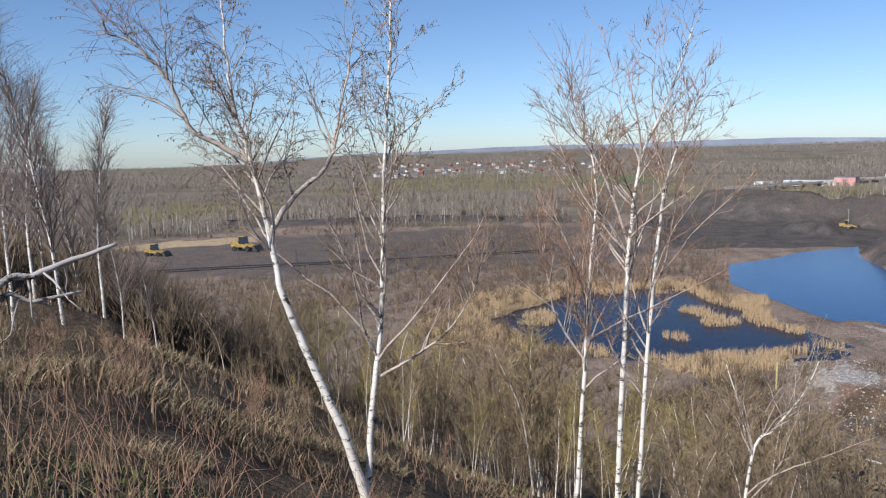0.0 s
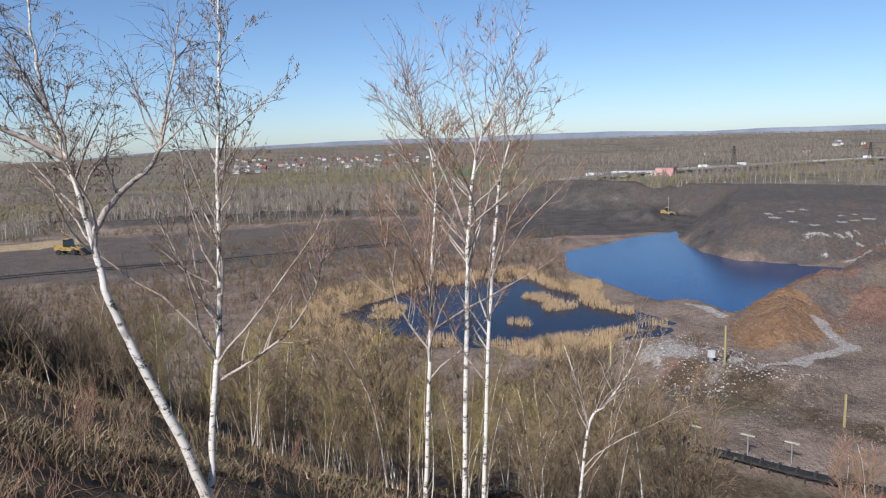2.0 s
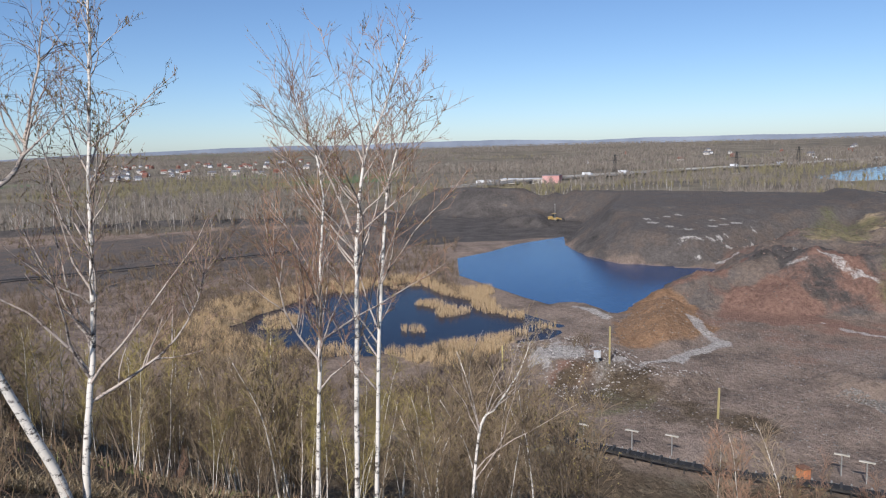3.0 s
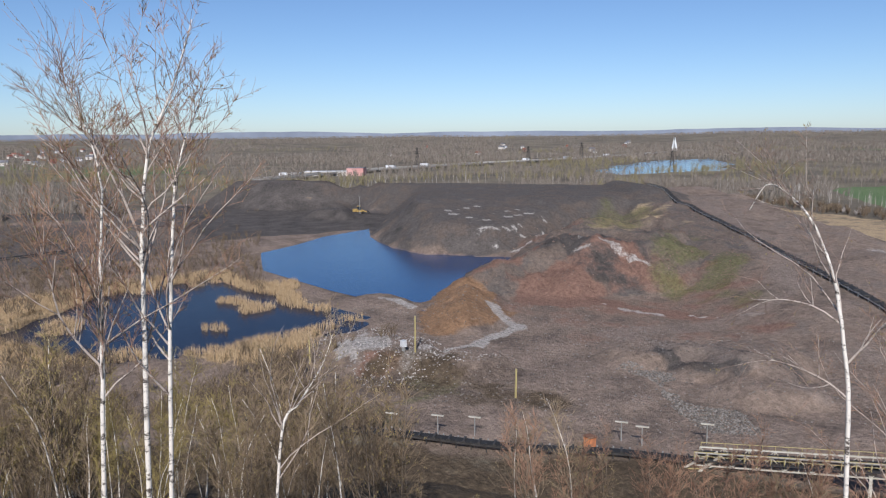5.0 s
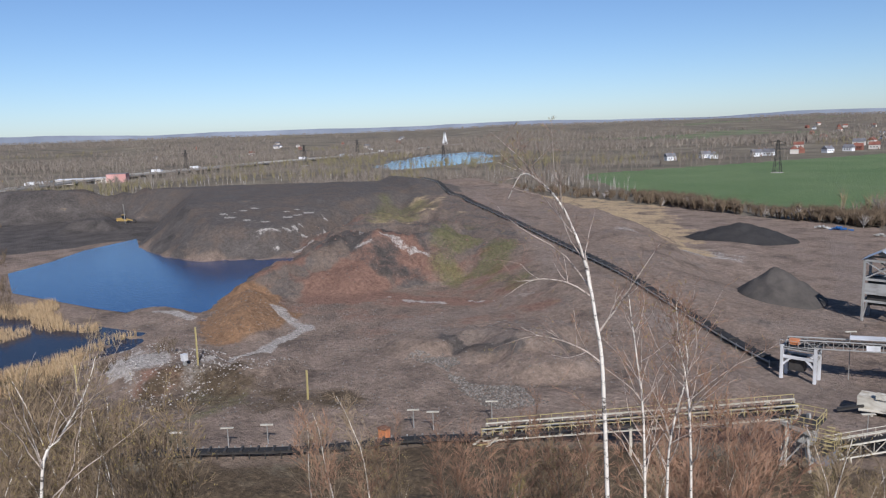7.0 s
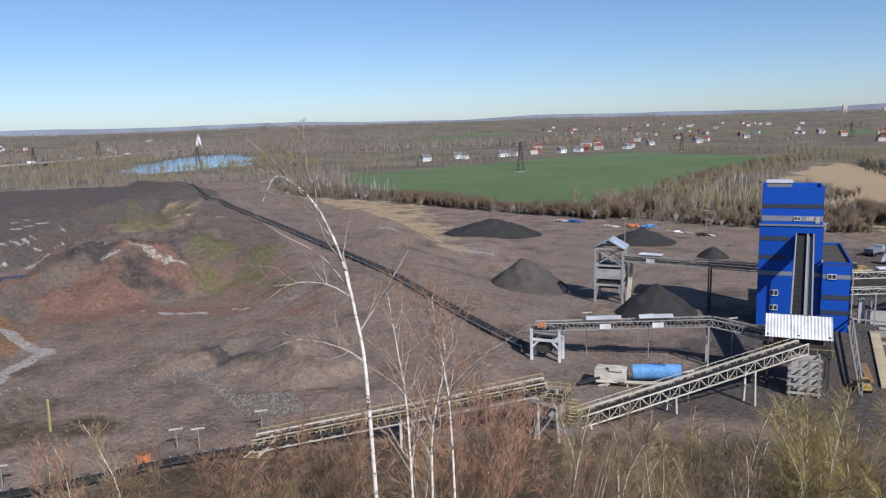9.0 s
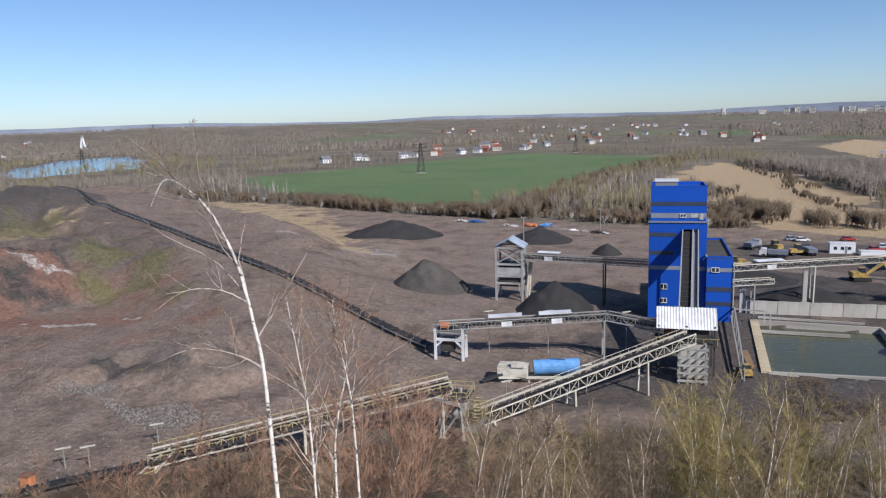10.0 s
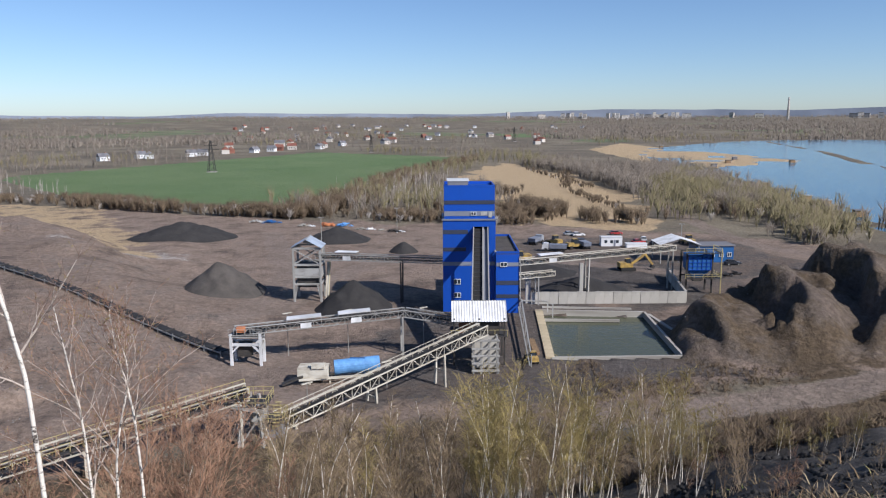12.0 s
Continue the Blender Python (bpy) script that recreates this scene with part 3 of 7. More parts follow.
sheet("water_1", grown(POND, 9), 0.05, WATER, "deep blue still pond water beside a dark spoil heap")
sheet("water_2", grown(MARSH, 8), 0.02, MARSHWATER, "dark marsh water among dry reeds")
sheet("water_3", grown(LAKE, 20), 0.0, LAKEWATER, "wide blue lake behind bare woods")
sheet("water_4", grown(LAKE2, 15), 0.0, LAKEWATER, "distant blue lake beside a motorway")
sheet("water_5", grown(TANK, 0.0), -0.9, TANKWATER, "murky green water in a concrete settling tank")


# ---- bare trees and scrub ----
def part(name, bm, material, parent, label=""):
    me = bpy.data.meshes.new(name)
    bm.to_mesh(me)
    bm.free()
    return part_mesh(name, me, material, parent, label)


def part_mesh(name, me, material, parent, label=""):
    me.materials.append(material)
    ob = new(name, me)
    ob.parent = parent
    if label:
        ob["label"] = label
    if name in ("crown", "foliage", "bough", "stem"):
        ob["kind"] = "stuff"
    return ob


class Tubes:
    """Collects tapered tubes round polylines into one mesh."""

    def __init__(self):
        self.v, self.f = [], []

    def add(self, pts, radii, sides=3):
        base = len(self.v)
        n = len(pts)
        ref = Vector((0.31, 0.87, 0.21))
        for i, p in enumerate(pts):
            d = (pts[min(i + 1, n - 1)] - pts[max(i - 1, 0)])
            u = d.cross(ref)
            if u.length < 1e-6:
                u = d.cross(Vector((1, 0, 0)))
            u.normalize()
            w = d.cross(u).normalized()
            for k in range(sides):
                t = 2 * math.pi * k / sides
                self.v.append(p + (u * math.cos(t) + w * math.sin(t)) * radii[i])
        for i in range(n - 1):
            a, b = base + i * sides, base + (i + 1) * sides
            for k in range(sides):
                k2 = (k + 1) % sides
                self.f.append((a + k, a + k2, b + k2, b + k))
        self.f.append(tuple(base + (n - 1) * sides + k for k in range(sides)))

    def mesh(self, name, smooth_shade=True):
        me = bpy.data.meshes.new(name)
        me.from_pydata([tuple(p) for p in self.v], [], self.f)
        if smooth_shade:
            me.polygons.foreach_set("use_smooth", np.ones(len(me.polygons), bool))
        me.update()
        return me


def bend(rng, start, heading, length, steps, wander, lift):
    """A wandering polyline; lift turns it up (or, if negative, lets it hang)."""
    pts, d = [start.copy()], heading.normalized()
    for _ in range(steps):
        d = (d + Vector((rng.gauss(0, wander), rng.gauss(0, wander), rng.gauss(0, wander * 0.7) + lift))).normalized()
        pts.append(pts[-1] + d * (length / steps))
    return pts


def sample(pts, s):
    f = s * (len(pts) - 1)
    i = min(int(f), len(pts) - 2)
    return pts[i].lerp(pts[i + 1], f - i), (pts[i + 1] - pts[i]).normalized()


def refine(rng, guide, per, jitter):
    pts = [Vector(p) for p in guide]
    out = []
    for i in range(len(pts) - 1):
        p0, p1, p2, p3 = pts[max(i - 1, 0)], pts[i], pts[i + 1], pts[min(i + 2, len(pts) - 1)]
        for k in range(per):
            t = k / per
            q = 0.5 * (2 * p1 + (p2 - p0) * t + (2 * p0 - 5 * p1 + 4 * p2 - p3) * t * t + (3 * p1 - p0 - 3 * p2 + p3) * t ** 3)
            out.append(q + Vector((rng.gauss(0, jitter), rng.gauss(0, jitter), 0)))
    out.append(pts[-1])
    return out


def twigs(rng, fine, buds, pts, r0, length, count, lo, hang, catkins, tw=0.0031):
    """Twigs of two orders on a limb, with catkins on the outer ones."""
    for _ in range(count):
        s = lo + (1 - lo) * rng.random() ** 0.8
        p, d = sample(pts, s)
        side = Vector((rng.gauss(0, 1), rng.gauss(0, 1), rng.gauss(0.25, 0.5))).normalized()
        ln = length * (1.25 - 0.65 * s) * rng.uniform(0.5, 1.7)
        coarse = tw > 0.004
        t = bend(rng, p, d * 0.85 + side * 0.75, ln, 2 if coarse else 4, 0.17, hang)
        fine.add(t, [tw * 1.5, tw, tw * 0.5] if coarse else [tw * 1.5, tw * 1.2, tw, tw * 0.8, tw * 0.5], 3)
        for _ in range(rng.randint(1, 3) if coarse else rng.randint(2, 4)):
            q, e = sample(t, rng.uniform(0.2, 0.9))
            side = Vector((rng.gauss(0, 1), rng.gauss(0, 1), rng.gauss(0.1, 0.6))).normalized()
            u = bend(rng, q, e + side * 0.7, ln * rng.uniform(0.3, 0.75), 2 if coarse else 3, 0.11, hang * 1.2)
            fine.add(u, [tw, tw * 0.8, tw * 0.45] if coarse else [tw, tw * 0.85, tw * 0.7, tw * 0.45], 3)
            if buds is not None and rng.random() < catkins:
                for _ in range(rng.randint(1, 3)):
                    c, _e = sample(u, rng.uniform(0.3, 1.0))
                    w = Vector((rng.gauss(0, 0.010), rng.gauss(0, 0.010), -rng.uniform(0.02, 0.045)))
                    buds.add([c, c + w * 0.5, c + w], [tw * 0.7, tw * 2.3, tw * 0.6], 3)


def birch(seed, guides, r0, limbs, limb_len, twig_n, twig_len, hang=-0.02, catkins=0.5, extra=(), twig_mat=None, bud_mat=None, low=0.3, label="", group=""):
    """A birch of one or more white stems. guides: polylines of the stems, their first point at the root; extra: big limbs."""
    rng = random.Random(seed)
    foot = Vector(guides[0][0])
    root = new("birch_tree")
    root.location = foot
    fine, buds = Tubes(), Tubes()
    for gi, g in enumerate(guides):
        pts = refine(rng, [Vector(p) - foot for p in g], 6, r0 * 0.12)
        n = len(pts)
        rr = r0 * (1.0 if gi == 0 else 0.85)
        tb = Tubes()
        radii = [rr * (1 - 0.93 * (i / (n - 1)) ** 0.85) + 0.004 for i in range(n)]
        radii[0] *= 1.25
        tb.add(pts, radii, 9)
        part_mesh("trunk", tb.mesh("trunk"), BARK, root)
        lt = Tubes()
        whole = sum((pts[i + 1] - pts[i]).length for i in range(n - 1))
        for _ in range(limbs):
            s = low + (0.97 - low) * rng.random()
            p, d = sample(pts, s)
            ang = rng.uniform(0, 2 * math.pi)
            out = Vector((math.cos(ang), math.sin(ang), rng.uniform(0.2, 0.9)))
            ln = limb_len * whole * (1.15 - s) * rng.uniform(0.6, 1.25)
            l = bend(rng, p, d * 0.75 + out * 0.85, ln, 7, 0.15, 0.05)
            r = min(radii[int(s * (n - 1))] * 0.55, 0.006 + ln * 0.0075)
            lt.add(l, [r * (1 - 0.86 * i / 7) for i in range(8)], 5)
            twigs(rng, fine, buds, l, r, 0.66 * twig_len * (0.5 + 0.5 * ln / (limb_len * whole)), max(4, int(twig_n * ln / (limb_len * whole) * 1.7)), 0.15, hang, catkins)
        twigs(rng, fine, buds, pts, rr, twig_len * 0.9, twig_n, 0.55, hang + 0.03, catkins)
        if lt.f:
            part_mesh("bough", lt.mesh("bough"), LIMB, root)
    for g, r in extra:
        pts = refine(rng, [Vector(p) - foot for p in g], 6, r * 0.25)
        n = len(pts)
        lt = Tubes()
        lt.add(pts, [r * (1 - 0.85 * i / (n - 1)) for i in range(n)], 7)
        whole = sum((pts[i + 1] - pts[i]).length for i in range(n - 1))
        for _ in range(max(4, limbs // 3)):
            s = rng.uniform(0.2, 0.97)
            p, d = sample(pts, s)
            out = Vector((rng.gauss(0, 1), rng.gauss(0, 1), rng.gauss(0.5, 0.5))).normalized()
            l = bend(rng, p, d * 0.8 + out * 0.8, whole * rng.uniform(0.25, 0.5) * (1.2 - s), 6, 0.12, 0.04)
            lt.add(l, [r * 0.4 * (1 - 0.85 * i / 6) + 0.002 for i in range(7)], 4)
            twigs(rng, fine, buds, l, r, twig_len, twig_n // 3 + 2, 0.1, hang, catkins)
        twigs(rng, fine, buds, pts, r, twig_len, twig_n, 0.3, hang, catkins)
        part_mesh("bough", lt.mesh("bough"), LIMB, root)
    part_mesh("crown", fine.mesh("crown", False), twig_mat or TWIG, root, "bare fine twigs")
    if buds.f:
        part_mesh("foliage", buds.mesh("foliage", False), bud_mat or CATKIN, root, "small drooping catkins")
    return tagged(root, label, "tree", group)


def rooted(*guide):
    """A guide whose first point is set down on the ground."""
    x, y, z = guide[0]
    return [(x, y, ground_z(x, y) - 0.06), *guide[1:]]


# leaning birch and its straight neighbour at one root
birch(11, [rooted((-10.84, -1.88, 34.58), (-10.77, -2.22, 35.79), (-10.67, -2.69, 37.06), (-10.58, -3.0, 38.03), (-10.55, -3.13, 38.91), (-10.49, -3.32, 39.93), (-10.43, -3.5, 40.65), (-10.41, -3.57, 41.42), (-10.4, -3.58, 42.33))],
      0.078, 24, 0.36, 17, 0.85, -0.13, 0.8, low=0.45,
      extra=(([(-10.48, -3.34, 39.95), (-10.34, -3.74, 40.22), (-10.23, -4.05, 40.42), (-10.13, -4.28, 41.04), (-9.97, -4.64, 41.55), (-9.83, -4.94, 41.69)], 0.048),
             ([(-10.55, -3.13, 38.91), (-10.64, -2.78, 39.43), (-10.76, -2.28, 39.9), (-10.8, -2.09, 40.54), (-10.84, -1.85, 41.73)], 0.050)),
      label="leaning forked birch, white bark, bare twigs with catkins", group="birches near the hilltop")
birch(12, [rooted((-11.02, -1.98, 35.23), (-11.05, -1.8, 36.32), (-11.08, -1.63, 37.56), (-11.1, -1.51, 39.79), (-11.12, -1.36, 41.44), (-11.12, -1.32, 42.71))],
      0.056, 34, 0.36, 14, 0.66, 0.0, 0.8, low=0.28,
      extra=(([(-11.06, -1.75, 36.58), (-11.13, -1.27, 36.83), (-11.18, -0.65, 37.26), (-11.2, -0.29, 37.78), (-11.2, -0.01, 38.47)], 0.028),),
      label="straight slender birch with white bark and bare upright twigs", group="birches near the hilltop")
# clump of three stems
birch(13, [rooted((-12.32, 2.1, 33.84), (-12.29, 2.27, 36.85), (-12.28, 2.35, 38.56), (-12.24, 2.52, 39.85), (-12.16, 2.89, 40.73), (-12.07, 3.25, 41.83)),
           rooted((-12.42, 1.4, 33.79), (-12.39, 1.63, 36.34), (-12.38, 1.72, 37.99), (-12.37, 1.81, 39.49), (-12.41, 1.5, 40.78)),
           rooted((-12.26, 2.42, 33.87), (-12.22, 2.63, 36.48), (-12.19, 2.79, 38.56), (-12.15, 2.95, 39.66), (-12.03, 3.38, 40.79))],
      0.048, 26, 0.38, 14, 0.72, 0.02, 0.25, low=0.18, twig_mat=REDTWIG,
      extra=(([(-12.39, 1.63, 36.44), (-12.45, 1.16, 37.21), (-12.46, 0.98, 38.09), (-12.47, 0.85, 38.95)], 0.022),
             ([(-12.28, 2.35, 38.37), (-12.33, 2.04, 39.31), (-12.39, 1.68, 40.14), (-12.42, 1.41, 40.88)], 0.024)),
      label="birch clump with three white stems and reddish bare twigs", group="birches near the hilltop")
birch(14, [rooted((-15.16, 5.11, 32.42), (-15.06, 5.4, 33.58), (-14.92, 5.78, 34.25), (-14.73, 6.24, 35.02), (-14.62, 6.49, 35.75))],
      0.036, 18, 0.5, 11, 0.7, 0.02, 0.5, low=0.12, twig_mat=PALETWIG, label="small crooked birch with pale bark and bare twigs", group="birches near the hilltop")
# bent birch with drooping tip, and the thin stems behind it
birch(15, [rooted((-6.66, 12.88, 32.4), (-6.76, 12.82, 34.6), (-6.84, 12.78, 35.88), (-7.03, 12.67, 37.17), (-7.24, 12.54, 38.0), (-7.5, 12.38, 38.6), (-7.8, 12.18, 38.98), (-8.05, 12.0, 39.1), (-8.27, 11.86, 38.65))],
      0.044, 16, 0.30, 8, 0.7, -0.07, 0.2, low=0.3, extra=(([(-6.86, 12.77, 36.0), (-6.45, 12.98, 36.68), (-5.85, 13.25, 37.75)], 0.024), ([(-6.95, 12.72, 36.7), (-7.35, 12.45, 37.0), (-7.9, 12.1, 37.05), (-8.4, 11.8, 36.7)], 0.02), ([(-6.8, 12.8, 35.4), (-7.2, 12.5, 35.75), (-7.8, 12.1, 35.95), (-8.3, 11.7, 35.8)], 0.02)),
      label="bent white birch with drooping bare tip", group="birches near the hilltop")
for seed, g in ((16, ((-6.81, 14.79, 31.28), (-6.87, 14.76, 33.49), (-7.02, 14.68, 35.09), (-7.17, 14.6, 36.39))),
                (17, ((-5.92, 15.2, 31.2), (-6.0, 15.16, 33.69), (-6.22, 15.07, 35.29), (-6.29, 15.04, 36.33))),
                (18, ((-6.4, 14.99, 31.24), (-6.38, 14.99, 32.9), (-6.07, 15.13, 34.76), (-6.2, 15.08, 35.81)))):
    birch(seed, [rooted(*g)], 0.033, 26, 0.42, 9, 0.65, 0.02, 0.2, low=0.2, twig_mat=REDTWIG, label="thin white birch with reddish bare twigs", group="birches near the hilltop")


def sapling(seed, height, stems, r0, limbs, spread, twig_mat, bud_mat, catkins, name, label, category, group, bark=None, tw=0.008, hang=0.02):
    """A young tree or bush for the slope, on a root at its foot."""
    rng = random.Random(seed)
    root = new(name)
    fine, buds = Tubes(), Tubes()
    for k in range(stems):
        lean = Vector((rng.gauss(0, spread), rng.gauss(0, spread), 1))
        pts = bend(rng, Vector((rng.gauss(0, 0.08), rng.gauss(0, 0.08), -0.1)), lean, height * rng.uniform(0.75, 1.0), 8, 0.05, 0.03)
        rr = r0 * rng.uniform(0.7, 1.0)
        if stems < 4 or k == 0:
            tb = Tubes()
        tb.add(pts, [rr * (1 - 0.9 * i / 8) + 0.003 for i in range(9)], 5 if stems < 4 else 3)
        if stems < 4:
            part_mesh("trunk", tb.mesh("trunk"), bark or BARK, root)
        elif k == stems - 1:
            part_mesh("stem", tb.mesh("stem"), bark or BARK, root)
        for _ in range(limbs):
            s = rng.uniform(0.25, 0.97)
            p, d = sample(pts, s)
            ang = rng.uniform(0, 6.283)
            l = bend(rng, p, d + Vector((math.cos(ang), math.sin(ang), 0.3)) * 0.7, height * 0.30 * (1.1 - s) * rng.uniform(0.6, 1.2), 4, 0.1, 0.05)
            fine.add(l, [rr * 0.28 * (1 - 0.2 * i) + 0.003 for i in range(5)], 3)
            twigs(rng, fine, buds, l, rr, height * 0.085, 4, 0.2, hang, catkins, tw)
    part_mesh("crown", fine.mesh("crown", False), twig_mat, root, "bare fine twigs")
    if buds.f:
        part_mesh("foliage", buds.mesh("foliage", False), bud_mat, root, "budding catkins")
    return tagged(root, label, category, group)


PROTO = {}
for key, args in (
        ("tall", (13.0, 1, 0.085, 75, 0.03, GREYTWIG, CATKIN, 0.1, "birch_tree", "tall slender birch with hanging bare twigs", "tree", "tall birches on the ridge")),
        ("young", (7.0, 1, 0.052, 30, 0.06, PALETWIG, CATKIN, 0.4, "birch_tree", "young white-stemmed birch, bare, on the slope", "tree", "young birches on the slope")),
        ("green", (7.0, 2, 0.036, 28, 0.10, OLIVE, CATKIN, 0.9, "birch_tree", "young birch with yellow-green catkins on the slope", "tree", "budding birches on the slope")),
        ("red", (5.5, 6, 0.022, 11, 0.16, REDTWIG, CATKIN, 0.0, "birch_bush", "bushy young birch with red-brown bare twigs", "bush", "red-brown bushes on the slope")),
        ("scrub", (4.5, 5, 0.022, 10, 0.22, DARKTWIG, CATKIN, 0.35, "bare_bush", "bare pale-brown bush on the slope", "bush", "brown bushes on the slope"))):
    for v in range(2):
        dark = BROWNSTEM if key in ("red", "scrub") else BARK
        ob = sapling(100 + 7 * v + len(key), *args, bark=dark, tw=0.0045 if key == "tall" else 0.0058, hang=-0.05 if key == "tall" else 0.02)
        PROTO.setdefault(key, []).append([ob, args[0], True])


def plant(key, x, y, height, turn, pick):
    entry = PROTO[key][pick % 2]
    ob, full, fresh = entry
    s = height / full
    m = Matrix.Translation((x, y, ground_z(x, y) - 0.05)) @ Matrix.Rotation(turn, 4, "Z")
    if fresh:
        ob.matrix_basis = m @ Matrix.Diagonal((s, s, s, 1))
        entry[2] = False
    else:
        was = ob.scale.copy()
        copy_thing(ob, m @ Matrix.Diagonal((s / was.x, s / was.y, s / was.z, 1)))


rng = random.Random(77)
for a, r, h in ((-123.9, 33, 14.2), (-120.9, 36, 14.0), (-118.4, 40, 13.4), (-117.2, 34, 7.5), (-115.0, 38, 6.5), (-122.6, 42, 14), (-124.8, 30, 13), (-119.6, 46, 13.5), (-126, 38, 14), (-123.2, 50, 15), (-121.8, 47, 14.5), (-119.0, 52, 13)):
    plant("tall", r * math.sin(radians(a)), r * math.cos(radians(a)), h, rng.uniform(0, 6), rng.randint(0, 1))

# groves: bearings, distances, number, kinds, and the lift of the tops seen from the hilltop
GROVES = (
    (-124, -104, 38, 85, 46, ("scrub", "scrub", "young"), -13, -8.5),
    (-106, -84, 30, 70, 60, ("scrub", "scrub", "green", "young"), -19, -10),
    (-92, -68, 26, 52, 46, ("scrub", "green", "scrub", "young"), -22, -14),
    (-76, -61, 20, 40, 20, ("young", "scrub", "scrub"), -24, -15),
    (-52, -45, 22, 30, 5, ("red", "red", "young"), -21, -15.5),
    (-62, -34, 26, 46, 26, ("young", "green", "scrub"), -29, -25),
    (-45, -30, 20, 32, 9, ("red", "scrub"), -23, -18),
    (-30, -18, 20, 32, 8, ("red", "young"), -26, -19),
    (-24, -6, 24, 40, 20, ("young", "red", "young"), -25, -18),
    (-13, 20, 34, 56, 52, ("young", "young", "green", "scrub"), -25, -18.5),
    (3, 21, 36, 54, 34, ("green", "green", "young"), -23, -17.5),
    (20, 32, 24, 40, 12, ("scrub", "green"), -22, -18.5),
    (-126, -92, 8, 60, 95, ("scrub", "scrub", "red"), 0.5, 1.7),
    (14, 33, 14, 38, 16, ("scrub", "red"), 0.5, 1.3),
)
for a0, a1, r0, r1, count, kinds, e0, e1 in GROVES:
    for i in range(count):
        a, r = radians(rng.uniform(a0, a1)), rng.uniform(r0, r1)
        x, y = r * math.sin(a), r * math.cos(a)
        h = rng.uniform(e0, e1) if e0 > 0 else 40 + r * math.tan(radians(rng.uniform(e0, e1))) - ground_z(x, y)
        if h > 0.5:
            plant(rng.choice(kinds), x, y, min(h, 11), rng.uniform(0, 6.28), i)


def blades(name, x, y, length, width, material, label, category, seed, lean=0.5):
    rg = np.random.default_rng(seed)
    n = len(x)
    z = land(x, y) - 0.02
    base = np.stack([x, y, z], 1)
    ang = rg.uniform(0, 2 * np.pi, n)
    side = np.stack([np.cos(ang), np.sin(ang), 0 * ang], 1) * (width * rg.uniform(0.6, 1.3, n))[:, None]
    tilt = rg.uniform(0, 2 * np.pi, n)
    out = np.stack([np.cos(tilt), np.sin(tilt), 0 * tilt], 1) * (length * lean * rg.uniform(0.2, 1.0, n))[:, None]
    up = np.stack([0 * x, 0 * x, length * rg.uniform(0.5, 1.0, n)], 1)
    mid = base + up * 0.6 + out * 0.35
    tip = base + up + out
    v = np.stack([base - side, base + side, mid + side * 0.7, mid - side * 0.7, tip], 1).reshape(-1, 3)
    i0 = np.arange(n) * 5
    loops = np.concatenate([np.stack([i0, i0 + 1, i0 + 2, i0 + 3], 1).ravel(), np.stack([i0 + 3, i0 + 2, i0 + 4], 1).ravel()])
    starts = np.concatenate([np.arange(n) * 4, 4 * n + np.arange(n) * 3])
    me = bpy.data.meshes.new(name)
    me.vertices.add(len(v))
    me.vertices.foreach_set("co", v.ravel())
    me.loops.add(len(loops))
    me.loops.foreach_set("vertex_index", loops)
    me.polygons.add(2 * n)
    me.polygons.foreach_set("loop_start", starts)
    me.update(calc_edges=True)
    me.materials.append(material)
    return tagged(new(name, me), label, category, kind="stuff")


rg = np.random.default_rng(2)


def patch(count, r0, r1, a0, a1):
    r = r0 * (r1 / r0) ** rg.random(count)
    a = np.radians(rg.uniform(a0, a1, count))
    return r * np.sin(a), r * np.cos(a)


for nm, mt, lb, cnt, seed, spots in (("dry_grass", STRAW, "matted dry straw-coloured grass on the slope", 120000, 1, -0.02), ("green_grass", GREENGRASS, "first green grass tufts on the slope", 14000, 2, 0.22), ("brown_stalks", BRUSH, "dead brown stalks standing in the grass", 9000, 3, 0.0)):
    x, y = patch(cnt, 2.6, 70, -128, -74)
    x2, y2 = patch(cnt // 30, 5.0, 30, 8, 36)
    x, y = np.concatenate([x, x2]), np.concatenate([y, y2])
    keep = fbm(x, y, 4.5, 3, 400 + seed) > spots
    x, y = x[keep], y[keep]
    r = np.hypot(x, y)
    ln = (0.16 + 0.025 * np.minimum(r, 16)) * rg.uniform(0.6, 1.4, len(x)) * (1.5 if seed == 3 else 1.0)
    blades(nm, x, y, ln * (0.9 if seed == 3 else 0.5), 0.0016 + 0.0008 * r, mt, lb, "grass", seed, 1.5 if seed < 3 else 0.6)


def bramble():
    rng = random.Random(5)
    tb = Tubes()
    for _ in range(420):
        a = radians(rng.uniform(-126, -98))
        r = 2.6 * (12 / 2.6) ** rng.random()
        x, y = r * math.sin(a), r * math.cos(a)
        p = bend(rng, Vector((x, y, ground_z(x, y) - 0.03)), Vector((rng.gauss(0, 0.45), rng.gauss(0, 0.45), 1)), rng.uniform(0.25, 0.95), 5, 0.16, -0.05)
        tb.add(p, [0.0045, 0.004, 0.0035, 0.003, 0.0025, 0.0015], 3)
    me = tb.mesh("brambles")
    me.materials.append(REDTWIG)
    tagged(new("brambles", me), "thin red-brown bramble stems on the bank", "brambles", kind="stuff")


bramble()


def rock_mesh(seed):
    bm = bmesh.new()
    bmesh.ops.create_icosphere(bm, subdivisions=2, radius=0.5)
    for v in bm.verts:
        n = noise.noise(v.co * 2.3 + Vector((seed * 7.1, 0, 0)))
        v.co *= 1 + 0.55 * n
        v.co.z *= 0.62
    me = bpy.data.meshes.new("slag_rock")
    bm.to_mesh(me)
    bm.free()
    me.materials.append(ROCK)
    return me


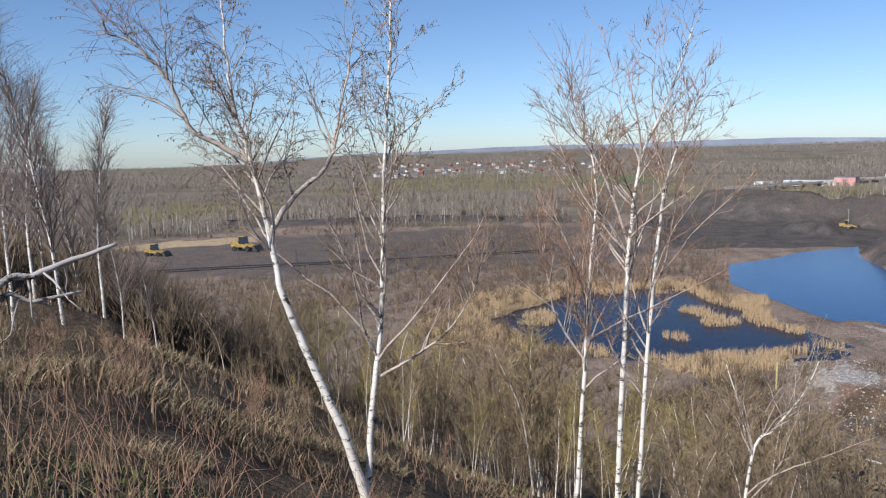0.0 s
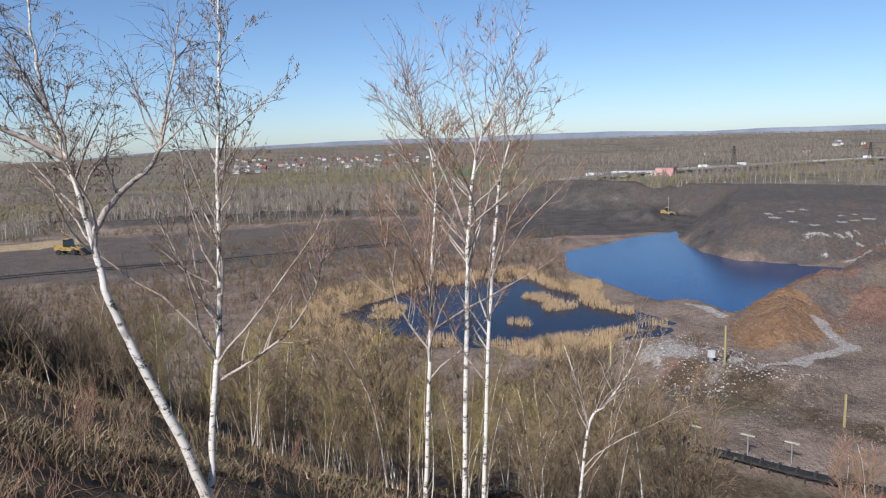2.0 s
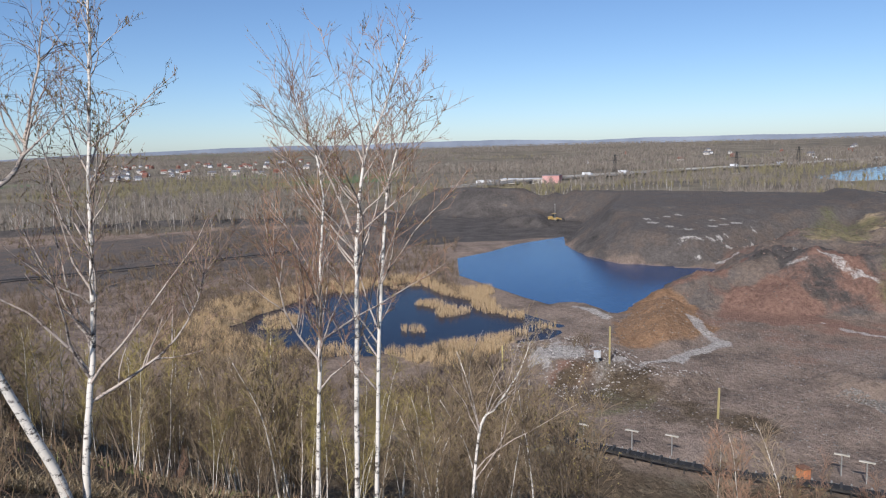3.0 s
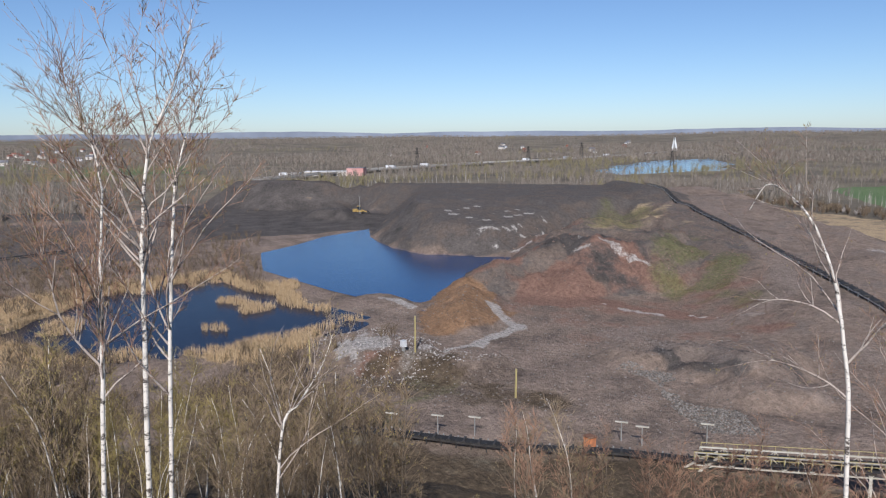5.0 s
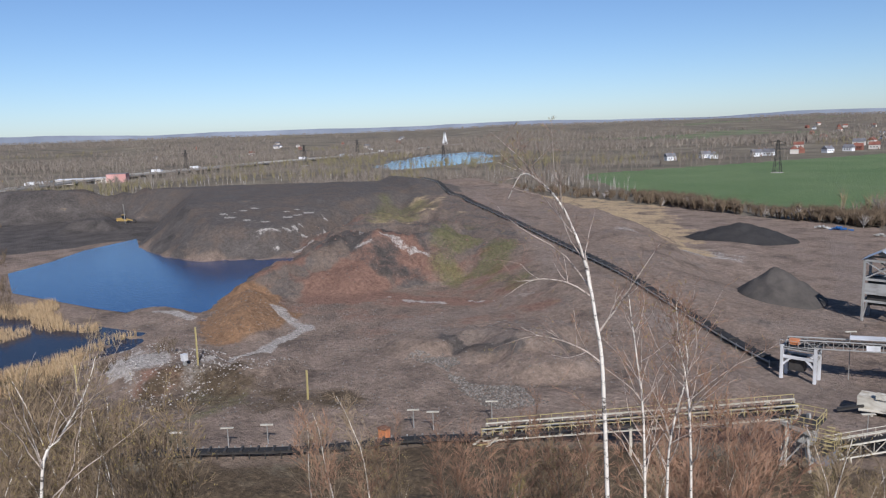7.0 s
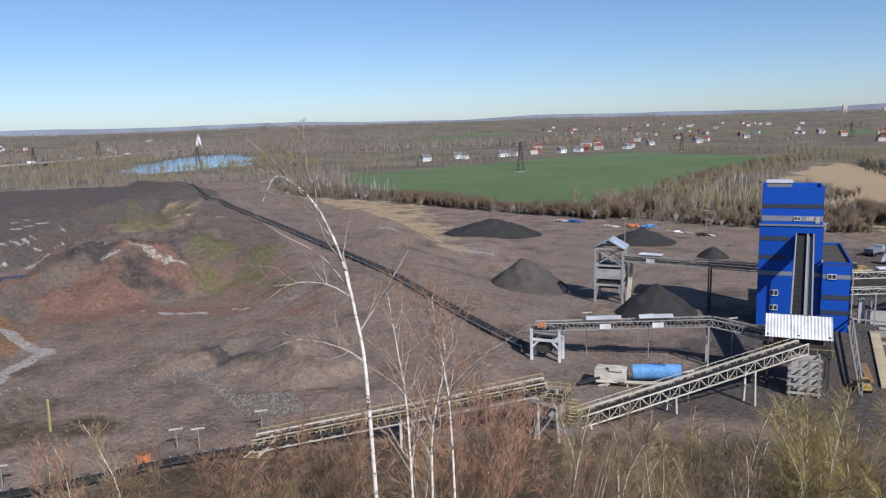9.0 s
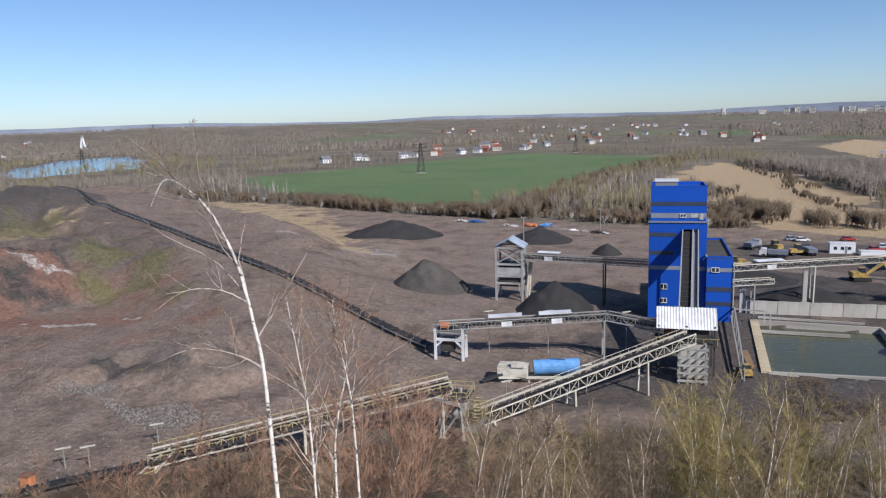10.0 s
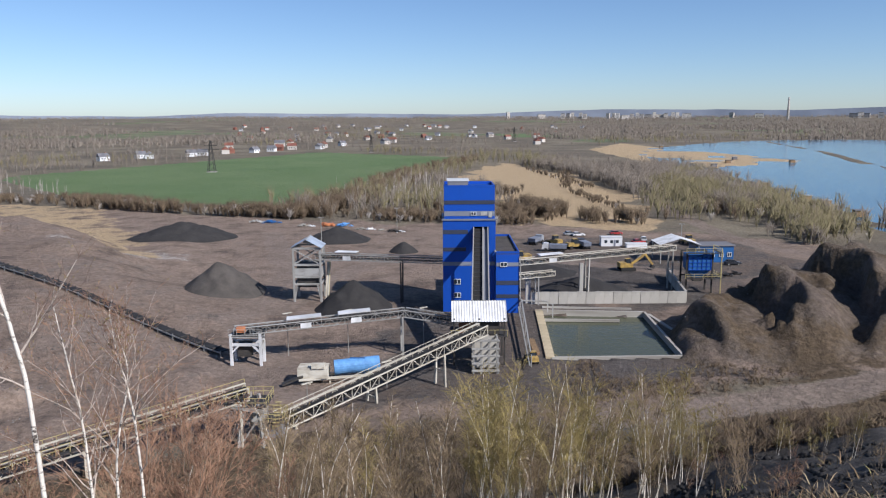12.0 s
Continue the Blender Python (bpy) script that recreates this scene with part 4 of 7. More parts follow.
ROCKS = [rock_mesh(s) for s in range(5)]
for i in range(110):
    if i < 60:
        a, r = radians(rng.uniform(-127, -104)), rng.uniform(2.6, 5.5)
    else:
        a, r = radians(rng.uniform(12, 33)), rng.uniform(4.0, 12)
    x, y = r * math.sin(a), r * math.cos(a)
    ob = new("slag_rock", ROCKS[i % 5])
    s = 0.022 * r * rng.uniform(0.5, 1.6)
    ob.matrix_basis = Matrix.Translation((x, y, ground_z(x, y) + 0.1 * s)) @ Matrix.Rotation(rng.uniform(0, 6), 4, "Z") @ Matrix.Diagonal((s * rng.uniform(0.8, 1.5), s, s, 1))
    tagged(ob, "rough grey slag rock lying on the bank", "rock", "slag rocks on the bank")


def dead_branch(guide, r, label):
    rng = random.Random(3)
    tb = Tubes()
    pts = refine(rng, guide, 5, 0.006)
    foot = pts[0].copy()
    tb.add([p - foot for p in pts], [r * (1 - 0.6 * i / (len(pts) - 1)) for i in range(len(pts))], 8)
    for s, l in ((0.45, 0.3), (0.7, 0.25), (0.55, 0.4)):
        p, d = sample(pts, s)
        t = bend(rng, p - foot, d * 0.5 + Vector((rng.gauss(0, 0.5), rng.gauss(0, 0.5), -0.6)), l, 4, 0.2, 0)
        tb.add(t, [r * 0.3, r * 0.26, r * 0.2, r * 0.15, r * 0.08], 5)
    me = tb.mesh("dead_branch")
    me.materials.append(DEADWOOD)
    ob = new("dead_branch", me)
    ob.location = foot
    tagged(ob, label, "branch")


dead_branch([(-3.05, -3.35, ground_z(-3.05, -3.35)), (-3.64, -2.64, 39.27), (-3.8, -2.42, 39.41), (-3.9, -2.25, 39.48), (-4.0, -2.06, 39.55)], 0.026, "broken white birch branch with dark scars leaning over the bank")
dead_branch([(-3.05, -3.3, ground_z(-3.05, -3.3)), (-3.64, -2.64, 39.22), (-3.79, -2.43, 39.27), (-3.91, -2.23, 39.30)], 0.018, "thin dead pale branch leaning over the bank")


# ---- coal plant ----
UNIT = {}


def unit_box(material):
    """One shared bevel-edged box of side 1 for each material."""
    if material.name not in UNIT:
        bm = bmesh.new()
        bmesh.ops.create_cube(bm, size=1)
        me = bpy.data.meshes.new("bar")
        bm.to_mesh(me)
        bm.free()
        me.materials.append(material)
        UNIT[material.name] = me
    return UNIT[material.name]


def thing(name, at, label, category, group="", kind=""):
    ob = new(name)
    ob.location = at
    return tagged(ob, label, category, group, kind)


def place(ob, parent, m):
    """Set ob under parent at the world pose m (parents here are never turned or scaled unless by copy_thing)."""
    ob.parent = parent
    up = Matrix.Translation(parent.location)
    if parent.parent:
        up = Matrix.Translation(parent.parent.location) @ up
    ob.matrix_basis = up.inverted() @ m


def bar(name, parent, p, q, w, h, material, label=""):
    """A straight member from p to q, w wide and h high."""
    p, q = Vector(p), Vector(q)
    d = q - p
    side = d.cross(Vector((0, 0, 1)))
    if side.length < 1e-4 * max(d.length, 1e-6):
        side = Vector((1, 0, 0))
    side.normalize()
    d.normalize()
    up = side.cross(d)
    rot = Matrix((side, d, up)).transposed().to_4x4()
    ob = new(name, unit_box(material))
    place(ob, parent, Matrix.Translation((p + q) / 2) @ rot @ Matrix.Diagonal((w, (q - p).length, h, 1)))
    if label:
        ob["label"] = label
    return ob


def slab(name, parent, x0, x1, y0, y1, z0, z1, material, label=""):
    ob = new(name, unit_box(material))
    place(ob, parent, Matrix.Translation(((x0 + x1) / 2, (y0 + y1) / 2, (z0 + z1) / 2)) @ Matrix.Diagonal((x1 - x0, y1 - y0, z1 - z0, 1)))
    if label:
        ob["label"] = label
    return ob


def fan_mesh(name, verts, faces, material, parent, label=""):
    me = bpy.data.meshes.new(name)
    me.from_pydata(verts, [], faces)
    me.update()
    bm = bmesh.new()
    bm.from_mesh(me)
    bmesh.ops.recalc_face_normals(bm, faces=bm.faces[:])
    bm.to_mesh(me)
    bm.free()
    me.materials.append(material)
    ob = new(name, me)
    place(ob, parent, Matrix.Identity(4))
    if label:
        ob["label"] = label
    return ob


def window(parent, x0, x1, y, z0, z1):
    f = slab("window", parent, x0, x1, y - 0.10, y + 0.02, z0, z1, DARKGLASS, "dark glazed window")
    for a, b, c, d in ((x0 - 0.02, x0 + 0.07, z0, z1), (x1 - 0.07, x1 + 0.02, z0, z1), (x0 - 0.02, x1 + 0.02, z0 - 0.02, z0 + 0.09), (x0 - 0.02, x1 + 0.02, z1 - 0.09, z1 + 0.02), ((x0 + x1) / 2 - 0.05, (x0 + x1) / 2 + 0.05, z0, z1)):
        slab("window_frame", parent, a, b, y - 0.16, y - 0.08, c, d, WHITE, "white window frame")
    return f


def corrugated(name, parent, a, b, c, material, pitch=0.35, depth=0.07, label=""):
    """A corrugated sheet: ribs run from the edge a-b down towards c."""
    a, b, c = Vector(a), Vector(b), Vector(c)
    run, fall = b - a, c - a
    n = run.cross(fall).normalized()
    steps = max(4, int(run.length / pitch) * 2)
    verts, faces = [], []
    for k in range(2):
        for i in range(steps + 1):
            o = n * (depth if i % 2 else 0.0)
            base = a + run * (i / steps) + o + n * (0.02 * k)
            verts += [tuple(base), tuple(base + fall)]
    off = (steps + 1) * 2
    for i in range(steps):
        q = 2 * i
        faces.append((q, q + 2, q + 3, q + 1))
        faces.append((off + q, off + q + 1, off + q + 3, off + q + 2))
    return fan_mesh(name, verts, faces, material, parent, label)


def tower():
    t = thing("plant_tower", (6, 156, 0), "tall blue sheet-clad coal preparation tower with dark bands", "tower")
    B = BLUE
    slab("wall", t, 0.45, 6.8, 151.0, 151.3, 0, 19.3, B)
    slab("wall", t, 9.9, 11.25, 151.0, 151.3, 0, 19.3, B)
    slab("wall", t, 6.8, 9.9, 151.0, 151.3, 18.0, 19.3, B)
    slab("wall", t, 0.45, 0.75, 151.3, 161.0, 0, 19.3, B)
    slab("wall", t, 10.95, 11.25, 151.3, 161.0, 0, 19.3, B)
    slab("wall", t, 0.75, 10.95, 160.7, 161.0, 0, 19.3, B)
    # added dark sheet: its colour stands in for the unlit inside behind the opening
    slab("inner_wall", t, 0.75, 10.95, 155.0, 155.2, 0, 19.3, DARKSTEEL)
    slab("ledge", t, 0.25, 11.45, 150.8, 161.2, 19.3, 19.62, GREYBAND, "grey ledge round the tower")
    slab("wall", t, 0.7, 11.05, 151.1, 160.9, 19.62, 25.95, B)
    for a, b, c, d in ((0.7, 11.05, 151.1, 151.35), (0.7, 11.05, 160.65, 160.9), (0.7, 0.95, 151.35, 160.65), (10.8, 11.05, 151.35, 160.65)):
        slab("parapet", t, a, b, c, d, 25.95, 26.5, B)
    slab("roof_house", t, 1.5, 5.7, 152.5, 158.0, 25.95, 27.2, GREYROOF, "grey roof house")
    slab("roof_edge", t, 1.35, 5.85, 152.35, 158.15, 27.2, 27.4, WHITE)
    for x0, x1, z0, z1, m in ((0.72, 11.03, 22.6, 23.4, BAND), (0.72, 11.03, 20.2, 21.2, GREYBAND), (0.5, 5.6, 16.5, 17.35, BAND), (0.5, 5.2, 12.9, 13.7, BAND), (0.5, 6.4, 9.9, 10.7, GREYBAND), (9.95, 11.2, 9.9, 10.7, GREYBAND)):
        y = 151.1 if z0 > 19.5 else 151.0
        slab("band", t, x0, x1, y - 0.05, y + 0.02, z0, z1, m, "recessed-looking dark cladding band")
        slab("side_band", t, 11.0 if z0 > 19.5 else 11.2, 11.1 if z0 > 19.5 else 11.3, 151.4, 160.6, z0, z1, m)
    window(t, 6.2, 7.3, 151.05, 20.35, 21.05)
    slab("louvre", t, 8.2, 9.5, 150.98, 151.06, 20.3, 21.1, STEEL)
    slab("louvre", t, 9.8, 10.5, 150.95, 151.06, 19.9, 21.1, STEEL)
    for z0, z1 in ((6.0, 7.1), (3.2, 4.2)):
        window(t, 2.7, 4.1, 150.95, z0, z1)
    # annex
    slab("annex", t, 11.3, 16.1, 150.0, 173.0, 0, 12.4, B, "lower blue-clad annex")
    slab("annex_roof", t, 11.3, 16.1, 150.0, 173.0, 12.4, 12.55, GREYHEAP, "dusty flat annex roof")
    for a, b, c, d in ((11.3, 16.1, 150.0, 150.25), (15.85, 16.1, 150.25, 173.0), (11.3, 15.85, 172.75, 173.0)):
        slab("parapet", t, a, b, c, d, 12.55, 13.0, B)
    for z0, z1, m in ((9.9, 10.7, GREYBAND), (6.0, 6.9, BAND), (3.2, 4.0, BAND)):
        slab("band", t, 11.4, 16.12, 149.94, 150.02, z0, z1, m)
        slab("side_band", t, 16.08, 16.16, 150.3, 172.6, z0, z1, m)
    window(t, 12.2, 13.6, 149.93, 9.85, 10.8)
    bar("drain_pipe", t, (16.35, 149.8, 12.0), (16.35, 149.8, 0.4), 0.18, 0.18, STEEL)
    bar("flashing", t, (11.2, 149.8, 13.05), (11.2, 151.0, 13.05), 0.3, 0.2, STEEL)
    # inclined feed conveyor into the opening
    c = thing("feed_conveyor", (8.4, 136, 0), "steep covered belt conveyor rising into the blue tower", "conveyor")
    a, b = Vector((6.6, 119.5, 7.6)), Vector((8.4, 154.5, 18.1))
    d = b - a
    for dx, m, w in ((-1.45, STEEL, 0.22), (1.45, STEEL, 0.22), (0.45, STEEL, 0.3)):
        bar("side_beam", c, a + Vector((dx, 0, 0.45)), b + Vector((dx, 0, 0.45)), w, 0.9, m)
    bar("belt", c, a + Vector((-0.55, 0, 0.35)), b + Vector((-0.55, 0, 0.35)), 1.5, 0.12, RUBBER, "black rubber belt")
    bar("walkway", c, a + Vector((0.95, 0, 0.25)), b + Vector((0.95, 0, 0.25)), 0.9, 0.1, GREYBAND)
    bar("floor", c, a + Vector((0, 0, -0.1)), b + Vector((0, 0, -0.1)), 3.0, 0.15, DARKSTEEL)
    for i in range(22):
        p = a + d * ((i + 0.5) / 22)
        bar("idler", c, p + Vector((-1.3, 0, 0.5)), p + Vector((0.25, 0, 0.5)), 0.14, 0.14, DARKSTEEL)
    for i in range(1, 4):
        p = a + d * (i / 4)
        for dx in (-1.3, 1.3):
            bar("leg", c, (p.x + dx, p.y, ground_z(p.x, p.y) - 0.1), p + Vector((dx, 0, -0.1)), 0.3, 0.3, STEEL)


tower()


def truss(name, label, a, b, width, height, steel, rail, panels, rail_sides=(1,), belt=True, legs=(), leg_mat=None, covers=(), group="belt conveyors"):
    """A lattice bridge that carries a belt from a to b (points on its floor)."""
    a, b = Vector(a), Vector(b)
    mid = (a + b) / 2
    t = thing(name, (mid.x, mid.y, 0), label, "conveyor", group)
    d = b - a
    side = Vector((d.y, -d.x, 0)).normalized() * (width / 2)
    up = Vector((0, 0, height))
    for s in (-1, 1):
        bar("bottom_chord", t, a + side * s, b + side * s, 0.16, 0.16, steel)
        bar("top_chord", t, a + side * s + up, b + side * s + up, 0.16, 0.16, steel)
        for i in range(panels):
            p, q = a + d * (i / panels) + side * s, a + d * ((i + 1) / panels) + side * s
            bar("post", t, p, p + up, 0.09, 0.09, steel)
            if i % 2:
                bar("brace", t, p, q + up, 0.08, 0.08, steel)
            else:
                bar("brace", t, p + up, q, 0.08, 0.08, steel)
        bar("post", t, b + side * s, b + side * s + up, 0.12, 0.12, steel)
    for i in range(0, panels + 1):
        p = a + d * (i / panels)
        bar("cross_beam", t, p - side, p + side, 0.10, 0.12, steel)
    if belt:
        bar("belt", t, a + up * 0.75 - side * 0.1, b + up * 0.75 - side * 0.1, width * 0.62, 0.10, RUBBER, "black rubber belt")
        bar("return_belt", t, a + up * 0.35, b + up * 0.35, width * 0.55, 0.06, RUBBER)
        for i in range(panels):
            p = a + d * ((i + 0.5) / panels) + up * 0.62
            bar("idler", t, p - side * 0.7, p + side * 0.7, 0.12, 0.12, STEEL)
    for s in rail_sides:
        o = side * s * 1.32
        bar("walkway", t, a + o + up * 0.55, b + o + up * 0.55, 0.75, 0.06, DARKSTEEL)
        bar("hand_rail", t, a + o * 1.2 + up * 0.55 + Vector((0, 0, 1.05)), b + o * 1.2 + up * 0.55 + Vector((0, 0, 1.05)), 0.06, 0.06, rail)
        bar("knee_rail", t, a + o * 1.2 + up * 0.55 + Vector((0, 0, 0.55)), b + o * 1.2 + up * 0.55 + Vector((0, 0, 0.55)), 0.05, 0.05, rail)
        for i in range(panels + 1):
            p = a + d * (i / panels) + o * 1.2 + up * 0.55
            bar("rail_post", t, p, p + Vector((0, 0, 1.05)), 0.06, 0.06, rail)
    for f, spread in legs:
        p = a + d * f
        for s in (-1, 1):
            foot = p + side * s * spread
            foot.z = ground_z(foot.x, foot.y) - 0.1
            bar("leg", t, foot, p + side * s, 0.28, 0.28, leg_mat or steel)
        bar("leg_brace", t, p - side * (1 + spread) / 2 - Vector((0, 0, p.z / 2)), p + side * (1 + spread) / 2 - Vector((0, 0, p.z / 2)), 0.16, 0.16, leg_mat or steel)
    for f0, f1 in covers:
        p, q = a + d * f0 + up + Vector((0, 0, 0.55)), a + d * f1 + up + Vector((0, 0, 0.55))
        bar("cover", t, p, q, width * 1.05, 0.16, WHITE, "white sheet canopy over the belt")
        for u in (p, q):
            for s in (-0.9, 0.9):
                bar("cover_post", t, u + side * s - Vector((0, 0, 0.6)), u + side * s, 0.07, 0.07, steel)
        m = p.lerp(q, 0.55) - Vector((0, 0, 1.3)) - side * 1.04 * (1 if (side.y > 0) else -1)
        bar("side_panel", t, m - d.normalized() * 0.9, m + d.normalized() * 0.9, 0.08, 0.9, WHITE, "white side panel")
    return t


truss("truss_conveyor", "cream steel lattice conveyor with yellow rails rising from the yard", (-55.6, 70.1, 1.2), (-23.2, 85.6, 6.9), 2.0, 1.5, CREAM, YELLOW, 26, (-1, 1), legs=((0.02, 1.4), (0.5, 1.3), (0.97, 1.2)))
truss("truss_conveyor", "cream steel lattice conveyor climbing to the white hood", (-20.6, 90.2, 0.9), (6.8, 114.0, 6.3), 1.9, 1.5, CREAM, CREAM, 24, (-1,), legs=((0.05, 1.1), (0.4, 1.2), (0.75, 1.2)))
truss("truss_conveyor", "grey lattice conveyor from the portal towards the tower", (-34.0, 118.7, 5.0), (-6.1, 124.0, 6.6), 1.9, 1.2, STEEL, STEEL, 22, (), legs=((0.98, 1.2),), covers=((0.30, 0.50), (0.60, 0.79)))
truss("truss_conveyor", "short grey lattice conveyor ending at the white hood", (-6.1, 124.0, 6.6), (2.4, 122.3, 5.7), 1.9, 1.2, STEEL, STEEL, 7, ())
truss("truss_conveyor", "dark lattice conveyor between screen house and blue tower", (-27.6, 163.2, 9.2), (0.4, 157.2, 9.3), 1.9, 1.25, STEEL, DARKSTEEL, 18, (), covers=((0.16, 0.33),), legs=((0.68, 0.7),), leg_mat=DARKSTEEL)
truss("truss_conveyor", "pale lattice conveyor from the tower to the blue hopper", (16.2, 160.0, 8.2), (54.5, 171.5, 9.3), 1.8, 1.2, CREAM, STEEL, 26, (), covers=((0.14, 0.28),), legs=((0.44, 0.8), (0.98, 1.0)), leg_mat=CONCRETE)
truss("truss_conveyor", "short stub conveyor jutting from the annex", (16.2, 156.0, 6.0), (24.5, 158.6, 6.2), 1.6, 1.0, CREAM, STEEL, 6, (), legs=((0.55, 1.0),), leg_mat=STEEL)


def transfer_pier():
    t = thing("transfer_pier", (-22.6, 86, 0), "grey steel pier with yellow railed platform at the conveyor's end", "steel frame")
    gz = ground_z(-22.6, 86) - 0.1
    for p, q in (((-24.2, 84.0, gz), (-23.4, 84.6, 6.9)), ((-21.6, 86.6, gz), (-22.2, 86.9, 6.9)), ((-21.2, 84.2, gz), (-21.8, 84.6, 6.4)), ((-23.4, 88.0, gz), (-23.4, 87.4, 6.9))):
        bar("leg", t, p, q, 0.36, 0.36, STEEL)
    bar("head_beam", t, (-25.5, 84.2, 6.6), (-20.9, 84.2, 5.6), 0.4, 0.5, STEEL)
    bar("cross_brace", t, (-24.2, 84.0, 1.0), (-21.4, 84.2, 5.2), 0.16, 0.16, STEEL)
    slab("platform", t, -24.4, -20.6, 84.0, 88.0, 6.2, 6.32, DARKSTEEL)
    slab("platform", t, -21.8, -19.2, 86.0, 89.0, 3.4, 3.52, DARKSTEEL)
    for x0, x1, y0, y1, z in ((-24.4, -20.6, 84.0, 88.0, 6.3), (-21.8, -19.2, 86.0, 89.0, 3.5)):
        ring = [(x0, y0), (x1, y0), (x1, y1), (x0, y1), (x0, y0)]
        for (ax, ay), (bx, by) in zip(ring, ring[1:]):
            for k in (0.55, 1.1):
                bar("rail", t, (ax, ay, z + k), (bx, by, z + k), 0.06, 0.06, YELLOW, "yellow hand rail")
            for f in (0, 0.33, 0.66):
                px, py = ax + (bx - ax) * f, ay + (by - ay) * f
                bar("rail_post", t, (px, py, z), (px, py, z + 1.1), 0.06, 0.06, YELLOW)
    slab("chute", t, -23.6, -21.4, 86.0, 88.2, 3.6, 6.2, STEEL, "grey transfer chute")
    slab("drive_box", t, -21.4, -19.6, 87.0, 89.2, 0.6, 3.0, GREYBAND, "grey drive housing")
    for k in range(8):
        bar("stair_step", t, (-20.2, 85.0 + k * 0.25, 3.5 + k * 0.34), (-19.4, 85.0 + k * 0.25, 3.5 + k * 0.34), 0.22, 0.05, YELLOW)


transfer_pier()


def anchor_frame():
    t = thing("anchor_frame", (-56, 70, 0), "splayed cream steel trestle under the conveyor's foot", "steel frame")
    for dx in (-1.6, 1.6):
        bar("leg", t, (-57.2, 69.0 + dx * 0.5, -0.2), (-53.8, 70.6 + dx * 0.5, 2.8), 0.24, 0.24, CREAM)
        bar("leg", t, (-55.2, 69.4 + dx * 0.5, -0.2), (-52.6, 71.0 + dx * 0.5, 2.9), 0.24, 0.24, CREAM)
        bar("brace", t, (-57.0, 69.0 + dx * 0.5, 0.2), (-54.0, 70.2 + dx * 0.5, 1.2), 0.14, 0.14, YELLOW)


anchor_frame()


def ground_conveyor(name, label, pts, lift, step, posts=True, width=1.1):
    """A belt conveyor on low stands that follows the ground through pts."""
    pts = [Vector((x, y, 0)) for x, y in pts]
    line = []
    for p, q in zip(pts, pts[1:]):
        n = max(2, int((q - p).length / step))
        line += [p.lerp(q, i / n) for i in range(n)]
    line.append(pts[-1])
    zs = np.array([ground_z(p.x, p.y) for p in line])
    k = np.ones(5) / 5
    zs = np.maximum(np.convolve(np.pad(zs, 2, mode="edge"), k, "valid"), zs - 0.2) + lift
    for p, z in zip(line, zs):
        p.z = z
    c = line[len(line) // 2]
    t = thing(name, (c.x, c.y, 0), label, "conveyor", "ground belt conveyors")
    for i, (p, q) in enumerate(zip(line, line[1:])):
        d = (q - p)
        side = Vector((d.y, -d.x, 0)).normalized() * (width / 2)
        bar("belt", t, p + Vector((0, 0, 0.12)), q + Vector((0, 0, 0.12)), width * 0.8, 0.10, RUBBER)
        for s in (-1, 1):
            bar("stringer", t, p + side * s, q + side * s, 0.12, 0.2, STEEL if s < 0 else DARKSTEEL)
        bar("stand", t, p - side + Vector((0, 0, -lift - 0.2)), p - side + Vector((0, 0, 0.35 if posts else 0.05)), 0.14, 0.14, STEEL)
        bar("stand", t, p + side + Vector((0, 0, -lift - 0.2)), p + side + Vector((0, 0, 0.35 if posts else 0.05)), 0.14, 0.14, DARKSTEEL)
        m = p.lerp(q, 0.5)
        bar("idler", t, m - side + Vector((0, 0, 0.22)), m + side + Vector((0, 0, 0.22)), 0.3, 0.3, DARKSTEEL)
    return t


ground_conveyor("ground_conveyor", "long black belt conveyor climbing the bank to the plateau", [(-36.5, 121.3), (-79, 151), (-138, 192), (-247, 267)], 0.7, 4.2, width=1.9)
ground_conveyor("ground_conveyor", "low belt conveyor along the foot of the slope", [(-100, 25), (-87.4, 38.2), (-71, 55), (-55.6, 70.1)], 0.75, 1.9, width=1.5)
ground_conveyor("ground_conveyor", "far belt conveyor across the dark quarry floor", [(-250, -160), (-256, -134), (-264, -95), (-277, -35), (-298, 27)], 0.8, 4.5, width=1.8)


def portal():
    t = thing("portal_frame", (-32, 118.6, 0), "white steel portal that carries the conveyor's head", "steel frame")
    for x in (-34.3, -29.5):
        for y in (117.5, 119.8):
            bar("leg", t, (x, y, -0.1), (x, y, 5.4), 0.42, 0.42, WHITE)
            s = 1 if x < -32 else -1
            bar("knee", t, (x, y, 2.2), (x + 1.3 * s, y, 3.5), 0.3, 0.3, WHITE)
    for z in (3.6, 5.0):
        for y in (117.5, 119.8):
            bar("beam", t, (-34.5, y, z), (-29.3, y, z), 0.3, 0.42, WHITE if z < 4 else STEEL)
        for x in (-34.3, -29.5):
            bar("beam", t, (x, 117.5, z), (x, 119.8, z), 0.3, 0.4, STEEL)
    slab("deck", t, -34.6, -29.2, 117.3, 120.0, 5.05, 5.15, DARKSTEEL)
    bar("rail", t, (-34.6, 117.3, 6.2), (-29.2, 117.3, 6.2), 0.06, 0.06, STEEL)
    for k in range(5):
        x = -34.6 + k * 1.35
        bar("rail_post", t, (x, 117.3, 5.1), (x, 117.3, 6.2), 0.07, 0.07, STEEL)
    slab("motor", t, -33.4, -32.0, 117.6, 118.6, 5.6, 6.4, ORANGE, "orange drive motor")
    slab("chute", t, -33.4, -31.2, 118.0, 119.4, 1.4, 3.6, DARKSTEEL)


portal()


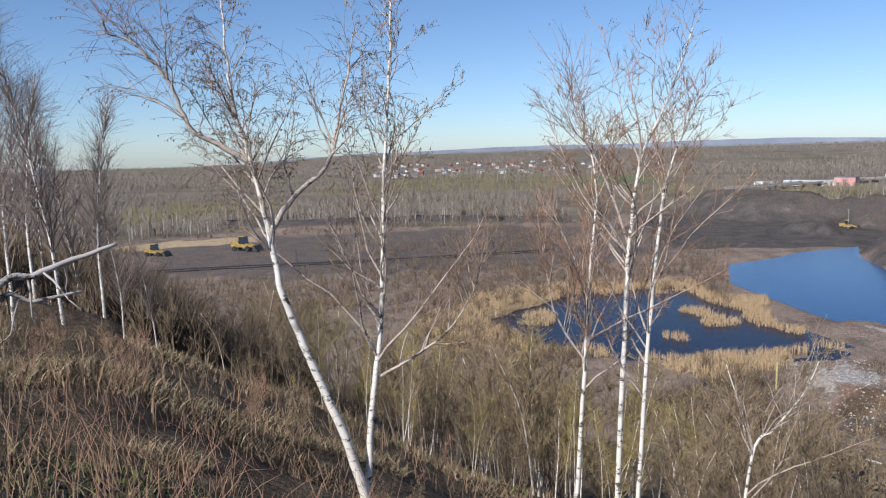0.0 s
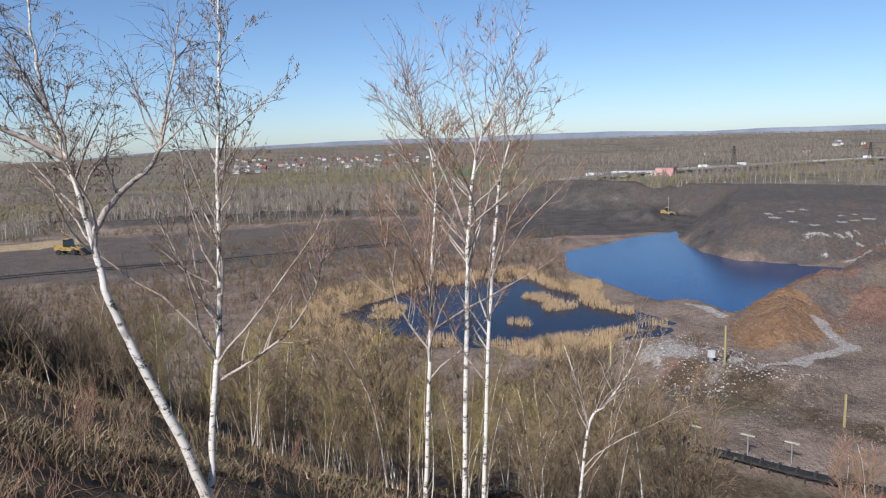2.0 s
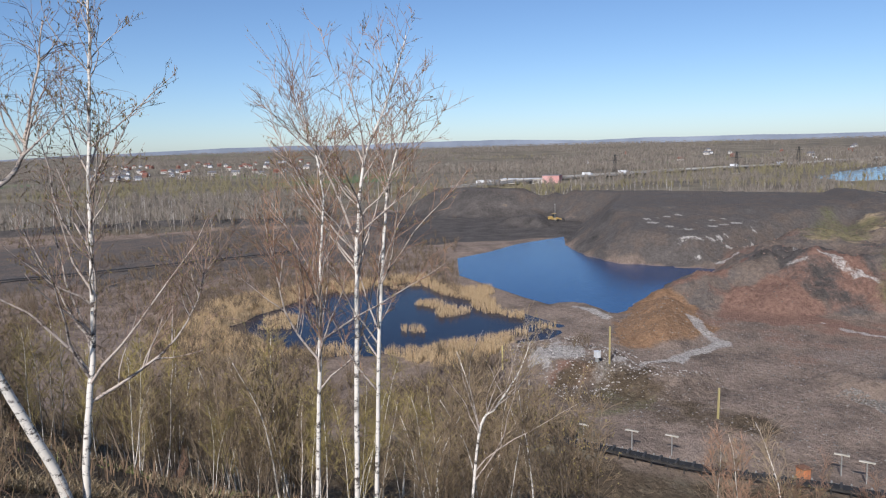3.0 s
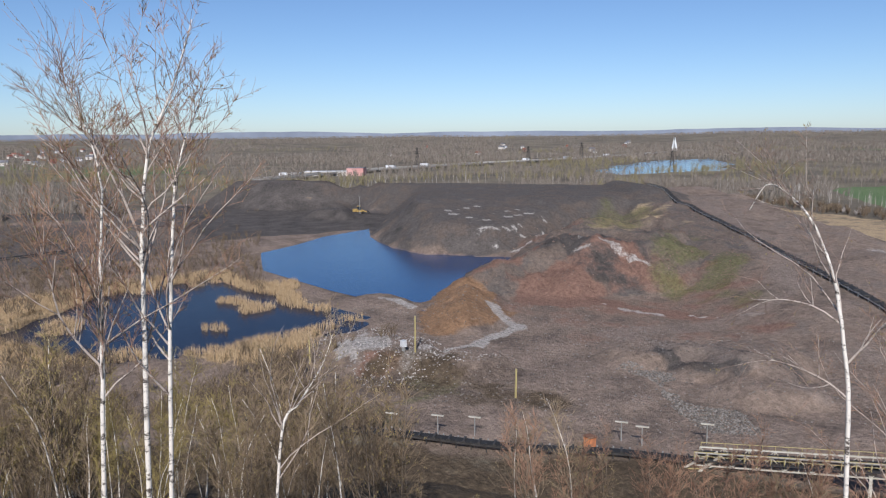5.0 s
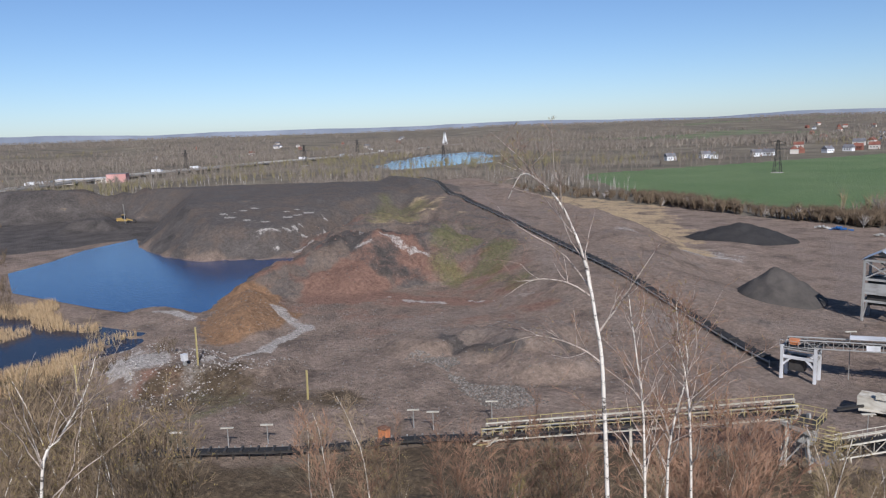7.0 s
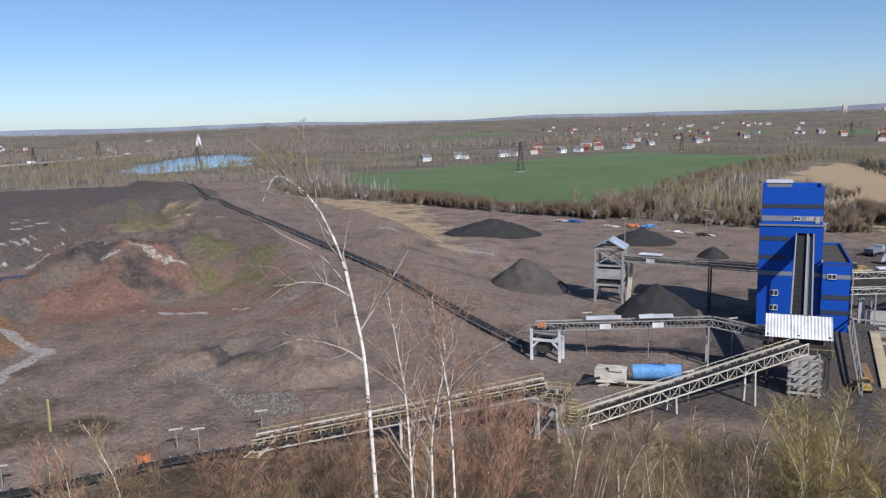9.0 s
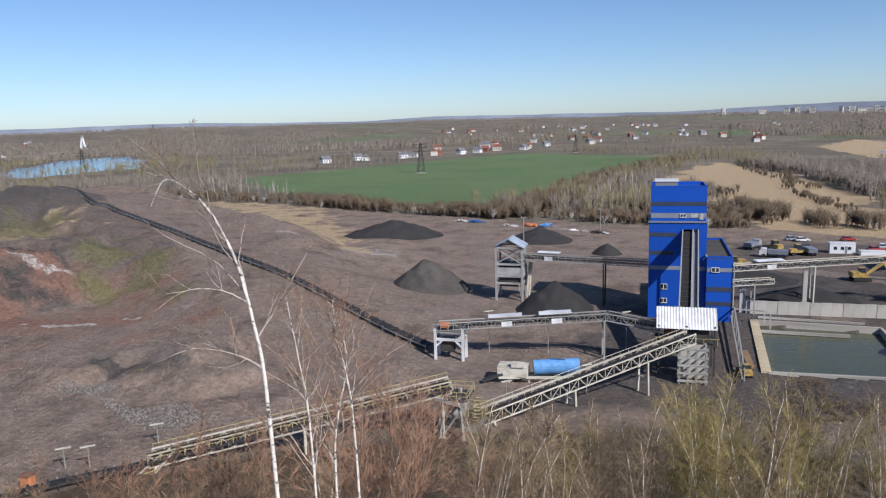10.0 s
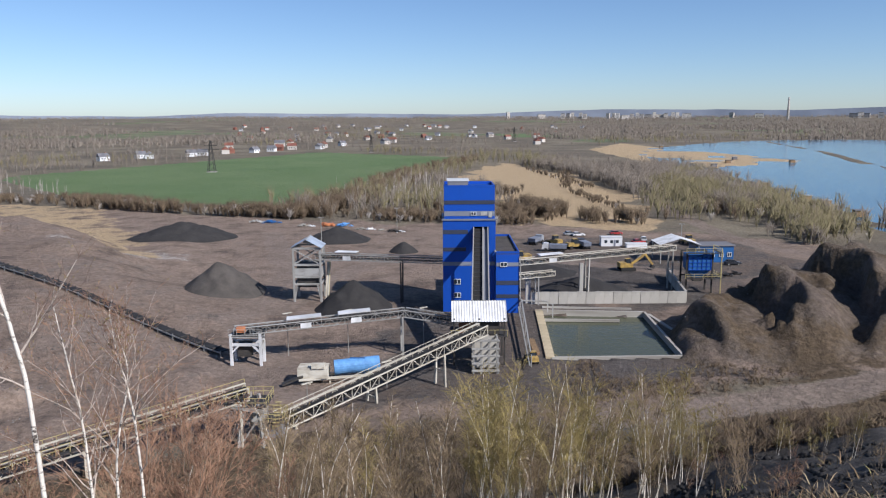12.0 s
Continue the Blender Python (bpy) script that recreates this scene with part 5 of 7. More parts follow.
def screen_house():
    t = thing("screen_house", (-29.4, 163, 0), "open grey steel screen house with blue-grey gable roof", "steel building")
    X, Y = (-32.4, -26.5), (160.6, 165.8)
    for x in X:
        for y in Y:
            bar("leg", t, (x, y, -0.1), (x, y, 12.0), 0.45, 0.45, STEEL)
    for z in (4.0, 5.6, 8.3, 12.0):
        for y in Y:
            bar("beam", t, (X[0], y, z), (X[1], y, z), 0.3, 0.4, STEEL)
        for x in X:
            bar("beam", t, (x, Y[0], z), (x, Y[1], z), 0.3, 0.4, STEEL)
    for z0, z1 in ((8.4, 11.9),):
        for y in Y:
            bar("brace", t, (X[0], y, z0), (X[1], y, z1), 0.2, 0.2, STEEL)
            bar("brace", t, (X[1], y, z0), (X[0], y, z1), 0.2, 0.2, STEEL)
        bar("brace", t, (X[1], Y[0], z0), (X[1], Y[1], z1), 0.2, 0.2, STEEL)
        bar("brace", t, (X[1], Y[1], z0), (X[1], Y[0], z1), 0.2, 0.2, STEEL)
    slab("side_sheet", t, X[0], X[1], Y[0] - 0.12, Y[0] - 0.02, 5.7, 7.6, STEEL, "grey sheet cladding")
    slab("side_sheet", t, X[1] + 0.02, X[1] + 0.12, Y[0], Y[1], 5.7, 7.6, STEEL)
    slab("bin", t, X[0] + 0.6, X[1] - 0.6, Y[0] + 0.5, Y[1] - 0.5, 3.2, 8.2, DARKSTEEL, "dark screen bin")
    for x in X:
        bar("knee", t, (x, Y[0], 0.2), (x + (0.7 if x < -30 else -0.7), Y[0], 3.8), 0.3, 0.3, STEEL)
    mx = (X[0] + X[1]) / 2
    for s, x in ((-1, X[0] - 0.5), (1, X[1] + 0.5)):
        corrugated("roof_sheet", t, (mx, Y[0] - 0.6, 14.0), (mx, Y[1] + 0.6, 14.0), (x, Y[0] - 0.6, 12.1), ROOFBLUE, 0.5, 0.05, "blue-grey roof sheet")
    bar("ridge", t, (mx, Y[0] - 0.6, 14.08), (mx, Y[1] + 0.6, 14.08), 0.35, 0.08, STEEL)
    bar("stair", t, (X[1] + 1.2, 161.0, 0.2), (X[1] + 1.2, 165.5, 8.2), 0.8, 0.15, CREAM)
    bar("stair_rail", t, (X[1] + 1.6, 161.0, 1.2), (X[1] + 1.6, 165.5, 9.2), 0.08, 0.08, YELLOW)


screen_house()


def hood():
    t = thing("conveyor_hood", (6.3, 118.5, 0), "white corrugated steel hood over the transfer point", "shelter")
    for x0, x1 in ((1.8, 5.3), (5.35, 10.8)):
        corrugated("roof_sheet", t, (x0, 120.0, 10.2), (x1, 120.0, 10.2), (x0, 116.8, 7.5), WHITE, 0.42, 0.09, "white corrugated sheet")
        corrugated("roof_sheet", t, (x0, 120.0, 10.2), (x1, 120.0, 10.2), (x0, 122.6, 8.2), WHITE, 0.42, 0.09)
    for x in (2.2, 6.3, 10.4):
        for y in (117.2, 122.2):
            bar("post", t, (x, y, ground_z(x, y) - 0.1), (x, y, 7.9), 0.26, 0.26, DARKSTEEL)
        bar("rafter", t, (x, 116.9, 7.4), (x, 120.0, 10.0), 0.16, 0.2, DARKSTEEL)
    slab("deck", t, 1.6, 11.0, 116.6, 122.4, 4.9, 5.05, DARKSTEEL)
    slab("chute", t, 6.6, 9.6, 117.6, 121.0, 5.1, 8.0, DARKSTEEL, "dark transfer chute")
    slab("crusher", t, 3.0, 5.6, 118.2, 121.0, 5.1, 6.9, RUST)
    for k, x in enumerate((1.8, 4.2, 8.8, 10.8)):
        bar("rail_post", t, (x, 116.6, 5.0), (x, 116.6, 6.1), 0.07, 0.07, YELLOW)
    bar("rail", t, (1.6, 116.6, 6.1), (11.0, 116.6, 6.1), 0.06, 0.06, YELLOW)
    f = thing("support_wall", (7.2, 113.4, 0), "grey gridded concrete and steel support wall", "steel frame")
    for x in (5.2, 6.4, 7.6, 9.0):
        bar("post", f, (x, 113.1, -0.2), (x, 113.1, 5.6), 0.30, 0.34, STEEL)
        bar("post", f, (x, 116.0, -0.2), (x, 116.0, 5.6), 0.30, 0.34, STEEL)
    for z in (0.5, 1.7, 2.9, 4.1, 5.4):
        bar("beam", f, (4.9, 113.0, z), (9.3, 113.0, z), 0.4, 0.28, STEEL)
        for x in (5.2, 9.0):
            bar("beam", f, (x, 113.0, z), (x, 116.0, z), 0.2, 0.24, STEEL)
    slab("back_sheet", f, 5.0, 9.2, 115.8, 115.9, 0, 5.4, CONCRETE)


hood()


def heap(name, x, y, r, h, material, label, seed, stretch=1.0, turn=0.0):
    ang, rad = 48, 16
    verts, faces = [(0, 0, h)], []
    for i in range(1, rad + 1):
        for k in range(ang):
            a = 2 * math.pi * k / ang
            f = i / rad
            w = 1 + 0.16 * noise.noise(Vector((math.cos(a) * 1.4, math.sin(a) * 1.4, seed * 3.3))) * f
            px, py = math.cos(a) * r * f * w * stretch, math.sin(a) * r * f * w
            pz = h * (1 - f ** 1.12) + 0.10 * h * noise.noise(Vector((px * 0.5, py * 0.5, seed * 5.1))) * min(1, 3 * (1 - f)) - 0.25 * f ** 6
            verts.append((px, py, pz))
    for k in range(ang):
        faces.append((0, 1 + k, 1 + (k + 1) % ang))
    for i in range(rad - 1):
        for k in range(ang):
            a, b = 1 + i * ang + k, 1 + i * ang + (k + 1) % ang
            faces.append((a, a + ang, b + ang, b))
    me = bpy.data.meshes.new(name)
    me.from_pydata(verts, [], faces)
    me.polygons.foreach_set("use_smooth", np.ones(len(me.polygons), bool))
    me.materials.append(material)
    ob = new(name, me)
    ob.matrix_basis = Matrix.Translation((x, y, ground_z(x, y) - 0.05)) @ Matrix.Rotation(turn, 4, "Z")
    return tagged(ob, label, "mound", "mounds in the yard")


heap("coal_mound", -18.6, 154.5, 9.0, 6.3, COAL, "black conical heap of fine coal in the yard", 1)
heap("gravel_mound", -51.0, 168.5, 10.5, 7.2, GREYHEAP, "grey-brown conical gravel heap in the yard", 2)
heap("coal_mound", -88.0, 250, 13.0, 5.8, COAL, "low wide dark coal heap at the yard's edge", 3, 1.5, 0.4)
heap("coal_mound", -34.5, 245, 9.5, 4.6, COAL, "small dark coal heap beside the hedge", 4, 1.3)
heap("coal_mound", -11.5, 223, 5.0, 3.1, COAL, "small dark coal heap in the yard", 5)
heap("coal_mound", 33.0, 170, 8.0, 3.4, COAL, "dark coal heap inside the concrete bay", 6, 1.5)
heap("coal_mound", 22.0, 190, 9.0, 3.2, COAL, "low coal heap behind the annex", 7, 1.6)


def bay_walls():
    t = thing("retaining_wall", (38, 158, 0), "pale concrete block wall round the coal bay", "wall")
    n = 17
    for i in range(n):
        x0 = 19.6 + (53.2 - 19.6) * i / n
        x1 = 19.6 + (53.2 - 19.6) * (i + 1) / n
        slab("wall_panel", t, x0 + 0.015, x1 - 0.015, 157.4 + 0.03 * (i % 3), 157.9 + 0.03 * (i % 3), -0.1, 2.6 + 0.05 * (i % 2), CONCRETE)
    for i in range(12):
        y0 = 158.4 + 26 * i / 12
        bar("wall_panel", t, (53.4 + 3.7 * i / 12, y0, 1.2), (53.4 + 3.7 * (i + 1) / 12, y0 + 2.13, 1.2), 0.5, 2.6, CONCRETE)
    slab("pillar", t, 18.4, 19.4, 158.0, 159.0, -0.1, 6.0, CONCRETE)
    slab("pillar", t, 30.8, 31.6, 161.8, 162.6, -0.1, 8.0, CONCRETE)


bay_walls()


def settling_tank():
    t = thing("settling_tank", (30, 136, 0), "rectangular concrete settling tank with worn pale rims", "tank")
    A, B, C, D = (18.7, 120.3), (41.0, 120.8), (42.0, 149.5), (20.7, 151.5)
    for p, q, w in ((A, B, 0.55), (B, C, 0.5), (C, D, 0.5)):
        bar("tank_wall", t, (*p, -0.75), (*q, -0.75), w, 2.1, CONCRETE)
    n = 14
    for i in range(n):
        p = Vector((*A, -0.75)).lerp(Vector((*D, -0.75)), i / n)
        q = Vector((*A, -0.75)).lerp(Vector((*D, -0.75)), (i + 0.985) / n)
        bar("rim_slab", t, p + Vector((-0.3, 0, 0)), q + Vector((-0.3, 0, 0)), 1.5, 2.2, TANKRIM, "yellowed worn concrete rim")
    bar("overflow_beam", t, (20.8, 146.5, -0.55), (36, 145.6, -0.55), 0.5, 0.5, CONCRETE)
    bar("outer_kerb", t, (21.5, 154.2, 0.0), (40.0, 152.2, 0.0), 0.4, 0.7, CONCRETE)
    bar("fallen_beam", t, (42.6, 148.5, -0.2), (45.2, 125.0, 0.1), 0.7, 0.6, CONCRETE)
    pipe = thing("pipe_run", (17.5, 140, 0), "grey steel pipe line on posts beside the tank", "pipe")
    for p, q in (((16.6, 150.2, 2.6), (22.0, 149.4, 2.6)), ((22.0, 149.4, 2.6), (22.0, 149.4, 0.2)), ((23.0, 149.0, 2.2), (23.0, 149.0, -0.8)), ((16.6, 149.6, 3.0), (14.8, 118.0, 2.0)), ((16.0, 149.6, 1.4), (14.2, 114.0, 1.0))):
        bar("pipe", pipe, p, q, 0.24, 0.24, STEEL)
    for k in range(6):
        y = 116 + k * 6
        bar("pipe_post", pipe, (14.7 + k * 0.33, y, -0.2), (14.7 + k * 0.33, y, 2.1 + k * 0.14), 0.16, 0.16, STEEL)
    pile = thing("timber_stack", (16.6, 127, 0), "stack of weathered timber boards beside the tank", "timber")
    for k in range(6):
        slab("board", pile, 15.9 + 0.18 * k, 16.05 + 0.18 * k, 122 + 0.3 * (k % 3), 131 - 0.4 * (k % 2), 0.0, 0.35, TIMBER)


settling_tank()


def hopper():
    t = thing("loading_hopper", (58.8, 168, 0), "blue ribbed loading hopper on dark steel legs", "hopper")
    X, Y = (55.9, 61.7), (166.2, 170.4)
    for x in X:
        for y in Y:
            bar("leg", t, (x, y, -0.1), (x, y, 9.4), 0.34, 0.34, DARKSTEEL)
    for z in (3.6, 9.4):
        for y in Y:
            bar("beam", t, (X[0], y, z), (X[1], y, z), 0.25, 0.3, DARKSTEEL)
    b = 0.35
    top, mid, low = 9.0, 5.6, 3.4
    x0, x1, y0, y1 = X[0] + b, X[1] - b, Y[0] - 0.2, Y[1] - b
    verts = [(x0, y0, top), (x1, y0, top), (x1, y1, top), (x0, y1, top), (x0, y0, mid), (x1, y0, mid), (x1, y1, mid), (x0, y1, mid),
             (x0 + 1.7, y0 + 1.2, low), (x1 - 1.7, y0 + 1.2, low), (x1 - 1.7, y1 - 1.2, low), (x0 + 1.7, y1 - 1.2, low)]
    faces = [(i, (i + 1) % 4, 4 + (i + 1) % 4, 4 + i) for i in range(4)] + [(4 + i, 4 + (i + 1) % 4, 8 + (i + 1) % 4, 8 + i) for i in range(4)]
    fan_mesh("bin", verts, faces, BLUE_PAINT, t, "blue sheet steel bin")
    for k in range(5):
        z = mid + (top - mid) * k / 4
        bar("rib", t, (x0, y0 - 0.08, z), (x1, y0 - 0.08, z), 0.14, 0.14, BLUE)
    for k in range(6):
        x = x0 + (x1 - x0) * k / 5
        bar("rib", t, (x, y0 - 0.07, mid), (x, y0 - 0.07, top), 0.12, 0.12, BLUE)
    slab("gate", t, 57.8, 59.8, 167.2, 169.2, 2.7, 3.5, DARKSTEEL)
    for z in (3.7, 9.6):
        for (ax, ay), (bx, by) in (((55.4, 165.2), (63.4, 165.2)), ((63.4, 165.2), (63.4, 170.6))):
            bar("platform", t, (ax, ay, z), (bx, by, z), 0.9, 0.08, DARKSTEEL)
            for k in (0.5, 1.05):
                bar("rail", t, (ax, ay, z + k), (bx, by, z + k), 0.07, 0.07, YELLOW, "yellow hand rail")
            for f in (0, 0.25, 0.5, 0.75, 1):
                px, py = ax + (bx - ax) * f, ay + (by - ay) * f
                bar("rail_post", t, (px, py, z), (px, py, z + 1.05), 0.07, 0.07, YELLOW)
    bar("platform_leg", t, (63.4, 165.2, -0.1), (63.4, 165.2, 10.6), 0.2, 0.2, YELLOW)
    bar("platform_leg", t, (63.4, 170.6, -0.1), (63.4, 170.6, 10.6), 0.2, 0.2, YELLOW)


hopper()


def office():
    t = thing("site_building", (77, 206, 0), "low blue site building with flat roof", "building")
    slab("wall", t, 70.5, 81.0, 203.0, 209.0, -0.1, 4.6, BLUE_PAINT)
    slab("roof", t, 70.2, 81.3, 202.7, 209.3, 4.6, 4.85, GREYROOF)
    for x in (72.0, 74.5, 77.0, 79.2):
        window(t, x, x + 1.2, 203.0, 1.6, 2.8)
    slab("door", t, 70.8, 71.7, 202.94, 203.02, 0, 2.1, DARKSTEEL)
    s = thing("open_shelter", (66, 206, 0), "open shelter with white gable roof on posts", "shelter")
    for x in (60.5, 71.0):
        for y in (202.0, 210.0):
            bar("post", s, (x, y, -0.1), (x, y, 5.2), 0.25, 0.25, STEEL)
    for x in (60.0, 71.5):
        corrugated("roof_sheet", s, (65.8, 201.5, 7.0), (65.8, 210.5, 7.0), (x, 201.5, 5.2), WHITE, 0.6, 0.06, "white roof sheet")
    for x0, x1, y0, y1, z1, m, lb in ((50.0, 56.6, 229.8, 232.4, 2.9, CARWHITE, "white site cabin with dark windows"), (57.2, 63.5, 226.5, 228.9, 1.3, WHITE, "long white container on the yard")):
        c = thing("site_cabin", ((x0 + x1) / 2, (y0 + y1) / 2, 0), lb, "container")
        slab("body", c, x0, x1, y0, y1, 0, z1, m)
        slab("roof", c, x0 - 0.1, x1 + 0.1, y0 - 0.1, y1 + 0.1, z1, z1 + 0.12, WHITE)
        if z1 > 2:
            for x in (x0 + 1.0, x0 + 2.8, x0 + 4.6):
                slab("window", c, x, x + 0.9, y0 - 0.04, y0 + 0.02, 1.1, 2.0, DARKGLASS)
            slab("door", c, x0 + 3.9, x0 + 4.5, y0 - 0.05, y0 + 0.02, 0.1, 2.1, GREYBAND)


office()


def drum_plant():
    t = thing("mobile_screen", (-17, 110, 0), "blue rotary drum screen on a cream trailer frame", "machine")
    bm = bmesh.new()
    bmesh.ops.create_cone(bm, cap_ends=True, segments=20, radius1=1.15, radius2=1.15, depth=7.0)
    me = bpy.data.meshes.new("drum")
    bm.to_mesh(me)
    bm.free()
    me.materials.append(LIGHT_BLUE)
    ob = new("drum", me)
    ob["label"] = "light blue drum"
    place(ob, t, Matrix.Translation((-13.0, 110.9, 2.3)) @ Matrix.Rotation(radians(12), 4, "Z") @ Matrix.Rotation(radians(88), 4, "Y"))
    for s in (-1, 1):
        bar("frame", t, (-21.5, 109.0 + s, 0.9), (-9.4, 111.6 + s, 0.9), 0.25, 0.35, CREAM)
    for x in (-20, -17, -12.5, -10):
        y = 109.3 + (x + 21.5) * 0.215
        for s in (-1, 1):
            bar("leg", t, (x, y + s, -0.1), (x, y + s, 0.9), 0.25, 0.25, CREAM)
    slab("hopper", t, -21.8, -17.2, 108.4, 111.0, 1.0, 2.6, CREAM, "cream feed hopper")
    slab("engine_box", t, -19.6, -17.6, 108.2, 109.2, 2.6, 3.3, CREAM)
    bar("belt_arm", t, (-21.0, 108.6, 1.4), (-24.0, 107.6, 0.4), 0.9, 0.3, DARKSTEEL)
    bar("ring", t, (-12.9, 110.9, 1.1), (-12.85, 110.9, 3.5), 0.4, 2.4, BLUE_PAINT)


drum_plant()


def lamp_post(x, y, h):
    t = thing("lamp_post", (x, y, ground_z(x, y)), "short grey lamp post with flat pale head", "lamp", "lamp posts along the conveyor")
    z = t.location.z
    bar("pole", t, (x, y, z - 0.1), (x, y, z + h), 0.10, 0.10, STEEL)
    bar("lamp_head", t, (x - 0.65, y - 0.5, z + h), (x + 0.65, y + 0.5, z + h), 0.34, 0.12, CREAM)
    return t


for x, y in ((-84.2, 44.0), (-80.6, 49.0), (-77.9, 53.1), (-66.0, 68.0), (-62.9, 68.5), (-59.2, 76.3), (-44.0, 79.0), (-31.0, 88.0), (-18.0, 96.0), (-8.0, 106.0), (-26.0, 122.4), (-16.0, 124.2), (-3.0, 125.6)):
    lamp_post(x, y, 2.6 if y < 90 else 7.6 if y > 120 else 4.5)
for x, y, h in ((-110.5, 62.6, 6.6), (-86.8, 66.7, 4.6), (-121.0, 47.0, 4.5)):
    t = thing("marker_pole", (x, y, ground_z(x, y)), "tall yellow marker pole standing in rubble", "pole", "yellow marker poles")
    bar("pole", t, (x, y, t.location.z - 0.2), (x + 0.1, y, t.location.z + h), 0.22, 0.22, YELLOW)
t = thing("white_tank", (-111.5, 60.8, ground_z(-111.5, 60.8)), "small white tank on a stand by the marker pole", "tank")
slab("body", t, -112.0, -111.0, 60.4, 61.2, t.location.z + 0.8, t.location.z + 1.9, CARWHITE)
slab("stand", t, -111.8, -111.2, 60.6, 61.0, t.location.z - 0.1, t.location.z + 0.8, STEEL)
t = thing("control_box", (-66.5, 63.0, ground_z(-66.5, 63)), "faded orange control cabinet beside the conveyor", "cabinet")
slab("body", t, -67.1, -65.9, 62.5, 63.5, t.location.z, t.location.z + 1.6, ORANGE)
slab("roof", t, -67.2, -65.8, 62.4, 63.6, t.location.z + 1.6, t.location.z + 1.72, RUST)


# ---- vehicles and clutter ----
def wheel_mesh(r, w):
    bm = bmesh.new()
    bmesh.ops.create_cone(bm, cap_ends=True, segments=14, radius1=r, radius2=r, depth=w, matrix=Matrix.Rotation(radians(90), 4, "X"))
    me = bpy.data.meshes.new("wheel")
    bm.to_mesh(me)
    bm.free()
    me.materials.append(RUBBER)
    return me


WHEEL, BIGWHEEL = wheel_mesh(0.33, 0.22), wheel_mesh(0.55, 0.35)


def put_wheel(t, me, x, y, z):
    ob = new("wheel", me)
    ob.parent = t
    ob.location = (x, y, z)
    hub = new("rim", unit_box(STEEL))
    hub.parent = ob
    hub.matrix_basis = Matrix.Diagonal((0.26, 0.26, 0.26, 1))


def prism(name, t, profile, y0, y1, material, label=""):
    """A body with the side profile given as (x, z) points, from y0 to y1."""
    n = len(profile)
    verts = [(x, y0, z) for x, z in profile] + [(x, y1, z) for x, z in profile]
    faces = [tuple(range(n)), tuple(range(2 * n - 1, n - 1, -1))] + [(i, (i + 1) % n, n + (i + 1) % n, n + i) for i in range(n)]
    return fan_mesh(name, verts, faces, material, t, label)


def settle(t, x, y, turn, s=1.0):
    t.matrix_basis = Matrix.Translation((x, y, ground_z(x, y))) @ Matrix.Rotation(radians(turn), 4, "Z") @ Matrix.Diagonal((s, s, s, 1))
    return t


def car(x, y, turn, paint, label):
    t = thing("car", (0, 0, 0), label, "car", "parked cars")
    prism("body", t, [(-2.1, 0.35), (-2.15, 0.8), (-1.9, 0.95), (0.9, 0.95), (2.0, 0.8), (2.15, 0.5), (2.1, 0.3)], -0.85, 0.85, paint)
    prism("cabin", t, [(-1.8, 0.95), (-1.4, 1.42), (0.1, 1.45), (0.95, 0.95)], -0.74, 0.74, DARKGLASS, "dark car windows")
    prism("roof", t, [(-1.42, 1.40), (-1.3, 1.48), (0.0, 1.50), (0.12, 1.44)], -0.72, 0.72, paint)
    for wx in (-1.35, 1.3):
        for wy in (-0.8, 0.8):
            put_wheel(t, WHEEL, wx, wy, 0.33)
    for wy in (-0.6, 0.6):
        slab("headlight", t, 2.08, 2.17, wy - 0.15, wy + 0.15, 0.6, 0.74, WHITE)
    return settle(t, x, y, turn)


for x, y, a, p, l in ((44, 252, 10, CARGREY, "silver car parked at the yard's edge"), (46.5, 250, 12, CARWHITE, "white car parked at the yard's edge"), (60, 253, 5, CARRED, "red car parked by the cabin"), (66, 240, 80, CARWHITE, "white car parked near the shelter"), (79.5, 199.5, 0, CARDARK, "dark car beside the blue building"), (68, 232, 20, CARDARK, "dark car behind the conveyor"), (63, 235, 15, CARRED, "small red car in the yard")):
    car(x, y, a, p, l)


def lorry(x, y, turn, paint, label, s=1.0):
    t = thing("lorry", (0, 0, 0), label, "lorry", "lorries in the yard")
    prism("cab", t, [(1.6, 0.7), (1.6, 2.5), (3.0, 2.6), (3.5, 1.8), (3.6, 0.7)], -1.1, 1.1, paint)
    slab("windscreen", t, 3.1, 3.45, -0.95, 0.95, 1.75, 2.4, DARKGLASS)
    prism("tipper", t, [(-3.8, 1.0), (-4.0, 2.2), (1.4, 2.2), (1.3, 1.0)], -1.2, 1.2, GREYBAND, "grey tipper body")
    slab("chassis", t, -3.8, 3.4, -0.5, 0.5, 0.55, 1.0, RUBBER)
    for wx in (-2.9, -1.7, 2.4):
        for wy in (-0.95, 0.95):
            put_wheel(t, BIGWHEEL, wx, wy, 0.55)
    return settle(t, x, y, turn, s)


lorry(30.5, 236, 60, CARGREY, "grey tipper lorry on the dark yard")
lorry(44, 228, 100, CARDARK, "dark lorry beside the site cabin")
lorry(34, 222, 170, CARWHITE, "white tipper lorry behind the conveyor")


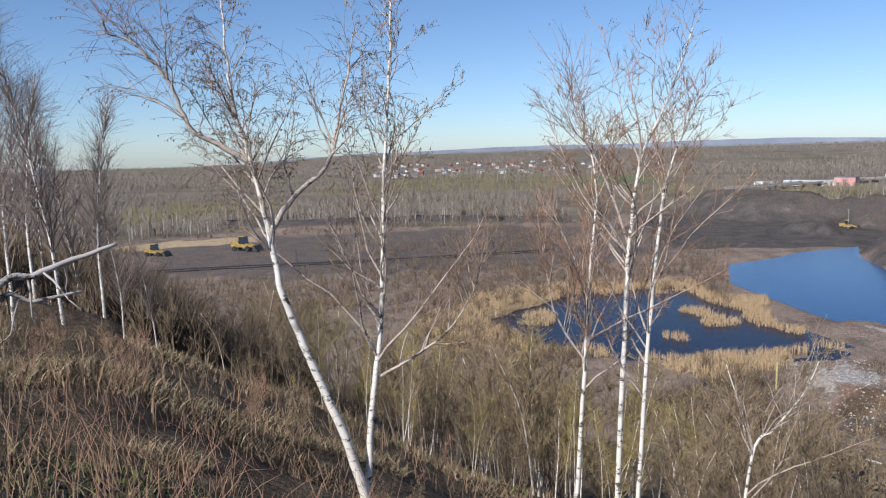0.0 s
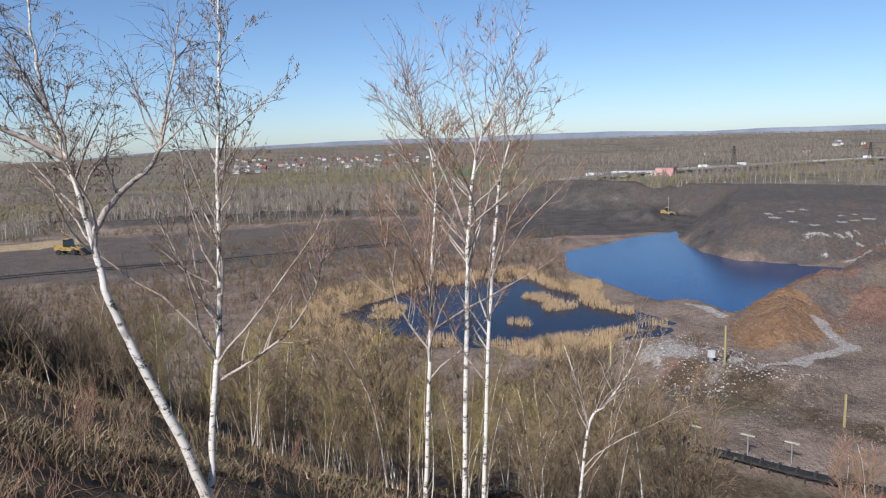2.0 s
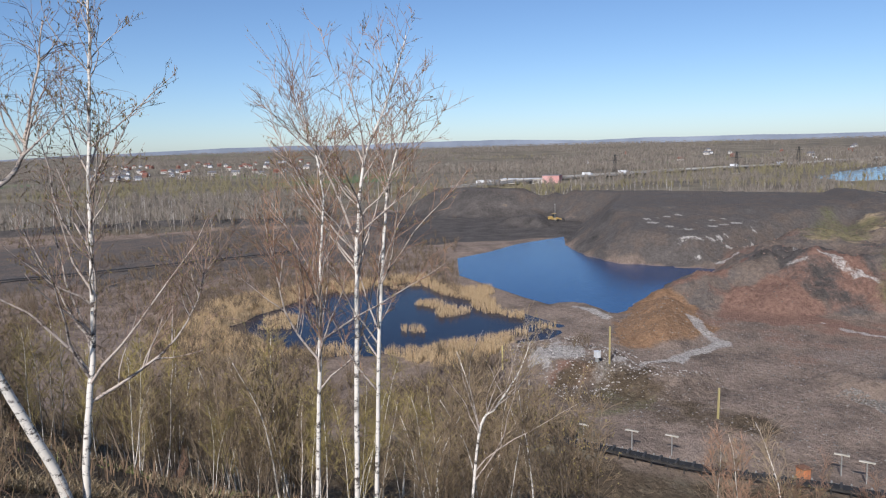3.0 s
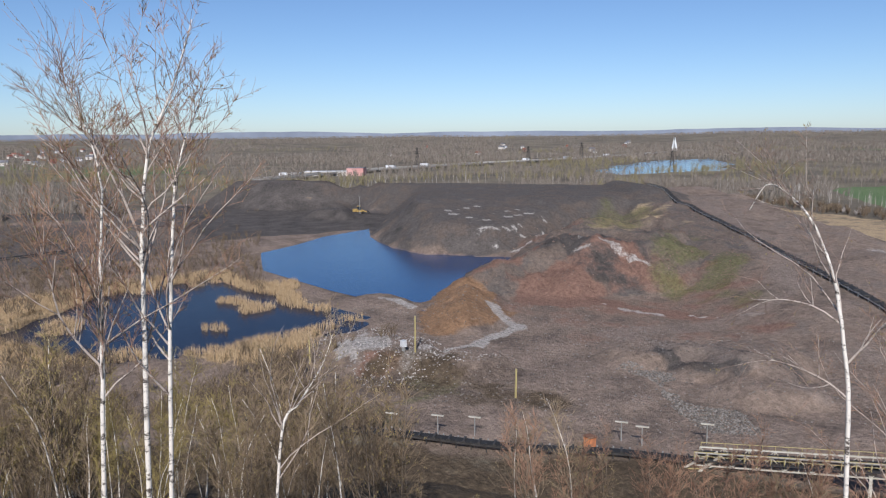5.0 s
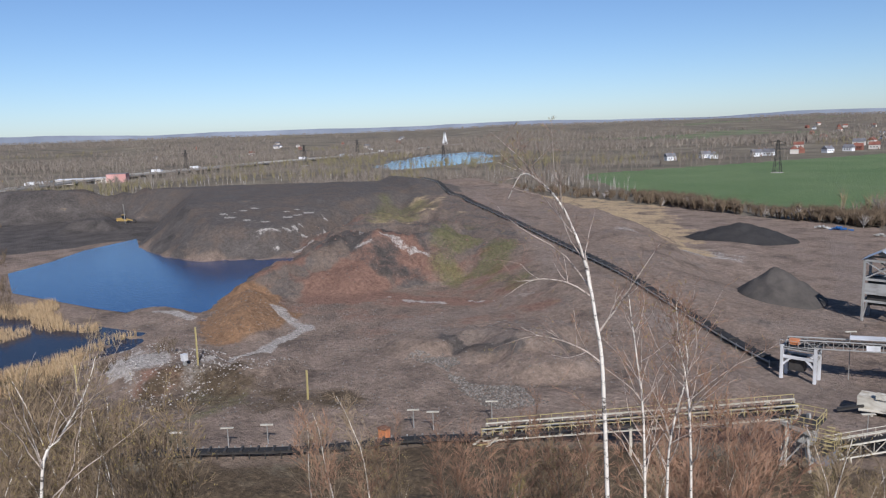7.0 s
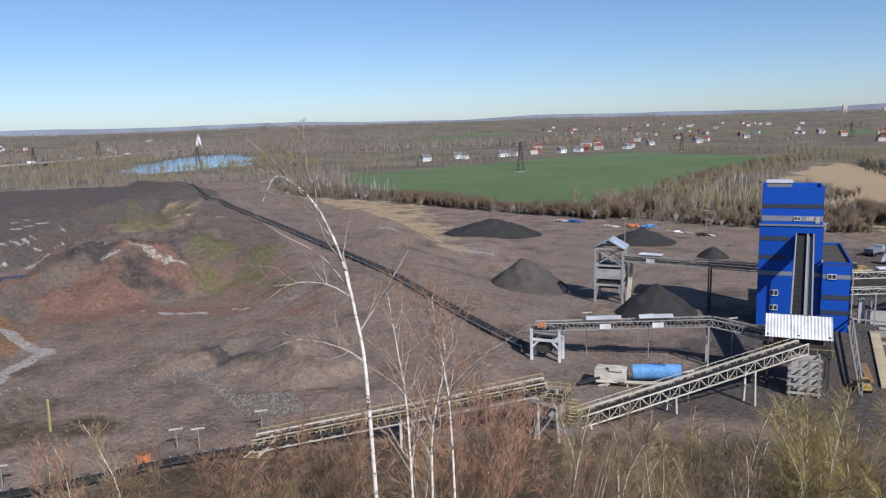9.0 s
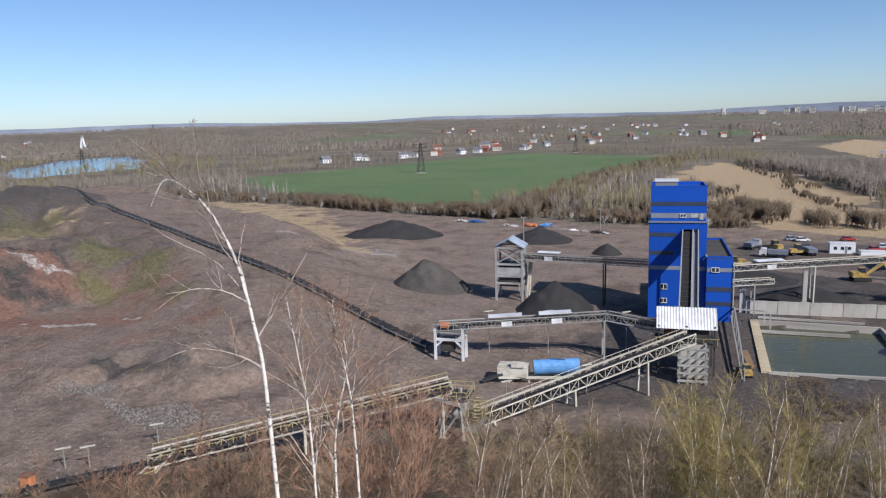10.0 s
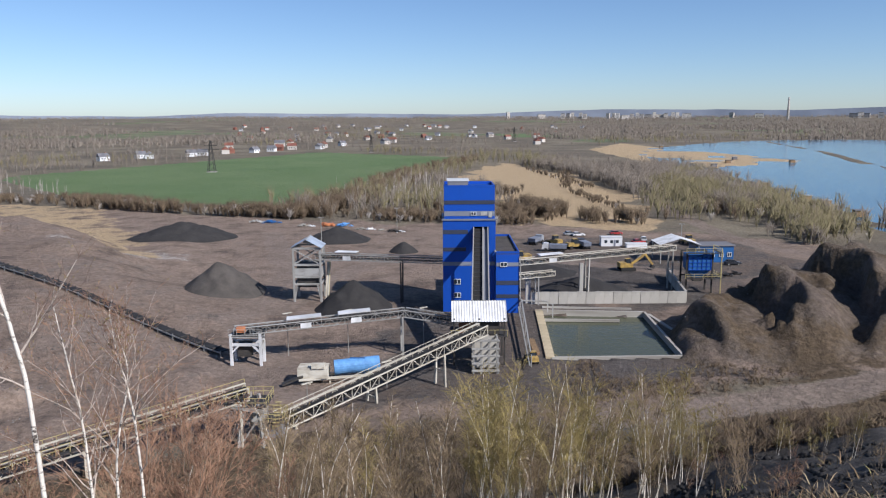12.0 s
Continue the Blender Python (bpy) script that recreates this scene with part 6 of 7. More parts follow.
def excavator(x, y, turn, label, s=1.0, lift=35):
    t = thing("excavator", (0, 0, 0), label, "excavator", "yellow earth movers")
    for sy in (-1, 1):
        prism("track", t, [(-1.9, 0.15), (-2.1, 0.5), (-1.8, 0.9), (1.8, 0.9), (2.1, 0.5), (1.9, 0.1)], sy * 1.2 - 0.3, sy * 1.2 + 0.3, RUBBER, "black crawler track")
    prism("body", t, [(-2.2, 1.0), (-2.3, 2.2), (-0.6, 2.3), (-0.4, 1.9), (1.2, 1.8), (1.3, 1.0)], -1.25, 1.25, DIGGER)
    prism("cab", t, [(-0.2, 1.8), (-0.2, 3.0), (1.0, 3.0), (1.35, 1.8)], 0.2, 1.2, DARKGLASS, "glazed cab")
    slab("cab_roof", t, -0.3, 1.1, 0.15, 1.25, 3.0, 3.1, DIGGER)
    e = Vector((1.2, -0.3, 1.8))
    k = e + Vector((4.4 * math.cos(radians(lift)), 0, 4.4 * math.sin(radians(lift))))
    w = k + Vector((2.2, 0, -2.9))
    bar("boom", t, e, k, 0.45, 0.65, DIGGER)
    bar("stick", t, k, w, 0.35, 0.5, DIGGER)
    bar("ram", t, e + Vector((0.4, 0, 0.5)), e.lerp(k, 0.7) + Vector((0, 0, 0.5)), 0.16, 0.16, STEEL)
    prism("bucket", t, [(w.x - 0.3, w.z), (w.x + 0.5, w.z - 0.3), (w.x + 0.3, w.z - 1.1), (w.x - 0.7, w.z - 0.9)], -0.9, 0.3, DARKSTEEL)
    return settle(t, x, y, turn, s)


excavator(49, 193, 8, "yellow crawler excavator beside the coal bay")
excavator(22, 203, 190, "orange-yellow excavator with raised arm behind the tower", 1.2, 68)
excavator(-389, 308, 20, "yellow excavator working on the plateau", 1.4, 30)


def dozer(x, y, turn, label, s=1.0):
    t = thing("wheel_loader", (0, 0, 0), label, "loader", "yellow earth movers")
    prism("body", t, [(-2.6, 0.9), (-2.7, 2.0), (-0.8, 2.1), (-0.6, 1.6), (1.4, 1.4), (1.5, 0.8)], -1.0, 1.0, DIGGER)
    prism("cab", t, [(-0.8, 1.9), (-0.7, 3.1), (0.5, 3.1), (0.8, 1.6)], -0.8, 0.8, DARKGLASS)
    slab("cab_roof", t, -0.9, 0.6, -0.9, 0.9, 3.1, 3.22, DIGGER)
    for sy in (-0.6, 0.6):
        bar("lift_arm", t, (0.8, sy, 1.5), (3.2, sy, 0.8), 0.25, 0.35, DIGGER)
    prism("bucket", t, [(3.0, 0.2), (3.1, 1.3), (3.4, 1.2), (4.2, 0.15)], -1.4, 1.4, DARKSTEEL)
    for wx in (-1.7, 1.5):
        for wy in (-1.05, 1.05):
            put_wheel(t, BIGWHEEL, wx, wy, 0.55)
    return settle(t, x, y, turn, s)


dozer(-317, -106, 75, "large yellow loader on the dark quarry floor", 2.0)
dozer(-304, -140, 80, "yellow bulldozer at the quarry's edge", 1.6)
dozer(-357, 169, 60, "yellow loader beside the black heap", 1.3)
dozer(36, 233, 120, "yellow loader among parked lorries", 1.0)
dozer(41, 226, 20, "orange loader in front of the lorries", 1.0)
dozer(15.2, 118.5, 100, "small yellow loader below the white hood", 0.6)
dozer(78, 232, 100, "yellow digger near the shelter", 1.0)

# scrap and bundles at the hedge
rng = random.Random(8)
for x, y, m, l, s in ((-73, 289, STEEL, "scrap steel frame by the hedge", 1.6), (-67, 288, BLUE_PAINT, "blue scrap machine by the hedge", 1.8), (-52, 278, CONCRETE, "pale concrete rubble by the hedge", 1.4), (-49, 277, WHITE, "white rubble by the hedge", 1.0), (-43, 277.5, ORANGE, "orange tarpaulin bundle by the hedge", 2.2), (-36.5, 277, LIGHT_BLUE, "blue tarpaulin bundle by the hedge", 1.9),
                      (-30, 269, CONCRETE, "pile of pale rubble by the hedge", 1.2), (-26, 268, WHITE, "white rubble heap by the hedge", 1.2), (-22, 266, CONCRETE, "grey rubble by the hedge", 1.0), (-17, 262, DARKSTEEL, "dark scrap machine by the hedge", 1.5), (-14.5, 262, WHITE, "white scrap panel by the hedge", 0.9), (72, 185, DARKSTEEL, "dark container beside the hopper", 1.2), (75, 187, DARKSTEEL, "dark drum rack beside the hopper", 1.2), (68.5, 183.5, DARKSTEEL, "black scrap box near the hopper", 1.4)):
    bm = bmesh.new()
    for _ in range(26):
        size = Vector((rng.uniform(0.15, 1.1), rng.uniform(0.1, 0.6), rng.uniform(0.04, 0.35)))
        px, py = rng.gauss(0, 0.75), rng.gauss(0, 0.45)
        at = Matrix.Translation((px, py, rng.uniform(0, 0.75) * max(0.1, 1 - abs(px) * 0.5))) @ Euler((rng.gauss(0, 0.35), rng.gauss(0, 0.35), rng.uniform(0, 3.1))).to_matrix().to_4x4()
        bmesh.ops.create_cube(bm, size=1.0, matrix=at @ Matrix.Diagonal((*size, 1)))
    me = bpy.data.meshes.new("scrap_pile")
    bm.to_mesh(me)
    bm.free()
    me.materials.append(m)
    ob = new("scrap_pile", me)
    ob.matrix_basis = Matrix.Translation((x, y, ground_z(x, y) + 0.1)) @ Matrix.Diagonal((s, s, s * 0.8, 1))
    tagged(ob, l, "scrap", "scrap along the hedge")

for x, y, h in ((-36.5, 224, 10.4), (-15.9, 263.6, 8.4), (77, 236, 6.0), (-350, 166, 9.0)):
    t = thing("yard_mast", (x, y, ground_z(x, y)), "thin floodlight mast in the yard", "mast", "yard masts")
    z = t.location.z
    bar("pole", t, (x, y, z - 0.2), (x, y, z + h), 0.18, 0.18, STEEL)
    bar("cross_bar", t, (x - 0.9, y, z + h), (x + 0.9, y, z + h), 0.15, 0.25, STEEL)


def rubble(name, x, y, size, material, label, seed):
    """Loose stones as one sheet of stuff."""
    rg = np.random.default_rng(seed)
    n = len(x)
    dirs = np.array([(1, 0, 0), (0, 1, 0), (-1, 0, 0), (0, -1, 0), (0, 0, 0.8), (0, 0, -0.5)], float)
    v = dirs[None] * rg.uniform(0.5, 1.2, (n, 6, 1)) * size[:, None, None]
    a = rg.uniform(0, 6.28, n)
    c, s = np.cos(a)[:, None], np.sin(a)[:, None]
    v = np.stack([v[..., 0] * c - v[..., 1] * s, v[..., 0] * s + v[..., 1] * c, v[..., 2]], -1) + np.stack([x, y, land(x, y)], 1)[:, None, :]
    tri = np.array([(0, 1, 4), (1, 2, 4), (2, 3, 4), (3, 0, 4), (1, 0, 5), (2, 1, 5), (3, 2, 5), (0, 3, 5)])
    f = (np.arange(n)[:, None, None] * 6 + tri[None]).reshape(-1, 3)
    me = bpy.data.meshes.new(name)
    me.vertices.add(n * 6)
    me.vertices.foreach_set("co", v.ravel())
    me.loops.add(f.size)
    me.loops.foreach_set("vertex_index", f.ravel())
    me.polygons.add(len(f))
    me.polygons.foreach_set("loop_start", np.arange(len(f)) * 3)
    me.update(calc_edges=True)
    me.materials.append(material)
    return tagged(new(name, me), label, "rubble", kind="stuff")


rg = np.random.default_rng(12)


def spread(n, poly, wob=8):
    xs, ys = [p[0] for p in poly], [p[1] for p in poly]
    x, y = rg.uniform(min(xs), max(xs), n), rg.uniform(min(ys), max(ys), n)
    k = inside(x, y, poly) + fbm(x, y, 9, 3, 600) * wob > 0
    return x[k], y[k]


def strewn_near(n, r0, r1, a0, a1):
    r = r0 * (r1 / r0) ** rg.random(n)
    a = np.radians(rg.uniform(a0, a1, n))
    px, py = r * np.sin(a), r * np.cos(a)
    k = fbm(px, py, 3.5, 3, 610) > -0.12
    return px[k], py[k]


x, y = spread(9000, [(-89, 91), (-83, 96), (-72, 89), (-56, 85), (-61, 80), (-75, 84)], 5)
rubble("broken_stone", x, y, rg.uniform(0.08, 0.30, len(x)), STONE, "grey broken stone spread beside the conveyor", 1)
x, y = spread(7000, [(-160, 60), (-140, 110), (-60, 130), (-50, 80), (-95, 45)], 14)
rubble("loose_stones", x, y, rg.uniform(0.05, 0.24, len(x)), STONE, "loose stones on the quarry floor", 2)
x, y = spread(5000, REDHILL, 10)
rubble("red_stones", x, y, rg.uniform(0.08, 0.35, len(x)), REDSTONE, "burnt red and grey shale stones on the mound", 3)
x, y = spread(1500, [(-138, 50), (-138, 70), (-112, 70), (-100, 74), (-104, 50)], 8)
rubble("white_stones", x, y, rg.uniform(0.06, 0.3, len(x)), WHITESTONE, "pale ash-white stones by the marsh", 4)
x, y = spread(3000, [(-62, 140), (-30, 110), (60, 120), (110, 200), (60, 260), (-60, 285)], 10)
rubble("yard_stones", x, y, rg.uniform(0.05, 0.2, len(x)), STONE, "scattered stones on the dark yard", 5)


x1, y1 = strewn_near(5200, 3.6, 42, 9, 36)
rubble("slag_chunks", x1, y1, (0.012 + 0.0045 * np.hypot(x1, y1)) * rg.uniform(0.5, 1.9, len(x1)), COAL, "black lumps of slag on the near bank", 6)
x1, y1 = strewn_near(2600, 2.5, 7.5, -128, -104)
rubble("slag_lumps", x1, y1, (0.010 + 0.004 * np.hypot(x1, y1)) * rg.uniform(0.5, 2.0, len(x1)), COAL, "dark lumps of slag among dead grass", 7)


# ---- far woods, hedges and scrub ----
def spikes(name, x, y, z, h, spread, n, width, material, label, category, seed, pale=None):
    """Bare trees far off as one sheet of stuff: each a trunk and a fan of thin limbs."""
    rg = np.random.default_rng(seed)
    t = len(x)
    base = np.stack([x, y, z], 1)
    s = rg.uniform(0.12, 0.62, (t, n))
    s[:, 0] = 0.0
    ang = rg.uniform(0, 2 * np.pi, (t, n))
    out = rg.uniform(0.35, 1.0, (t, n)) * spread[:, None]
    out[:, 0] *= 0.12
    rise = s + (1 - s) * rg.uniform(0.55, 1.0, (t, n))
    rise[:, 0] = 1.0
    start = base[:, None, :] + np.stack([0.1 * out * np.cos(ang), 0.1 * out * np.sin(ang), s * h[:, None]], -1)
    tip = base[:, None, :] + np.stack([out * np.cos(ang), out * np.sin(ang), rise * h[:, None]], -1)
    w = np.where(np.arange(n)[None] == 0, 1.25, 1.0) * width * (0.6 + 0.8 * rg.random((t, n)))
    verts = np.zeros((t, n, 4, 3))
    for k in range(3):
        a = 2 * np.pi * k / 3 + ang
        verts[:, :, k] = start + np.stack([w * np.cos(a), w * np.sin(a), 0 * a], -1)
    verts[:, :, 3] = tip
    verts = verts.reshape(-1, 3)
    i0 = np.arange(t * n)[:, None] * 4
    tris = np.concatenate([i0 + np.array([[0, 1, 3]]), i0 + np.array([[1, 2, 3]]), i0 + np.array([[2, 0, 3]])])
    me = bpy.data.meshes.new(name)
    me.vertices.add(len(verts))
    me.vertices.foreach_set("co", verts.ravel())
    me.loops.add(tris.size)
    me.loops.foreach_set("vertex_index", tris.ravel())
    me.polygons.add(len(tris))
    me.polygons.foreach_set("loop_start", np.arange(len(tris)) * 3)
    me.update(calc_edges=True)
    me.materials.append(material)
    return tagged(new(name, me), label, category, kind="stuff")


def strewn(rg, count, r0, r1, a0, a1, power=1.0):
    r = r0 * (r1 / r0) ** (rg.random(count) ** power)
    a = np.radians(rg.uniform(a0, a1, count))
    return r * np.sin(a), r * np.cos(a)


def clear(x, y, *polys, margin=2.0):
    ok = np.ones(len(x), bool)
    for p in polys:
        ok &= inside(x, y, p) < -margin
    return ok


rg = np.random.default_rng(4)
OPEN = (QUARRY, FIELD, LAKE, LAKE2, REEDFIELD, YARD)
VILLAGE = [(-1250, -190), (-2100, -330), (-2300, 330), (-1300, 180)]
x, y = strewn(rg, 34000, 300, 4300, -128, 36, 0.85)
keep = clear(x, y, *OPEN) & (fbm(x, y, 170, 4, 300) > -0.02 - 0.2 * (np.hypot(x, y) < 800) + 0.12 * (np.hypot(x, y) > 1500)) & (np.hypot(x + 733, y - 322) > 45) & ((inside(x, y, VILLAGE) < 0) | (rg.random(len(x)) < 0.25))
keep &= ~((np.abs(along(x, y, -774, 373, -1128, 1324)[1]) < 14) & (y > 300))
x, y = x[keep], y[keep]
h = rg.uniform(6, 12.5, len(x)) * np.where(np.hypot(x, y) < 800, 1.0, 1.1)
green = fbm(x, y, 240, 3, 310) > 0.16
for sel, nm, m, lb in ((~green, "far_woods", WOODS, "bare grey-brown woods covering the plain"), (green, "budding_woods", WOODS_GREEN, "woods with first yellow-green buds on the plain")):
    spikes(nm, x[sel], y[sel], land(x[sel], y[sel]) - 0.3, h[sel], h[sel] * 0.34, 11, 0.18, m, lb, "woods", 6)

x, y = strewn(rg, 42000, 1100, 4700, -128, 36, 0.75)
keep = clear(x, y, LAKE, LAKE2, FIELD) & (fbm(x, y, 300, 4, 305) > -0.03) & ((inside(x, y, VILLAGE) < 0) | (rg.random(len(x)) < 0.2)) & (near_line(x, y, [(-660, 210), (-774, 373), (-854, 587), (-909, 802), (-1128, 1324)]) > 16)
x, y = x[keep], y[keep]
h = rg.uniform(8, 15, len(x))
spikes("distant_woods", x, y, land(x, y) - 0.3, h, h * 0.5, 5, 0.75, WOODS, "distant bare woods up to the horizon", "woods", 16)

# pale birch trunks standing at the edge of the woods
x, y = strewn(rg, 5200, 330, 1100, -128, 20)
keep = clear(x, y, *OPEN, margin=1.0) & (inside(x, y, QUARRY) > -220) & (fbm(x, y, 90, 3, 320) > -0.05)
x, y = x[keep], y[keep]
h = rg.uniform(7, 12, len(x))
spikes("birch_woods", x, y, land(x, y) - 0.3, h, h * 0.13, 3, 0.13, PALETRUNK, "pale birch trunks along the edge of the woods", "woods", 7)

# hedge between field and yard
hx, hy, hh = [], [], []
for (ax, ay), (bx, by), wide, tall, num in (((-175, 356), (-101, 308), 8, 8.0, 260), ((-101, 308), (-56, 303), 8, 8.0, 190), ((-56, 303), (-38, 380), 13, 9.0, 320), ((-38, 380), (-20, 531), 14, 9, 200), ((-20, 531), (30, 690), 12, 9, 130), ((-30, 300), (36, 280), 9, 6.5, 200), ((0, 330), (26, 300), 14, 7, 90), ((100, 300), (140, 330), 20, 8, 130), ((30, 300), (40, 330), 8, 7, 60), ((78, 330), (70, 400), 5, 4, 50), ((88, 540), (72, 420), 5, 5, 50), ((66, 575), (84, 420), 4, 4.5, 46), ((36, 330), (44, 300), 7, 9, 90), ((56, 300), (62, 276), 5, 8, 26), ((70, 290), (74, 276), 4, 8, 22), ((20, 430), (34, 380), 9, 7, 70), ((-300, 385), (-170, 362), 12, 6, 160)):
    s = rg.random(num)
    hx.append(ax + (bx - ax) * s + rg.normal(0, wide * 0.5, num))
    hy.append(ay + (by - ay) * s + rg.normal(0, wide * 0.5, num))
    hh.append(tall * rg.uniform(0.5, 1.0, num))
hx, hy, hh = np.concatenate(hx), np.concatenate(hy), np.concatenate(hh)
ok = (inside(hx, hy, YARD) < -1) & (near_line(hx, hy, TRACKS[2]) > 7)
hx, hy, hh = hx[ok], hy[ok], hh[ok]
white = np.random.default_rng(9).random(len(hx)) < 0.10
spikes("hedge", hx[~white], hy[~white], land(hx[~white], hy[~white]) - 0.3, hh[~white], hh[~white] * 0.45, 46, 0.095, THICKET, "dense bare brown hedge between field and yard", "hedge", 8)
spikes("blossom_hedge", hx[white], hy[white], land(hx[white], hy[white]) - 0.3, hh[white] * 0.8, hh[white] * 0.5, 34, 0.10, BLOSSOM, "pale blossoming bushes in the hedge", "hedge", 9)

# woods between the dirt road and the lake, with a few trees in first leaf
lx, ly, lh = [], [], []
for (ax, ay), (bx, by), wide, tall, num in (((112, 232), (140, 262), 9, 9, 120), ((128, 262), (150, 300), 10, 10, 170), ((126, 300), (152, 380), 14, 11, 300), ((118, 360), (158, 470), 18, 12, 330), ((112, 440), (168, 560), 22, 12, 330), ((104, 390), (100, 500), 8, 11, 170), ((100, 520), (80, 640), 16, 11, 260)):
    f = rg.random(num)
    lx.append(ax + (bx - ax) * f + rg.normal(0, wide * 0.6, num))
    ly.append(ay + (by - ay) * f + rg.normal(0, wide * 0.6, num))
    lh.append(tall * rg.uniform(0.55, 1.0, num))
lx, ly, lh = np.concatenate(lx), np.concatenate(ly), np.concatenate(lh)
ok = clear(lx, ly, LAKE, REEDFIELD, YARD, margin=1.0) & (near_line(lx, ly, TRACKS[2]) > 6)
lx, ly, lh = lx[ok], ly[ok], lh[ok]
leafy = fbm(lx, ly, 40, 2, 350) > 0.17
for sel, nm, mt, lb in ((~leafy, "lakeside_woods", WOODS, "dense bare grey-brown woods by the lake"), (leafy, "budding_thicket", WOODS_GREEN, "trees in first yellow-green leaf near the lake")):
    spikes(nm, lx[sel], ly[sel], land(lx[sel], ly[sel]) - 0.3, lh[sel], lh[sel] * 0.36, 20, 0.14, mt, lb, "woods", 21)

# low brown scrub of the quarry floor on the heap's side
x, y = strewn(rg, 13000, 95, 420, -126, -62)
keep = (fbm(x, y, 34, 4, 330) > -0.02 + 0.22 * (inside(x, y, [(-238, -116), (-249, -24), (-275, 68), (-369, 116), (-406, 24), (-365, -168)]) > 0)) & clear(x, y, POND, MARSH, PLATEAU, margin=3) & (np.abs(along(x, y, -256, -134, -298, 27)[1]) > 7) & (hill(x, y) < 12) & (inside(x, y, [(-290, -150), (-330, -160), (-345, -60), (-285, -60)]) < 0)
keep &= (np.degrees(np.arctan2(x, y)) < -72) | (np.hypot(x, y) < 140)
x, y = x[keep], y[keep]
h = rg.uniform(1.2, 4.5, len(x))
spikes("scrub", x, y, land(x, y) - 0.15, h, h * 0.5, 12, 0.06, THICKET, "low bare brown scrub on the quarry floor", "scrub", 10)

# dark thicket on the ridge's far flank
x, y = strewn(rg, 1400, 44, 150, -128, -104)
keep = hill(x, y) > -2
x, y = x[keep], y[keep]
h = rg.uniform(2.5, 6.0, len(x))
spikes("thicket", x, y, land(x, y) - 0.2, h, h * 0.4, 16, 0.045, THICKET, "dark bare thicket on the ridge", "thicket", 17)

# low dark scrub below the hilltop towards the dug heaps
x, y = strewn(rg, 5200, 50, 125, 10, 36)
keep = (near_line(x, y, TRACKS[3]) > 4.5) & (inside(x, y, TANK) < -3) & ((inside(x, y, RIGHTHILLS) < 0) | (rg.random(len(x)) < 0.3)) & (y < 165) & (fbm(x, y, 15, 3, 360) > -0.16)
x, y = x[keep], y[keep]
h = rg.uniform(0.4, 1.5, len(x))
spikes("low_scrub", x, y, land(x, y) - 0.1, h, h * 0.8, 11, 0.05, THICKET, "low dark bare scrub beside the dirt road", "scrub", 18)

# reeds round the marsh
x = rg.uniform(-232, -120, 42000)
y = rg.uniform(-20, 74, 42000)
d = inside(x, y, REEDS) + fbm(x, y, 12, 4, 217) * 12
w = inside(x, y, MARSH) + fbm(x, y, 12, 3, 81) * 5
keep = (d > 0) & ((w < -2.5) | (fbm(x, y, 13, 3, 340) > 0.34))
x, y = x[keep], y[keep]
h = rg.uniform(1.0, 2.3, len(x))
spikes("reeds", x, y, np.maximum(land(x, y), -0.3), h, h * 0.35, 3, 0.05, REED, "tall dry straw-coloured reeds round the marsh", "reeds", 11)


# ---- things far off on the plain ----
def gable_house(w, d, h, wall, roof, label, category="house", group=""):
    t = thing("house", (0, 0, 0), label, category, group)
    slab("wall", t, -w / 2, w / 2, -d / 2, d / 2, -1.5, h, wall)
    r = h + 0.42 * d
    e = 0.4
    verts = [(-w / 2 - e, -d / 2 - e, h - 0.15), (w / 2 + e, -d / 2 - e, h - 0.15), (w / 2 + e, d / 2 + e, h - 0.15), (-w / 2 - e, d / 2 + e, h - 0.15), (-w / 2 - e, 0, r), (w / 2 + e, 0, r)]
    fan_mesh("roof", verts, [(0, 1, 5, 4), (2, 3, 4, 5), (0, 4, 3), (1, 2, 5), (3, 2, 1, 0)], roof, t)
    slab("chimney", t, w * 0.2, w * 0.2 + 0.7, -0.3, 0.4, r - 1.0, r + 0.9, REDROOF)
    for x in (-w * 0.28, 0.0, w * 0.28):
        for s in (-1, 1):
            slab("window", t, x - 0.6, x + 0.6, s * d / 2 - 0.04, s * d / 2 + 0.04, h * 0.4, h * 0.4 + 1.3, DARKGLASS)
    slab("door", t, w * 0.36, w * 0.36 + 0.9, -d / 2 - 0.05, -d / 2 + 0.02, -0.1, 2.0, RUST)
    return t


rng = random.Random(31)
KINDS = [gable_house(11, 8.5, 5.2, PALE, REDROOF, "pale rendered house with red gable roof", group="far houses"),
         gable_house(10, 8, 4.2, WHITE, GREYROOF, "white house with grey gable roof", group="far houses"),
         gable_house(14, 9, 5.6, PALE, GREYROOF, "long pale house with grey roof", group="far houses"),
         gable_house(9, 8, 4.6, REDROOF, REDROOF, "brick-red house with red roof", group="far houses")]
SPOTS = []
for i in range(70):
    a, r = radians(rng.uniform(-98.5, -81)), rng.uniform(1280, 2250)
    SPOTS.append((r * math.sin(a), r * math.cos(a)))
for i in range(14):
    f = i / 13
    SPOTS.append((-330 + 190 * f + rng.gauss(0, 10), 745 + 290 * f + rng.gauss(0, 8)))
for i in range(60):
    a, r = radians(rng.uniform(-16, 11)), rng.uniform(1050, 2500)
    SPOTS.append((r * math.sin(a), r * math.cos(a)))
for i in range(14):
    a, r = radians(rng.uniform(-70, -40)), rng.uniform(1500, 2500)
    SPOTS.append((r * math.sin(a), r * math.cos(a)))
zs = land(np.array([p[0] for p in SPOTS]), np.array([p[1] for p in SPOTS]))
fresh = [True] * 4
